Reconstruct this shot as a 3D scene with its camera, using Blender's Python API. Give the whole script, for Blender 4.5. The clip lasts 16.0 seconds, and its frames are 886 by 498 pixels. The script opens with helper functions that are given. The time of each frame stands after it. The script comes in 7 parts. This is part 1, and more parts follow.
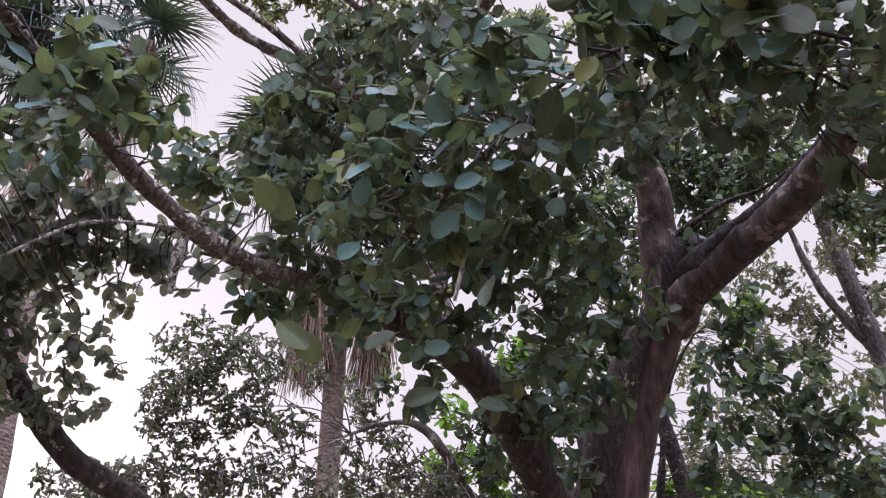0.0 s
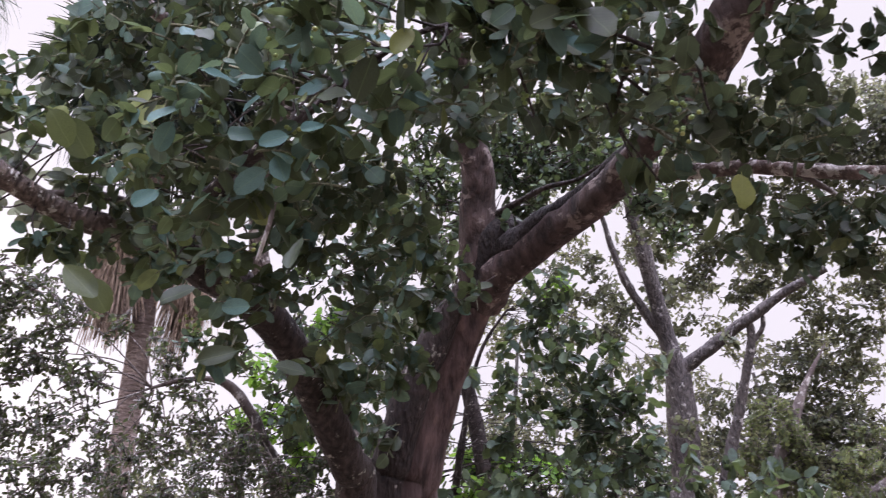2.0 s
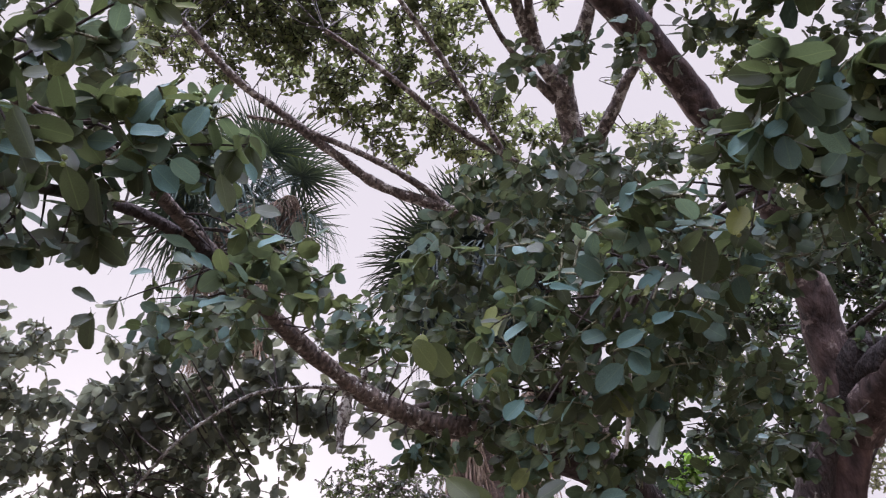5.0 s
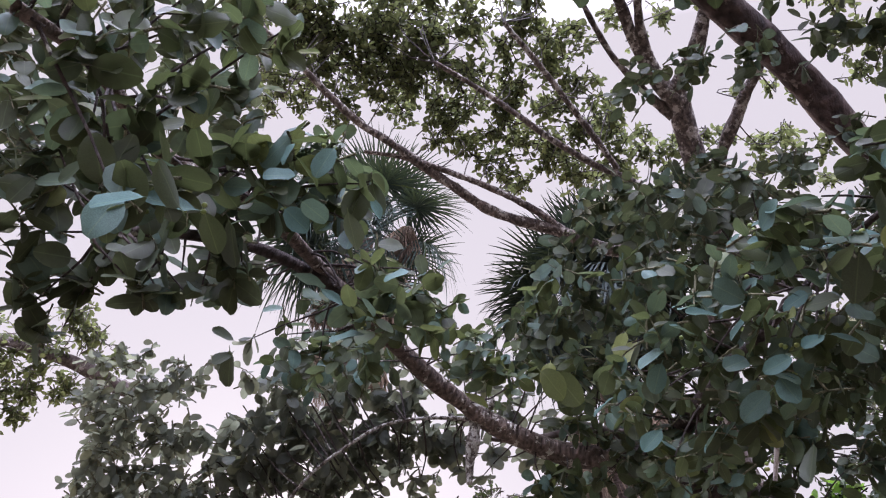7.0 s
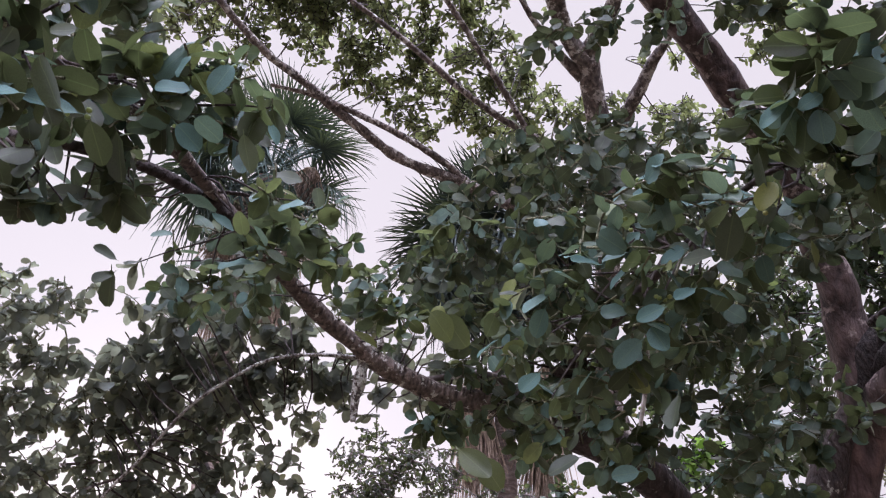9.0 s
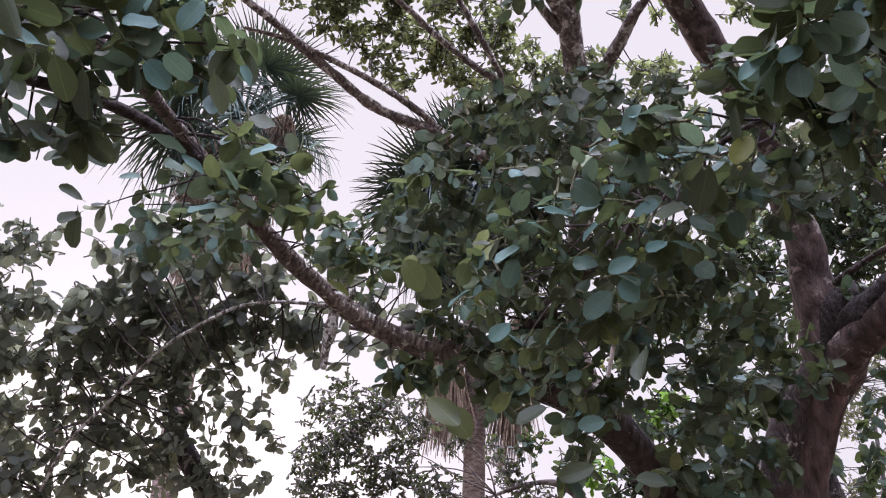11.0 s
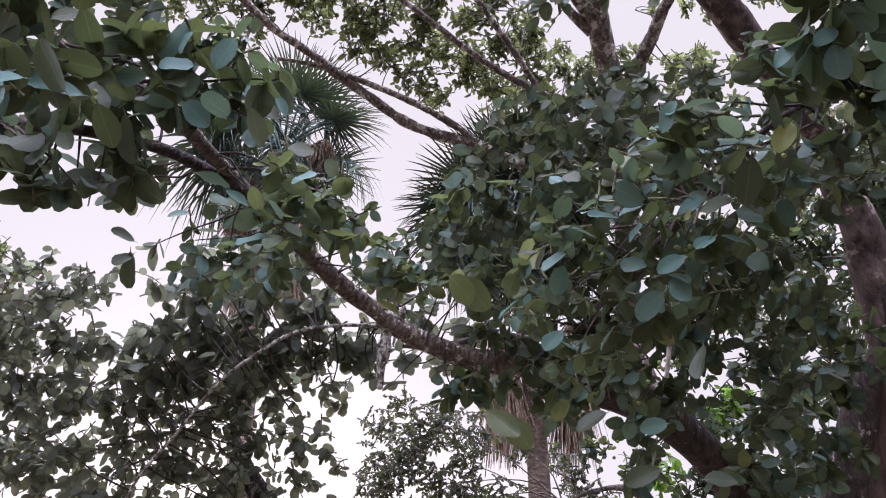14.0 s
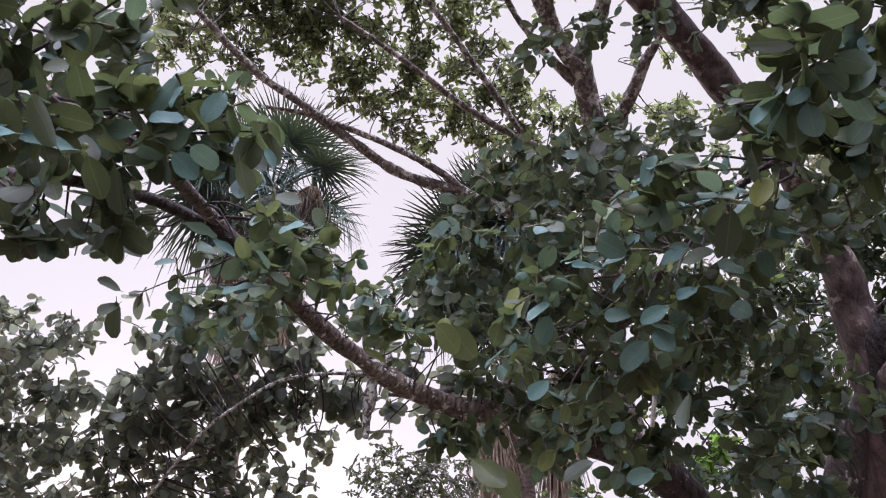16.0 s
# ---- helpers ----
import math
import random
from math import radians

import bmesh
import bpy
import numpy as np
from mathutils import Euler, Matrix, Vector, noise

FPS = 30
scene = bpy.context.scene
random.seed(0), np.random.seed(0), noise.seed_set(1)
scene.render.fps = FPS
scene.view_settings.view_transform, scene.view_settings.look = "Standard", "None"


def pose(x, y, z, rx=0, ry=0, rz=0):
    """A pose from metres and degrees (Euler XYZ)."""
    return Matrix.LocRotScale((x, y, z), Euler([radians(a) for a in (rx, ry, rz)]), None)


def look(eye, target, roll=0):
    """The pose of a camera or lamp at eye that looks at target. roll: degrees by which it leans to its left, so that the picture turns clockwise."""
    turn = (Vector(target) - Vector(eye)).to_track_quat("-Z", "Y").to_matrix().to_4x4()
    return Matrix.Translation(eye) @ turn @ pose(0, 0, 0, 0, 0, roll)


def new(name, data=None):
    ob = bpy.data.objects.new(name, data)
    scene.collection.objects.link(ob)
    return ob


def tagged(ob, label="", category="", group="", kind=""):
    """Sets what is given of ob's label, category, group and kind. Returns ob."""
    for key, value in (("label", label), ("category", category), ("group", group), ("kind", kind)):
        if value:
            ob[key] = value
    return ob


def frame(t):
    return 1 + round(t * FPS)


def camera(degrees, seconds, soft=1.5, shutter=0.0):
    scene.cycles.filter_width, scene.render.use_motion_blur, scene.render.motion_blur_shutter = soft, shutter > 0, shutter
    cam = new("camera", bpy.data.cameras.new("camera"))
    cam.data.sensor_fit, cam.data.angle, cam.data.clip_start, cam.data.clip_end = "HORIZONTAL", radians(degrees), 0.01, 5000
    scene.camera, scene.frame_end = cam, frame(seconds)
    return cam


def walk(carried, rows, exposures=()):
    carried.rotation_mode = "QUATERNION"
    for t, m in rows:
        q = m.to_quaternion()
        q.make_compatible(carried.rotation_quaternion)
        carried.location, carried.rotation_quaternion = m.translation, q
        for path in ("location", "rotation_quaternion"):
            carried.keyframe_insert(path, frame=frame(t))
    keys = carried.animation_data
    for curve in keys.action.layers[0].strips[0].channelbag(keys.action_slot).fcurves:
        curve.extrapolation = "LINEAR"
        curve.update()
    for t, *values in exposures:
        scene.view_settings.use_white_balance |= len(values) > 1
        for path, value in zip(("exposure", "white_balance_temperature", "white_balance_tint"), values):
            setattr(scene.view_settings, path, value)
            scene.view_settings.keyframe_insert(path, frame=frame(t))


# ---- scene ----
cam = camera(57.7, 16.0, soft=1.1, shutter=0.25)
PATH = [
    (0, (0.056, 0.212, 1.604), (-0.002, 1.956, 2.581), 2.4),
    (0.5, (0.065, 0.216, 1.608), (0.068, 1.988, 2.537), 2.2),
    (1, (0.08, 0.213, 1.615), (0.171, 1.981, 2.543), 2.6),
    (1.5, (0.098, 0.222, 1.618), (0.314, 2.001, 2.506), 2.0),
    (2, (0.115, 0.216, 1.618), (0.475, 1.96, 2.53), 1.5),
    (2.5, (0.139, 0.205, 1.629), (0.627, 1.888, 2.594), -0.5),
    (3, (0.143, 0.208, 1.635), (0.628, 1.906, 2.573), 0.5),
    (3.5, (0.11, 0.204, 1.643), (0.407, 1.951, 2.572), 1.6),
    (4, (0.074, 0.196, 1.661), (0.108, 1.946, 2.629), 2.4),
    (4.5, (0.042, 0.153, 1.671), (-0.178, 1.792, 2.795), 2.2),
    (5, (0.022, 0.124, 1.67), (-0.363, 1.677, 2.87), 2.5),
    (5.2, (0.022, 0.139, 1.686), (-0.398, 1.687, 2.88), 3.1),
    (7.3, (-0.004, 0.116, 1.685), (-0.662, 1.545, 2.92), 6.4),
    (7.5, (-0.003, 0.113, 1.678), (-0.632, 1.56, 2.907), 5.1),
    (8, (0.009, 0.12, 1.669), (-0.524, 1.602, 2.902), 3.8),
    (8.5, (0.011, 0.129, 1.663), (-0.456, 1.663, 2.859), 4.9),
    (9, (0.013, 0.142, 1.66), (-0.42, 1.718, 2.814), 5.3),
    (9.2, (0.012, 0.145, 1.658), (-0.415, 1.733, 2.795), 6.3),
    (11.3, (0.012, 0.157, 1.658), (-0.361, 1.812, 2.718), 5.1),
    (11.5, (0.01, 0.155, 1.658), (-0.403, 1.791, 2.731), 5.3),
    (12, (0.002, 0.163, 1.661), (-0.496, 1.793, 2.708), 4.2),
    (12.5, (-0.005, 0.165, 1.662), (-0.537, 1.789, 2.7), 4.5),
    (13, (0.003, 0.159, 1.661), (-0.503, 1.767, 2.736), 3.8),
    (13.5, (0.009, 0.154, 1.66), (-0.484, 1.761, 2.744), 4.3),
    (14, (0.016, 0.153, 1.66), (-0.47, 1.764, 2.741), 2.8),
    (14.5, (0.015, 0.147, 1.661), (-0.452, 1.773, 2.727), 3.3),
    (15, (0.014, 0.141, 1.66), (-0.459, 1.747, 2.753), 3.1),
    (15.5, (0.026, 0.137, 1.657), (-0.406, 1.72, 2.801), 2.4),
    (16, (0.023, 0.136, 1.661), (-0.419, 1.693, 2.835), 2.3),
]
walk(cam, [(t, look(eye, target, roll)) for t, eye, target, roll in PATH],
     exposures=[(0, 1.31, 6380, 24), (1.5, 1.33, 6380, 24), (2.5, 1.62, 6380, 24), (3.4, 1.6, 6380, 24), (4.2, 1.21, 6380, 24), (5.5, 1.29, 6380, 24), (7.5, 1.19, 6380, 25), (9.5, 1.34, 6380, 24), (11.5, 1.37, 6380, 24), (16, 1.35, 6380, 24)])

# ---- sky and sun ----
SUN_TURN, SUN_HEIGHT = radians(-32), radians(11)  # low, ahead and to the left, behind thin cloud
world = bpy.data.worlds.new("overcast_sky")
scene.world = world
world.use_nodes = True
wn, wl = world.node_tree.nodes, world.node_tree.links
wn.clear()
sky = wn.new("ShaderNodeTexSky")
sky.sky_type, sky.sun_disc = "NISHITA", False
sky.sun_elevation, sky.sun_rotation, sky.dust_density, sky.air_density = SUN_HEIGHT, SUN_TURN, 4.0, 1.0
pale = wn.new("ShaderNodeHueSaturation")
pale.inputs["Saturation"].default_value, pale.inputs["Value"].default_value = 0.35, 0.05
coord = wn.new("ShaderNodeTexCoord")
axes = wn.new("ShaderNodeVectorMath")  # thin cloud, its unseen part overhead and behind boosted to light the leaves
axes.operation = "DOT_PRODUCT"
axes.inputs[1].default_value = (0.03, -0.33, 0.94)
boosted_cloud = wn.new("ShaderNodeValToRGB")
boosted_cloud.color_ramp.elements[0].position, boosted_cloud.color_ramp.elements[0].color = 0.0, (0.168, 0.168, 0.173, 1)
boosted_cloud.color_ramp.elements[1].position, boosted_cloud.color_ramp.elements[1].color = 1.0, (4.65, 5.1, 6.3, 1)
boosted_cloud.color_ramp.elements.new(0.56).color = (0.171, 0.171, 0.176, 1)
boosted_cloud.color_ramp.elements.new(0.76).color = (1.6, 1.68, 1.95, 1)
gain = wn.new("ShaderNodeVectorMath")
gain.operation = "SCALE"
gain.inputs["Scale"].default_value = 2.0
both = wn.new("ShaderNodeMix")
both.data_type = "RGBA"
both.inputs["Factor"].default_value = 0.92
back = wn.new("ShaderNodeBackground")
back.inputs["Strength"].default_value = 1.0
wout = wn.new("ShaderNodeOutputWorld")
wl.new(sky.outputs["Color"], pale.inputs["Color"])
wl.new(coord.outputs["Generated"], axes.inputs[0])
wl.new(axes.outputs["Value"], boosted_cloud.inputs["Fac"])
wl.new(boosted_cloud.outputs["Color"], gain.inputs[0])
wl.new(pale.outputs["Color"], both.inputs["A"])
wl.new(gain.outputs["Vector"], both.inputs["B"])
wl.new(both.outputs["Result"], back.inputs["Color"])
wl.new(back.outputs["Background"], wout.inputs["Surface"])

sun = new("sun", bpy.data.lights.new("sun", "SUN"))
sun.data.energy, sun.data.angle, sun.data.color = 0.8, radians(12), (1.0, 0.93, 0.84)
way = Vector((math.sin(SUN_TURN) * math.cos(SUN_HEIGHT), math.cos(SUN_TURN) * math.cos(SUN_HEIGHT), math.sin(SUN_HEIGHT)))
sun.matrix_world = look(way * 50, (0, 0, 0))


# ---- materials ----
def material(name):
    m = bpy.data.materials.new(name)
    m.use_nodes = True
    m.node_tree.nodes.clear()
    return m, m.node_tree.nodes, m.node_tree.links


def ramp(nodes, stops):
    r = nodes.new("ShaderNodeValToRGB")
    r.color_ramp.elements[0].position, r.color_ramp.elements[0].color = stops[0][0], (*stops[0][1], 1)
    r.color_ramp.elements[1].position, r.color_ramp.elements[1].color = stops[-1][0], (*stops[-1][1], 1)
    for p, c in stops[1:-1]:
        r.color_ramp.elements.new(p).color = (*c, 1)
    return r


def mixed(nodes, links, fac, a, b, kind="MIX"):
    m = nodes.new("ShaderNodeMix")
    m.data_type, m.blend_type = "RGBA", kind
    for socket, value in (("Factor", fac), ("A", a), ("B", b)):
        if isinstance(value, bpy.types.NodeSocket):
            links.new(value, m.inputs[socket])
        elif isinstance(value, tuple):
            m.inputs[socket].default_value = (*value, 1)
        else:
            m.inputs[socket].default_value = value
    return m.outputs["Result"]


def leaf_material(name, stops, single=False, gloss=0.55, thin=0.30, glow=(0.17, 0.22, 0.05), veins=True, sheen=0.22):
    """A leathery leaf: tint by leaf, blotches, pale midrib and side veins, light passing through the blade."""
    m, n, l = material(name)
    if single:
        chance = n.new("ShaderNodeObjectInfo").outputs["Random"]
    else:
        chance = n.new("ShaderNodeNewGeometry").outputs["Random Per Island"]
    tint = ramp(n, stops)
    l.new(chance, tint.inputs["Fac"])
    place = n.new("ShaderNodeTexCoord")
    spots = n.new("ShaderNodeTexNoise")
    spots.inputs["Scale"].default_value, spots.inputs["Detail"].default_value = 45.0, 5.0
    l.new(place.outputs["Object"], spots.inputs["Vector"])
    dapple = ramp(n, [(0.35, (0.72, 0.72, 0.72)), (0.65, (1.18, 1.18, 1.1))])
    l.new(spots.outputs["Fac"], dapple.inputs["Fac"])
    colour = mixed(n, l, 1.0, tint.outputs["Color"], dapple.outputs["Color"], "MULTIPLY")
    bsdf = n.new("ShaderNodeBsdfPrincipled")
    if veins:
        uv = n.new("ShaderNodeSeparateXYZ")
        l.new(place.outputs["UV"], uv.inputs["Vector"])
        off = n.new("ShaderNodeMath")
        off.operation = "SUBTRACT"
        off.inputs[1].default_value = 0.5
        l.new(uv.outputs["X"], off.inputs[0])
        side = n.new("ShaderNodeMath")
        side.operation = "ABSOLUTE"
        l.new(off.outputs[0], side.inputs[0])
        rib = n.new("ShaderNodeMapRange")
        rib.inputs["From Min"].default_value, rib.inputs["From Max"].default_value = 0.008, 0.03
        rib.inputs["To Min"].default_value, rib.inputs["To Max"].default_value = 0.12, 0.0
        l.new(side.outputs[0], rib.inputs["Value"])
        colour = mixed(n, l, rib.outputs["Result"], colour, (0.22, 0.27, 0.12))
        slant = n.new("ShaderNodeMath")  # side veins run forward from the midrib
        slant.operation = "MULTIPLY_ADD"
        slant.inputs[1].default_value = -0.55
        l.new(side.outputs[0], slant.inputs[0])
        l.new(uv.outputs["Y"], slant.inputs[2])
        wave = n.new("ShaderNodeMath")
        wave.operation = "PINGPONG"
        wave.inputs[1].default_value = 0.05
        l.new(slant.outputs[0], wave.inputs[0])
        bump = n.new("ShaderNodeBump")
        bump.inputs["Strength"].default_value, bump.inputs["Distance"].default_value = 0.07, 0.02
        l.new(wave.outputs[0], bump.inputs["Height"])
        l.new(bump.outputs["Normal"], bsdf.inputs["Normal"])
    l.new(colour, bsdf.inputs["Base Color"])
    bsdf.inputs["Roughness"].default_value = gloss
    bsdf.inputs["Specular IOR Level"].default_value = sheen
    trans = n.new("ShaderNodeBsdfTranslucent")
    l.new(mixed(n, l, 0.55, colour, glow), trans.inputs["Color"])
    mix = n.new("ShaderNodeMixShader")
    mix.inputs["Fac"].default_value = thin
    out = n.new("ShaderNodeOutputMaterial")
    l.new(bsdf.outputs["BSDF"], mix.inputs[1])
    l.new(trans.outputs["BSDF"], mix.inputs[2])
    l.new(mix.outputs["Shader"], out.inputs["Surface"])
    return m


def bark_material(name, dark, light, lichen, scale=1.0, patches=0.62, stretch=0.35):
    """Bark: long furrows, fine grain and pale lichen patches."""
    m, n, l = material(name)
    place = n.new("ShaderNodeTexCoord")
    squash = n.new("ShaderNodeMapping")
    squash.inputs["Scale"].default_value = (1, 1, stretch)
    l.new(place.outputs["Object"], squash.inputs["Vector"])
    rough = n.new("ShaderNodeTexNoise")
    rough.inputs["Scale"].default_value, rough.inputs["Detail"].default_value = 28.0 * scale, 8.0
    l.new(squash.outputs["Vector"], rough.inputs["Vector"])
    base = ramp(n, [(0.32, dark), (0.55, tuple((a + b) / 2 for a, b in zip(dark, light))), (0.72, light)])
    l.new(rough.outputs["Fac"], base.inputs["Fac"])
    spread = n.new("ShaderNodeTexNoise")
    spread.inputs["Scale"].default_value, spread.inputs["Detail"].default_value = 9.0 * scale, 6.0
    spread.inputs["Roughness"].default_value = 0.7
    l.new(place.outputs["Object"], spread.inputs["Vector"])
    where = ramp(n, [(patches, (0, 0, 0)), (patches + 0.05, (1, 1, 1))])
    l.new(spread.outputs["Fac"], where.inputs["Fac"])
    colour = mixed(n, l, where.outputs["Color"], base.outputs["Color"], lichen)
    large = n.new("ShaderNodeTexNoise")
    large.inputs["Scale"].default_value, large.inputs["Detail"].default_value = 2.2, 3.0
    l.new(place.outputs["Object"], large.inputs["Vector"])
    shade = ramp(n, [(0.3, (0.65, 0.62, 0.62)), (0.7, (1.15, 1.15, 1.12))])
    l.new(large.outputs["Fac"], shade.inputs["Fac"])
    colour = mixed(n, l, 1.0, colour, shade.outputs["Color"], "MULTIPLY")
    bump = n.new("ShaderNodeBump")
    bump.inputs["Strength"].default_value, bump.inputs["Distance"].default_value = 1.0, 0.035
    l.new(rough.outputs["Fac"], bump.inputs["Height"])
    bsdf = n.new("ShaderNodeBsdfPrincipled")
    bsdf.inputs["Roughness"].default_value = 0.9
    bsdf.inputs["Specular IOR Level"].default_value = 0.2
    l.new(colour, bsdf.inputs["Base Color"])
    l.new(bump.outputs["Normal"], bsdf.inputs["Normal"])
    out = n.new("ShaderNodeOutputMaterial")
    l.new(bsdf.outputs["BSDF"], out.inputs["Surface"])
    return m


# Tint at random by leaf; dark stops stand for shade, teal for sky light.
FIG_TINTS = [(0.0, (0.020, 0.024, 0.013)), (0.36, (0.029, 0.038, 0.019)), (0.52, (0.037, 0.049, 0.022)), (0.67, (0.029, 0.049, 0.034)), (0.86, (0.040, 0.073, 0.064)), (0.96, (0.060, 0.106, 0.099)), (0.98, (0.068, 0.088, 0.034)), (1.0, (0.095, 0.105, 0.036))]
# Brighter copy of the fig leaf: sky light put into the tint.
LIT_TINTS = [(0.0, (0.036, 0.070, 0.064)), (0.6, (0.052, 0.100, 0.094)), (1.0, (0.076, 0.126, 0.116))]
leaf_lit = leaf_material("lit_fig_leaf", LIT_TINTS, single=True, gloss=0.58, sheen=0.07, thin=0.22, glow=(0.13, 0.165, 0.075))
leaf_fig_single = leaf_material("fig_leaf_single", FIG_TINTS, single=True, gloss=0.52, sheen=0.15, thin=0.27, glow=(0.13, 0.165, 0.055))
leaf_olive = leaf_material("olive_leaf", [(0.0, (0.036, 0.046, 0.022)), (1.0, (0.056, 0.066, 0.030))], single=True, thin=0.35, glow=(0.14, 0.17, 0.045))
leaf_yellow = leaf_material("yellow_leaf", [(0.0, (0.085, 0.105, 0.030)), (1.0, (0.120, 0.130, 0.038))], single=True, thin=0.40, glow=(0.19, 0.20, 0.04))
# Dark copy of the large leaf: shade put into the tint.
leaf_shaded = leaf_material("shaded_single_leaf", [(0.0, (0.022, 0.029, 0.019)), (1.0, (0.035, 0.044, 0.028))], single=True, thin=0.12)
leaf_fig = leaf_material("fig_leaf", FIG_TINTS, gloss=0.52, sheen=0.15, thin=0.27, glow=(0.13, 0.165, 0.055))
# Paler fig leaf copy for the left: backlight and haze put into the colour.
leaf_backlit = leaf_material("backlit_fig_leaf", [(0.0, (0.040, 0.046, 0.042)), (0.5, (0.070, 0.080, 0.074)), (0.85, (0.110, 0.128, 0.118)), (1.0, (0.14, 0.145, 0.085))], thin=0.55, glow=(0.25, 0.265, 0.16), sheen=0.12)
# Darker copy of the fig leaf: crown shade put into the tint.
leaf_dusk = leaf_material("shade_fig_leaf", [(0.0, (0.022, 0.026, 0.015)), (0.6, (0.032, 0.042, 0.024)), (0.82, (0.038, 0.064, 0.050)), (0.94, (0.055, 0.088, 0.076)), (1.0, (0.085, 0.092, 0.036))], thin=0.32, glow=(0.105, 0.125, 0.05), sheen=0.14)
leaf_fresh = leaf_material("fresh_fig_leaf", [(0.0, (0.030, 0.041, 0.020)), (0.4, (0.042, 0.058, 0.027)), (0.7, (0.046, 0.076, 0.060)), (0.85, (0.055, 0.090, 0.078)), (1.0, (0.080, 0.096, 0.038))], thin=0.36, glow=(0.165, 0.19, 0.06), sheen=0.12)
leaf_tall = leaf_material("small_leaf", [(0.0, (0.042, 0.052, 0.032)), (0.6, (0.075, 0.090, 0.044)), (1.0, (0.14, 0.150, 0.060))], veins=False, thin=0.48, glow=(0.21, 0.24, 0.085), sheen=0.12)
# Dark tint stands in for the unlit side of the background trees.
leaf_far = leaf_material("shade_green_leaf", [(0.0, (0.022, 0.034, 0.028)), (0.6, (0.036, 0.052, 0.040)), (1.0, (0.065, 0.085, 0.045))], veins=False, thin=0.24, sheen=0.12)
# The low tree's backlit shade is put into this dark tint.
leaf_sombre = leaf_material("shade_grey_leaf", [(0.0, (0.026, 0.029, 0.028)), (0.6, (0.042, 0.047, 0.043)), (1.0, (0.07, 0.068, 0.048))], veins=False, thin=0.32, sheen=0.1)
leaf_bright = leaf_material("bright_leaf", [(0.0, (0.05, 0.11, 0.02)), (0.6, (0.09, 0.18, 0.03)), (1.0, (0.16, 0.24, 0.05))], veins=False, thin=0.45, glow=(0.22, 0.40, 0.04))
# Tint lowered to carry the shade of the backlit forked tree.
leaf_dull = leaf_material("shade_dull_leaf", [(0.0, (0.036, 0.042, 0.030)), (0.6, (0.054, 0.062, 0.040)), (1.0, (0.09, 0.09, 0.05))], veins=False, thin=0.42, glow=(0.15, 0.15, 0.07), sheen=0.1)
# Paler than the forked tree's leaf: distant haze put into the tint.
leaf_hazy = leaf_material("haze_pale_leaf", [(0.0, (0.060, 0.066, 0.045)), (0.6, (0.085, 0.092, 0.058)), (1.0, (0.13, 0.125, 0.07))], veins=False, thin=0.5, glow=(0.2, 0.2, 0.09), sheen=0.08)
bark_fig = bark_material("fig_bark", (0.025, 0.016, 0.015), (0.112, 0.072, 0.066), (0.175, 0.140, 0.130), 0.8, 0.63, 0.16)
bark_tall = bark_material("flecked_bark", (0.026, 0.020, 0.018), (0.155, 0.122, 0.108), (0.29, 0.265, 0.245), 1.6, 0.53)
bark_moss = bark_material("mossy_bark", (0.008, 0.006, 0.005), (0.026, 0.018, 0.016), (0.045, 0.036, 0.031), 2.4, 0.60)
bark_limb = bark_material("patchy_fig_bark", (0.020, 0.014, 0.013), (0.088, 0.059, 0.053), (0.165, 0.132, 0.120), 0.8, 0.56, 0.3)
bark_pale = bark_material("pale_spotted_bark", (0.045, 0.030, 0.026), (0.165, 0.120, 0.105), (0.37, 0.34, 0.31), 1.7, 0.52)
bark_dark = bark_material("dark_bark", (0.014, 0.010, 0.009), (0.052, 0.038, 0.034), (0.24, 0.23, 0.20), 1.6, 0.61)
bark_branch = bark_material("branch_bark", (0.042, 0.031, 0.027), (0.19, 0.145, 0.122), (0.42, 0.40, 0.36), 2.6, 0.57)
bark_grey = bark_material("grey_bark", (0.055, 0.042, 0.039), (0.15, 0.125, 0.115), (0.28, 0.26, 0.245), 0.8, 0.56)
bark_lichen = bark_material("lichen_bark", (0.06, 0.05, 0.045), (0.20, 0.17, 0.15), (0.38, 0.37, 0.34), 5.0, 0.47)
bark_mid = bark_material("wood_bark", (0.026, 0.022, 0.021), (0.085, 0.072, 0.066), (0.20, 0.185, 0.175), 1.4, 0.58)
bark_palm = bark_material("palm_bark", (0.10, 0.075, 0.065), (0.22, 0.17, 0.15), (0.26, 0.22, 0.2), 0.5, 0.66, 2.5)
twig_wood = bark_material("twig_wood", (0.06, 0.06, 0.035), (0.17, 0.16, 0.10), (0.24, 0.24, 0.18), 3.0, 0.66)
straw = bark_material("dead_frond", (0.11, 0.075, 0.055), (0.34, 0.255, 0.19), (0.24, 0.175, 0.13), 2.0, 0.6, 0.1)
palm_green = leaf_material("palm_leaf", [(0.0, (0.030, 0.045, 0.045)), (0.7, (0.045, 0.066, 0.060)), (1.0, (0.09, 0.115, 0.05))], veins=False, thin=0.06, gloss=0.7, sheen=0.06)
palm_dark = leaf_material("palm_leaf_dark", [(0.0, (0.018, 0.026, 0.026)), (1.0, (0.030, 0.042, 0.040))], veins=False, thin=0.03, gloss=0.6, sheen=0.08)
fruit_skin = leaf_material("fruit_skin", [(0.0, (0.070, 0.105, 0.032)), (0.7, (0.105, 0.14, 0.042)), (1.0, (0.14, 0.14, 0.045))], single=True, veins=False, thin=0.0)
soil = bark_material("leaf_litter", (0.085, 0.066, 0.050), (0.23, 0.185, 0.14), (0.09, 0.10, 0.05), 0.9, 0.56, 1.0)

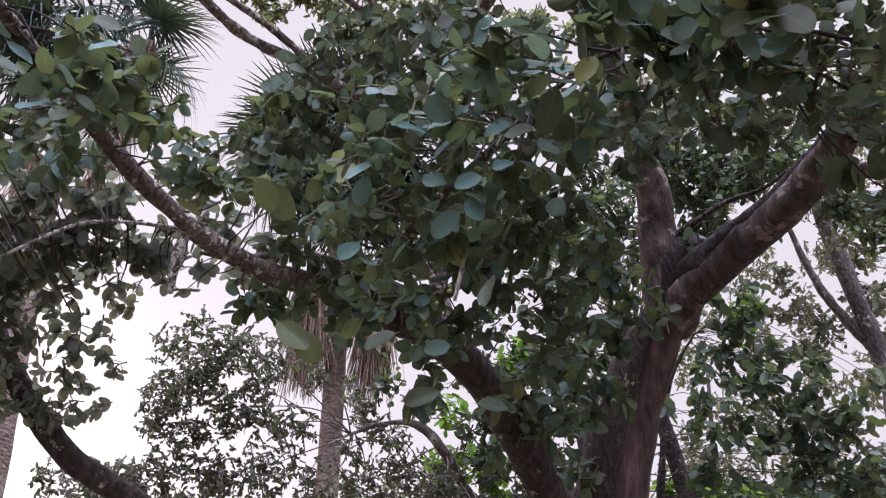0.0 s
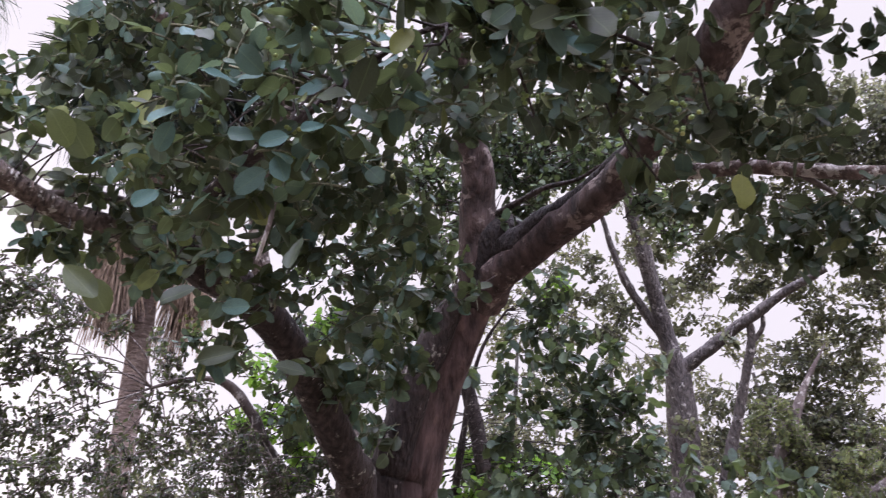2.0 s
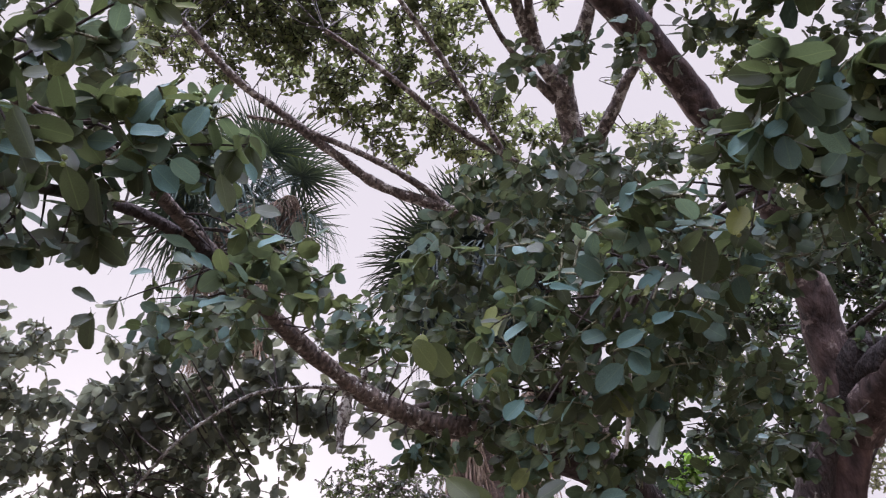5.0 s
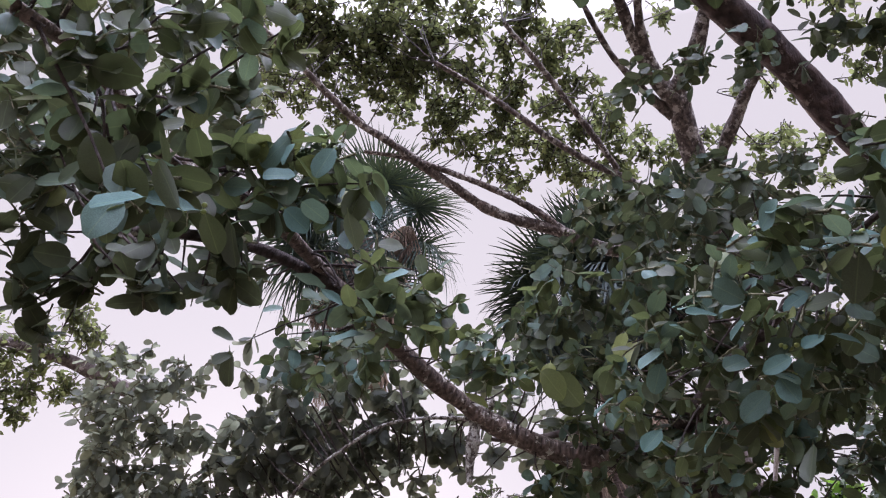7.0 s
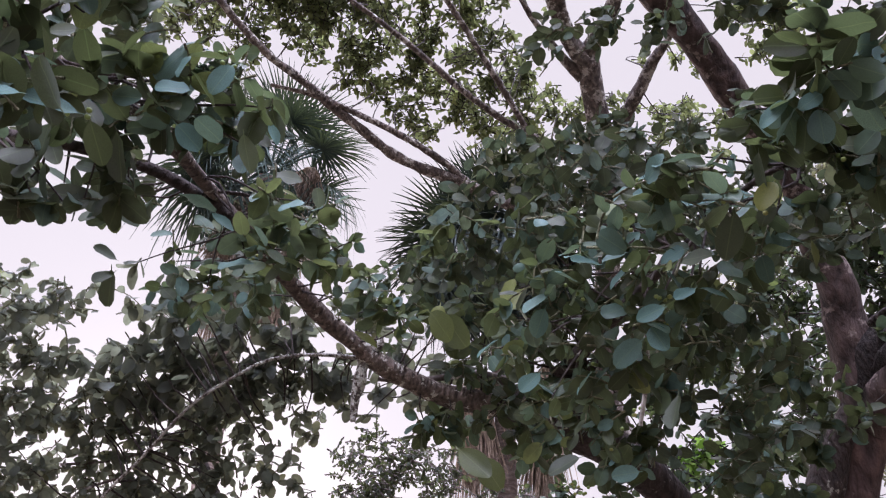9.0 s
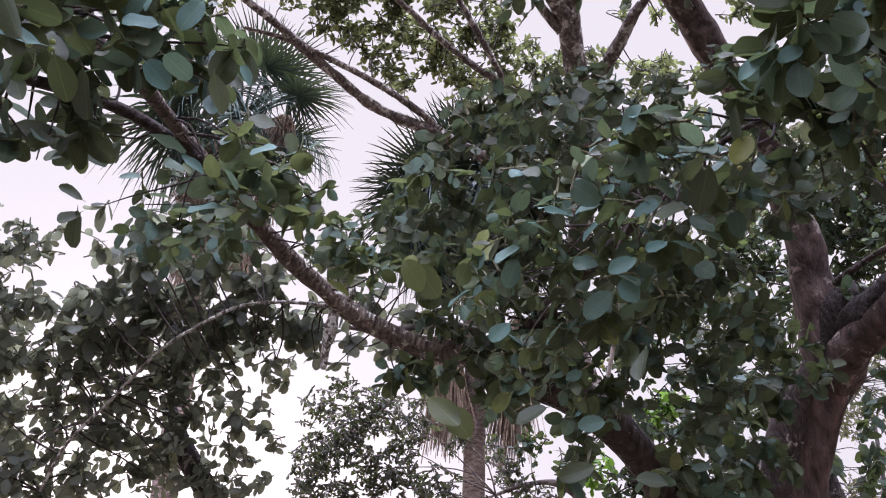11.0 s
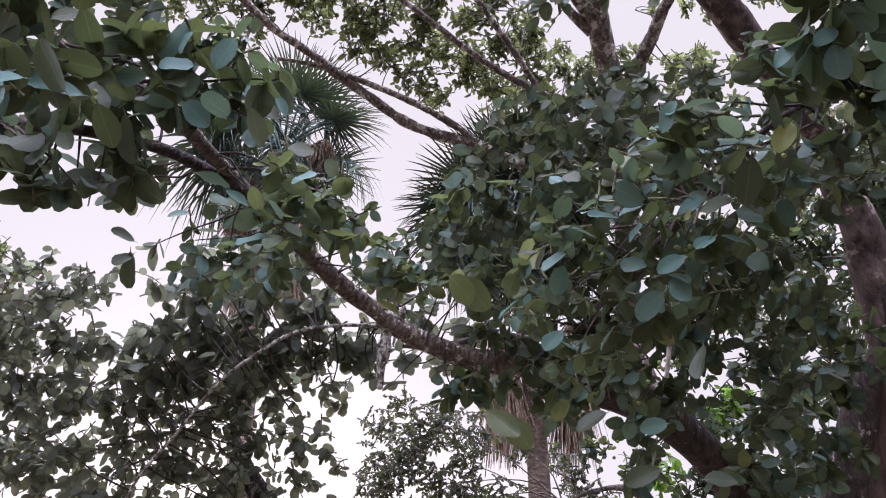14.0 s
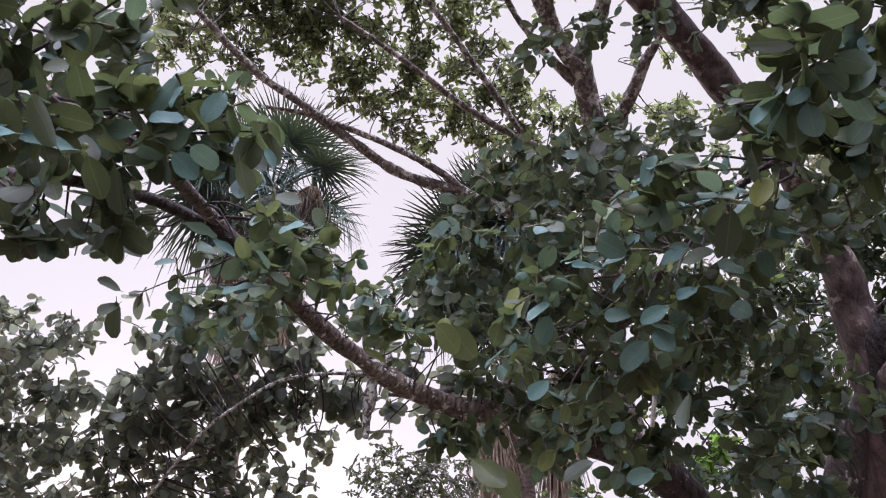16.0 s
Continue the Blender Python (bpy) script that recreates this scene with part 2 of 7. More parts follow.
# ---- plan: limbs as (x, y, z, radius), leaf clumps as (x, y, z, radius) ----
FIG_TRUNK = [(0.8, 4.4, 2.26, 0.148), (0.84, 4.34, 2.51, 0.139), (0.91, 4.24, 2.84, 0.13), (0.99, 4.13, 3.1, 0.121), (1.07, 4.03, 3.3, 0.115), (1.11, 3.95, 3.39, 0.108)]
FIG_LEFT_STEM = [(1.11, 3.96, 3.35, 0.12), (1.09, 3.92, 3.52, 0.121), (1.05, 3.82, 3.73, 0.1), (1.01, 3.7, 3.93, 0.079), (0.93, 3.6, 4.1, 0.069), (0.82, 3.38, 4.37, 0.0643), (0.58, 3.12, 4.71, 0.0802), (0.39, 2.9, 4.93, 0.0825), (0.14, 2.64, 5.15, 0.0802), (-0.15, 2.34, 5.47, 0.0703)]
FIG_RIGHT_LIMB = [(1.1, 3.98, 3.31, 0.108), (1.18, 3.77, 3.41, 0.099), (1.33, 3.5, 3.49, 0.087), (1.44, 3.19, 3.52, 0.077), (1.51, 2.98, 3.58, 0.071), (1.55, 2.78, 3.63, 0.071), (1.69, 2.64, 3.79, 0.085), (1.74, 2.46, 3.93, 0.098), (1.8, 2.28, 4.06, 0.103), (1.83, 2.06, 4.21, 0.098)]
FIG_GREY_BRANCH = [(1.55, 3.06, 3.61, 0.044), (1.74, 2.88, 3.53, 0.036), (1.87, 2.65, 3.43, 0.03), (2.0, 2.48, 3.33, 0.029), (2.11, 2.31, 3.23, 0.027), (2.2, 2.14, 3.14, 0.026), (2.3, 1.93, 3.02, 0.022)]
FIG_GREY_TWIG = [(1.95, 2.51, 3.35, 0.014), (2.07, 2.48, 3.26, 0.011), (2.16, 2.46, 3.18, 0.007)]
FIG_SIDE_BRANCH = [(1.1, 3.81, 3.71, 0.023), (1.22, 3.64, 3.74, 0.015), (1.31, 3.48, 3.74, 0.013), (1.41, 3.33, 3.71, 0.01), (1.5, 3.21, 3.74, 0.007)]
FIG_DARK_STEM = [(0.53, 4.04, 2.2, 0.093), (0.45, 3.81, 2.39, 0.083), (0.27, 3.56, 2.61, 0.076), (0.13, 3.31, 2.74, 0.074), (-0.04, 3.16, 2.85, 0.081), (-0.21, 3.06, 2.93, 0.089), (-0.36, 2.97, 2.96, 0.078), (-0.51, 2.94, 2.96, 0.044)]
FIG_LEFT_BRANCH = [(-0.3, 3.0, 2.95, 0.066), (-0.43, 2.96, 2.96, 0.05), (-0.51, 2.94, 2.96, 0.046), (-0.68, 2.89, 2.98, 0.044), (-0.78, 2.8, 2.99, 0.04), (-0.9, 2.67, 3.02, 0.036), (-0.96, 2.58, 3.05, 0.034), (-1.03, 2.46, 3.08, 0.033), (-1.08, 2.29, 3.1, 0.029), (-1.11, 2.13, 3.11, 0.025), (-1.1, 1.78, 3.06, 0.019), (-1.06, 1.57, 2.99, 0.019), (-1.02, 1.34, 2.92, 0.019), (-1.0, 1.11, 2.83, 0.017), (-1.01, 0.97, 2.77, 0.016), (-1.0, 0.73, 2.77, 0.013), (-0.99, 0.57, 2.71, 0.013)]
FIG_STUB = [(-0.93, 2.65, 3.05, 0.027), (-0.94, 2.65, 2.98, 0.021), (-0.95, 2.66, 2.93, 0.023), (-0.96, 2.68, 2.86, 0.016), (-0.96, 2.69, 2.79, 0.009)]
FIG_STUB_TIP = [(-0.94, 2.65, 3.04, 0.017), (-0.88, 2.63, 3.06, 0.013), (-0.87, 2.62, 3.09, 0.007)]
FIG_HANGING_BRANCH = [(-0.94, 2.67, 3.03, 0.0097), (-1.1, 2.59, 3.01, 0.0067), (-1.24, 2.52, 2.96, 0.0067), (-1.35, 2.49, 2.88, 0.006), (-1.45, 2.47, 2.79, 0.006), (-1.52, 2.47, 2.71, 0.006), (-1.63, 2.51, 2.6, 0.0053), (-1.76, 2.53, 2.45, 0.006), (-1.84, 2.58, 2.3, 0.0053)]
FIG_UPPER_TWIG = [(-0.44, 2.91, 3.04, 0.022), (-0.56, 2.88, 3.06, 0.015), (-0.69, 2.86, 3.04, 0.013), (-0.82, 2.83, 3.01, 0.01), (-0.91, 2.76, 2.99, 0.008)]
FIG_FLAT_BRANCH = [(-1.09, 1.81, 3.04, 0.019), (-1.11, 1.67, 3.01, 0.018), (-1.14, 1.52, 2.97, 0.017), (-1.16, 1.39, 2.91, 0.016), (-1.18, 1.27, 2.84, 0.014), (-1.2, 1.15, 2.76, 0.013), (-1.21, 1.03, 2.68, 0.011)]
FIG_CROWN_LIMB = [(-0.34, 2.98, 2.95, 0.048), (-0.18, 2.56, 2.92, 0.03), (-0.04, 2.15, 2.83, 0.021), (0.09, 1.92, 2.83, 0.013), (0.21, 1.68, 2.81, 0.008), (0.32, 1.52, 2.81, 0.006), (0.46, 1.39, 2.76, 0.004), (0.62, 1.27, 2.66, 0.004), (0.76, 1.25, 2.6, 0.004)]
FIG_LOW_LIMB = [(-1.67, 2.89, 2.77, 0.026), (-1.59, 2.95, 2.6, 0.04), (-1.46, 3.02, 2.43, 0.044), (-1.35, 3.11, 2.31, 0.044), (-1.18, 3.21, 2.22, 0.046), (-0.95, 3.32, 2.08, 0.049), (-0.57, 3.65, 1.81, 0.057)]
FIG_OUTER_TWIG = [(0.41, 1.5, 2.85, 0.006), (0.53, 1.46, 2.86, 0.005), (0.62, 1.37, 2.84, 0.005), (0.72, 1.28, 2.81, 0.004)]
FIG_FRUIT_TWIG = [(0.39, 1.51, 2.85, 0.006), (0.53, 1.52, 2.79, 0.005), (0.65, 1.45, 2.73, 0.005), (0.75, 1.37, 2.69, 0.004), (0.84, 1.32, 2.68, 0.004)]
FIG_TWIG_UPPER = [(0.718, 1.326, 2.847, 0.0042), (0.65, 1.36, 2.846, 0.0039), (0.585, 1.389, 2.844, 0.0036), (0.498, 1.412, 2.849, 0.0033), (0.405, 1.449, 2.836, 0.003)]
FIG_TWIG_MIDDLE = [(0.852, 1.336, 2.686, 0.0048), (0.83, 1.355, 2.681, 0.0045), (0.795, 1.374, 2.682, 0.0042), (0.736, 1.396, 2.691, 0.0039), (0.677, 1.418, 2.698, 0.0036), (0.61, 1.446, 2.697, 0.0033), (0.536, 1.479, 2.688, 0.003)]
FIG_TWIG_LOWER = [(0.885, 1.514, 2.621, 0.004), (0.832, 1.515, 2.657, 0.0037), (0.77, 1.522, 2.688, 0.0034), (0.691, 1.517, 2.737, 0.0031), (0.618, 1.531, 2.755, 0.0028)]
FIG_SHADE_TWIG = [(-1.714, 2.645, 2.665, 0.005), (-1.795, 2.604, 2.623, 0.005), (-1.865, 2.563, 2.594, 0.005), (-1.947, 2.507, 2.567, 0.005)]
FIG_SHADE_TWIG_LOW = [(-1.746, 2.6, 2.556, 0.005), (-1.803, 2.571, 2.524, 0.005), (-1.854, 2.544, 2.488, 0.005), (-1.882, 2.535, 2.45, 0.005)]
FIG_HANGING_TWIG = [(0.06, 1.9, 2.65, 0.006), (0.05, 1.95, 2.55, 0.006), (0.03, 2.0, 2.46, 0.005)]
FIG_BURL = [(1.06, 4.02, 3.28, 0.085), (1.11, 3.95, 3.41, 0.132), (1.17, 3.88, 3.55, 0.162), (1.21, 3.83, 3.66, 0.127), (1.24, 3.8, 3.73, 0.055)]
FIG_MOSS = [(1.14, 3.86, 3.46, 0.05), (1.20, 3.70, 3.50, 0.085), (1.31, 3.50, 3.55, 0.066), (1.42, 3.22, 3.575, 0.056), (1.49, 3.01, 3.625, 0.05), (1.53, 2.82, 3.66, 0.03)]
FIG_SECOND_STEM = [(0.683, 4.316, 2.243, 0.112), (0.716, 4.263, 2.496, 0.106), (0.781, 4.177, 2.786, 0.097), (0.837, 4.107, 2.969, 0.086), (0.9, 4.025, 3.15, 0.074), (0.962, 3.956, 3.277, 0.056), (1.002, 3.906, 3.365, 0.035)]
TALL_TRUNK = [(0.88, 6.27, 2.62, 0.0714), (0.51, 6.07, 3.25, 0.0671), (0.23, 5.87, 3.6, 0.0664), (-0.08, 5.6, 4.01, 0.0743), (-0.15, 5.33, 4.52, 0.0828), (-0.06, 4.77, 5.16, 0.0814), (-0.07, 4.49, 5.5, 0.0843), (-0.09, 4.25, 5.76, 0.0814), (-0.12, 4.03, 5.96, 0.0728), (-0.13, 3.95, 6.04, 0.0614), (-0.05, 3.85, 6.12, 0.0585), (0.06, 3.72, 6.23, 0.0521), (0.17, 3.47, 6.41, 0.0436), (0.29, 3.08, 6.66, 0.0292), (0.36, 2.72, 6.84, 0.0143)]
TALL_LEFT_FORK = [(-0.12, 4.03, 5.96, 0.075), (-0.21, 3.92, 6.05, 0.055), (-0.32, 3.73, 6.2, 0.045), (-0.39, 3.46, 6.4, 0.039), (-0.47, 3.03, 6.67, 0.026), (-0.51, 2.64, 6.87, 0.012)]
TALL_LEFT_TWIG = [(-0.18, 4.07, 5.92, 0.037), (-0.34, 3.91, 6.06, 0.029), (-0.49, 3.71, 6.2, 0.022), (-0.57, 3.55, 6.32, 0.02), (-0.67, 3.26, 6.5, 0.014), (-0.74, 2.98, 6.66, 0.008)]
TALL_MIDDLE_FORK = [(-0.14, 3.96, 6.02, 0.043), (-0.24, 3.83, 6.13, 0.039), (-0.29, 3.65, 6.27, 0.033), (-0.29, 3.47, 6.4, 0.029), (-0.2, 3.07, 6.66, 0.018), (-0.15, 2.73, 6.85, 0.01)]
TALL_RIGHT_FORK = [(-0.02, 4.44, 5.55, 0.059), (0.11, 4.26, 5.74, 0.049), (0.22, 4.13, 5.87, 0.043), (0.3, 4.02, 5.96, 0.037), (0.42, 3.89, 6.07, 0.026), (0.5, 3.69, 6.22, 0.018), (0.55, 3.47, 6.38, 0.01)]
TALL_LONG_LIMB = [(-0.36, 4.7, 5.23, 0.0507), (-0.76, 4.6, 5.29, 0.046), (-1.07, 4.45, 5.39, 0.0429), (-1.37, 4.3, 5.45, 0.0382), (-1.56, 4.19, 5.51, 0.0351), (-1.73, 4.03, 5.6, 0.0335), (-1.9, 3.86, 5.68, 0.0335), (-2.09, 3.65, 5.77, 0.0304), (-2.25, 3.48, 5.83, 0.0289), (-2.39, 3.27, 5.91, 0.0257), (-2.51, 3.05, 6.0, 0.0226), (-2.69, 2.7, 6.11, 0.0172)]
TALL_SECOND_LIMB = [(-1.03, 4.46, 5.39, 0.029), (-1.21, 4.31, 5.5, 0.026), (-1.43, 4.15, 5.59, 0.024), (-1.69, 3.98, 5.66, 0.022), (-2.0, 3.77, 5.71, 0.02), (-2.28, 3.61, 5.7, 0.012)]
TALL_THIN_LIMB = [(-0.34, 4.44, 5.54, 0.026), (-0.56, 4.31, 5.66, 0.026), (-0.79, 4.17, 5.75, 0.024), (-1.04, 3.98, 5.88, 0.022), (-1.29, 3.74, 6.02, 0.02), (-1.49, 3.55, 6.11, 0.018), (-1.69, 3.36, 6.18, 0.016)]
TALL_STEEP_LIMB = [(-0.6, 4.26, 5.7, 0.02), (-0.73, 4.05, 5.88, 0.022), (-0.83, 3.89, 6.0, 0.022), (-0.93, 3.72, 6.12, 0.02), (-1.05, 3.52, 6.25, 0.02), (-1.18, 3.31, 6.37, 0.016)]
RIGHT_TRUNK = [(4.12, 7.63, 2.79, 0.167), (4.11, 7.54, 3.29, 0.149), (4.07, 7.41, 3.83, 0.131), (4.0, 7.3, 4.26, 0.113), (3.9, 7.23, 4.59, 0.09), (3.75, 7.11, 5.02, 0.081), (3.61, 6.98, 5.4, 0.075), (3.46, 6.84, 5.78, 0.066), (3.36, 6.72, 6.04, 0.054)]
RIGHT_STEM = [(3.88, 7.24, 4.59, 0.054), (3.67, 7.23, 4.87, 0.048), (3.48, 7.18, 5.15, 0.042), (3.31, 7.09, 5.48, 0.033), (3.19, 6.99, 5.75, 0.024)]
RIGHT_FORK = [(4.02, 7.29, 4.26, 0.072), (4.23, 7.11, 4.42, 0.063), (4.43, 6.92, 4.59, 0.057), (4.65, 6.69, 4.76, 0.054), (4.85, 6.47, 4.91, 0.042), (5.09, 6.21, 5.04, 0.033)]
RIGHT_SAPLING = [(4.41, 7.39, 3.18, 0.06), (4.51, 7.2, 3.69, 0.054), (4.57, 7.03, 4.1, 0.048), (4.6, 6.84, 4.51, 0.042), (4.54, 6.79, 4.73, 0.03)]
RIGHT_TWIG = [(4.59, 6.87, 4.46, 0.03), (4.68, 6.75, 4.6, 0.024), (4.64, 6.67, 4.81, 0.018)]
LOW_TRUNK = [(0.23, 6.93, 2.62, 0.062), (0.02, 6.63, 3.16, 0.051), (-0.1, 6.48, 3.32, 0.046), (-0.24, 6.44, 3.46, 0.037), (-0.4, 6.41, 3.5, 0.023), (-0.6, 6.4, 3.47, 0.018), (-0.81, 6.4, 3.39, 0.014)]
MID_TRUNK = [(1.66, 6.94, 2.67, 0.034), (1.67, 6.86, 3.08, 0.032), (1.7, 6.77, 3.43, 0.027), (1.73, 6.65, 3.78, 0.02), (1.81, 6.52, 4.07, 0.015), (1.96, 6.38, 4.32, 0.01)]
FAR_LIMB = [(-7.16, 7.16, 6.17, 0.1), (-7.4, 6.88, 6.21, 0.1), (-7.66, 6.53, 6.29, 0.085), (-7.91, 6.21, 6.3, 0.07), (-8.22, 5.81, 6.27, 0.062)]
FIG_CENTRE = [(-0.23, 1.74, 2.7, 0.11), (-0.11, 1.6, 2.66, 0.09), (-0.0, 1.55, 2.65, 0.1), (0.09, 1.48, 2.56, 0.08), (0.15, 1.51, 2.52, 0.08), (0.06, 1.54, 2.48, 0.08), (-0.06, 1.69, 2.61, 0.09), (-0.21, 1.9, 2.64, 0.11), (-0.33, 1.98, 2.66, 0.08), (-0.1, 1.76, 2.49, 0.1), (0.01, 1.7, 2.5, 0.09), (0.12, 1.72, 2.55, 0.09), (0.08, 1.23, 2.56, 0.07), (0.14, 1.25, 2.54, 0.07), (0.19, 1.21, 2.5, 0.06), (0.01, 1.42, 2.66, 0.06), (-0.08, 1.67, 2.82, 0.09), (-0.23, 1.9, 2.99, 0.12), (-0.19, 2.06, 2.56, 0.11), (-0.08, 2.17, 2.57, 0.12), (0.26, 1.62, 2.68, 0.1), (0.31, 1.5, 2.67, 0.11)]
FIG_INNER_A = [(-0.52, 2.3, 3.4, 0.14), (-0.41, 2.25, 3.49, 0.14), (-0.27, 2.26, 3.5, 0.14), (-0.14, 2.28, 3.49, 0.12), (-0.01, 2.27, 3.51, 0.12), (-0.58, 2.42, 3.22, 0.14), (-0.45, 2.39, 3.31, 0.16), (-0.41, 2.51, 3.13, 0.16), (-0.36, 2.66, 2.87, 0.14), (-0.26, 2.52, 3.16, 0.2), (-0.05, 2.52, 3.18, 0.22), (0.11, 2.66, 2.92, 0.2), (0.24, 2.6, 3.03, 0.15), (-0.04, 2.77, 2.7, 0.12), (0.1, 2.75, 2.72, 0.12), (-0.28, 2.73, 2.75, 0.12), (0.38, 2.53, 3.1, 0.17), (0.5, 2.59, 2.96, 0.1), (0.35, 2.69, 2.82, 0.13), (0.37, 2.76, 2.66, 0.14), (0.47, 2.7, 2.74, 0.1), (0.29, 2.81, 2.53, 0.12), (-0.2, 2.41, 3.32, 0.18)]
FIG_INNER_B = [(0.02, 2.39, 3.36, 0.18), (0.2, 2.4, 3.34, 0.16), (0.37, 2.39, 3.32, 0.16), (-0.53, 2.44, 3.3, 0.08), (-0.4, 2.61, 3.39, 0.09), (-0.26, 2.53, 3.4, 0.09), (-0.6, 2.65, 3.28, 0.09), (-0.43, 2.65, 3.31, 0.09), (-0.28, 2.75, 3.37, 0.09), (-0.6, 2.8, 3.25, 0.09), (-0.48, 2.75, 3.19, 0.09), (-0.29, 2.76, 3.16, 0.09), (-0.57, 2.6, 2.95, 0.08), (-0.51, 2.85, 3.03, 0.09), (-0.3, 2.73, 2.96, 0.09), (-0.66, 2.92, 2.94, 0.09), (-0.48, 2.72, 2.82, 0.08), (-0.29, 2.77, 2.85, 0.09), (-0.46, 3.34, 3.07, 0.12), (-0.43, 3.29, 3.18, 0.11), (-0.29, 3.36, 3.07, 0.11), (-0.49, 3.25, 3.24, 0.1)]
FIG_INNER = FIG_INNER_A + FIG_INNER_B
FIG_NEAR_LEFT_A = [(-0.89, 0.79, 2.52, 0.07), (-0.81, 0.8, 2.5, 0.06), (-0.82, 0.76, 2.42, 0.04), (-0.86, 0.92, 2.63, 0.07), (-0.84, 1.02, 2.74, 0.08), (-0.76, 1.05, 2.77, 0.08), (-0.76, 1.15, 2.85, 0.07), (-0.84, 0.87, 2.5, 0.05), (-0.81, 1.08, 2.71, 0.07), (-0.81, 1.2, 2.78, 0.07), (-0.79, 1.33, 2.86, 0.06), (-0.8, 1.26, 2.9, 0.07), (-0.77, 1.36, 3.0, 0.04), (-0.98, 1.1, 2.73, 0.07), (-0.96, 0.61, 2.7, 0.09), (-0.92, 0.68, 2.7, 0.09), (-0.83, 0.71, 2.76, 0.08), (-0.77, 0.72, 2.8, 0.06), (-0.81, 0.88, 2.99, 0.07), (-0.89, 0.78, 2.68, 0.08), (-0.82, 0.83, 2.69, 0.07), (-0.95, 0.75, 2.63, 0.06), (-0.77, 0.91, 3.0, 0.06), (-0.77, 1.08, 2.88, 0.06)]
FIG_NEAR_LEFT_B = [(-0.8, 1.2, 2.93, 0.05), (-0.91, 0.56, 2.78, 0.1), (-0.8, 0.61, 2.83, 0.09), (-0.8, 0.77, 3.05, 0.1), (-1.22, 1.06, 2.71, 0.08), (-0.92, 0.85, 2.62, 0.07), (-0.87, 0.98, 2.75, 0.07), (-0.78, 1.21, 2.96, 0.06), (-0.8, 1.16, 2.82, 0.07), (-0.92, 1.13, 2.75, 0.06), (-0.89, 0.76, 2.53, 0.08), (-1.16, 1.22, 2.83, 0.07), (-0.83, 1.4, 2.96, 0.05), (-0.94, 1.77, 2.97, 0.06), (-0.88, 1.91, 3.0, 0.06)]
FIG_NEAR_LEFT = FIG_NEAR_LEFT_A + FIG_NEAR_LEFT_B
FIG_DARK_LEFT_A = [(-1.35, 0.9, 2.93, 0.13), (-1.39, 0.98, 2.83, 0.13), (-1.41, 1.07, 2.73, 0.13), (-1.37, 1.18, 2.68, 0.08), (-1.44, 1.15, 2.6, 0.1), (-1.4, 1.22, 2.58, 0.06), (-1.27, 1.21, 2.77, 0.08), (-1.2, 1.3, 2.76, 0.07), (-1.12, 1.32, 2.81, 0.07), (-1.32, 1.19, 2.74, 0.07), (-1.26, 1.26, 2.73, 0.06), (-1.32, 1.09, 2.82, 0.08), (-1.13, 1.37, 2.75, 0.04), (-1.44, 0.73, 3.29, 0.09), (-1.52, 0.91, 3.57, 0.11), (-1.32, 0.93, 3.49, 0.1), (-1.26, 1.02, 3.55, 0.1), (-1.18, 1.13, 3.69, 0.11), (-1.65, 0.9, 3.35, 0.1), (-1.62, 0.99, 3.46, 0.11), (-1.31, 0.97, 3.28, 0.09), (-1.21, 1.04, 3.32, 0.09), (-1.09, 1.12, 3.37, 0.09), (-1.68, 1.01, 3.24, 0.1)]
FIG_DARK_LEFT_B = [(-1.62, 1.09, 3.29, 0.1), (-1.5, 1.11, 3.35, 0.1), (-1.28, 1.21, 3.37, 0.1), (-1.17, 1.26, 3.37, 0.1), (-1.71, 1.07, 3.12, 0.1), (-1.66, 1.18, 3.2, 0.11), (-1.57, 1.25, 3.23, 0.1), (-1.44, 1.34, 3.32, 0.11), (-1.25, 1.35, 3.28, 0.1), (-2.09, 1.06, 3.85, 0.12), (-2.05, 1.17, 4.04, 0.13), (-1.94, 1.31, 4.11, 0.13), (-1.67, 1.38, 4.01, 0.12), (-1.5, 1.42, 4.05, 0.12), (-2.12, 1.14, 3.71, 0.12), (-2.09, 1.34, 3.81, 0.12), (-1.87, 1.4, 3.84, 0.12), (-1.92, 1.64, 4.17, 0.14), (-1.64, 1.63, 4.01, 0.12), (-2.41, 1.48, 3.77, 0.13), (-2.19, 1.47, 3.73, 0.13), (-1.94, 1.42, 3.72, 0.12), (-1.92, 1.62, 3.9, 0.13), (-1.7, 1.77, 3.92, 0.13)]
FIG_DARK_LEFT_C = [(-2.32, 1.47, 3.57, 0.13), (-2.11, 1.53, 3.55, 0.12), (-2.03, 1.71, 3.64, 0.13), (-1.99, 1.82, 3.76, 0.13), (-1.73, 1.78, 3.74, 0.12), (-1.37, 1.59, 3.01, 0.06), (-1.3, 1.65, 3.02, 0.06), (-1.36, 1.65, 2.97, 0.04)]
FIG_DARK_LEFT_D = [(-1.13, 1.1, 2.58, 0.055), (-1.09, 1.14, 2.58, 0.052), (-1.05, 1.18, 2.59, 0.047), (-1.02, 1.19, 2.61, 0.049), (-0.97, 1.22, 2.63, 0.047), (-1.11, 1.08, 2.63, 0.055), (-1.07, 1.1, 2.65, 0.052), (-0.99, 1.16, 2.67, 0.049), (-0.95, 1.18, 2.69, 0.042), (-0.95, 1.21, 2.66, 0.037)]
FIG_DARK_LEFT = FIG_DARK_LEFT_A + FIG_DARK_LEFT_B + FIG_DARK_LEFT_C + FIG_DARK_LEFT_D
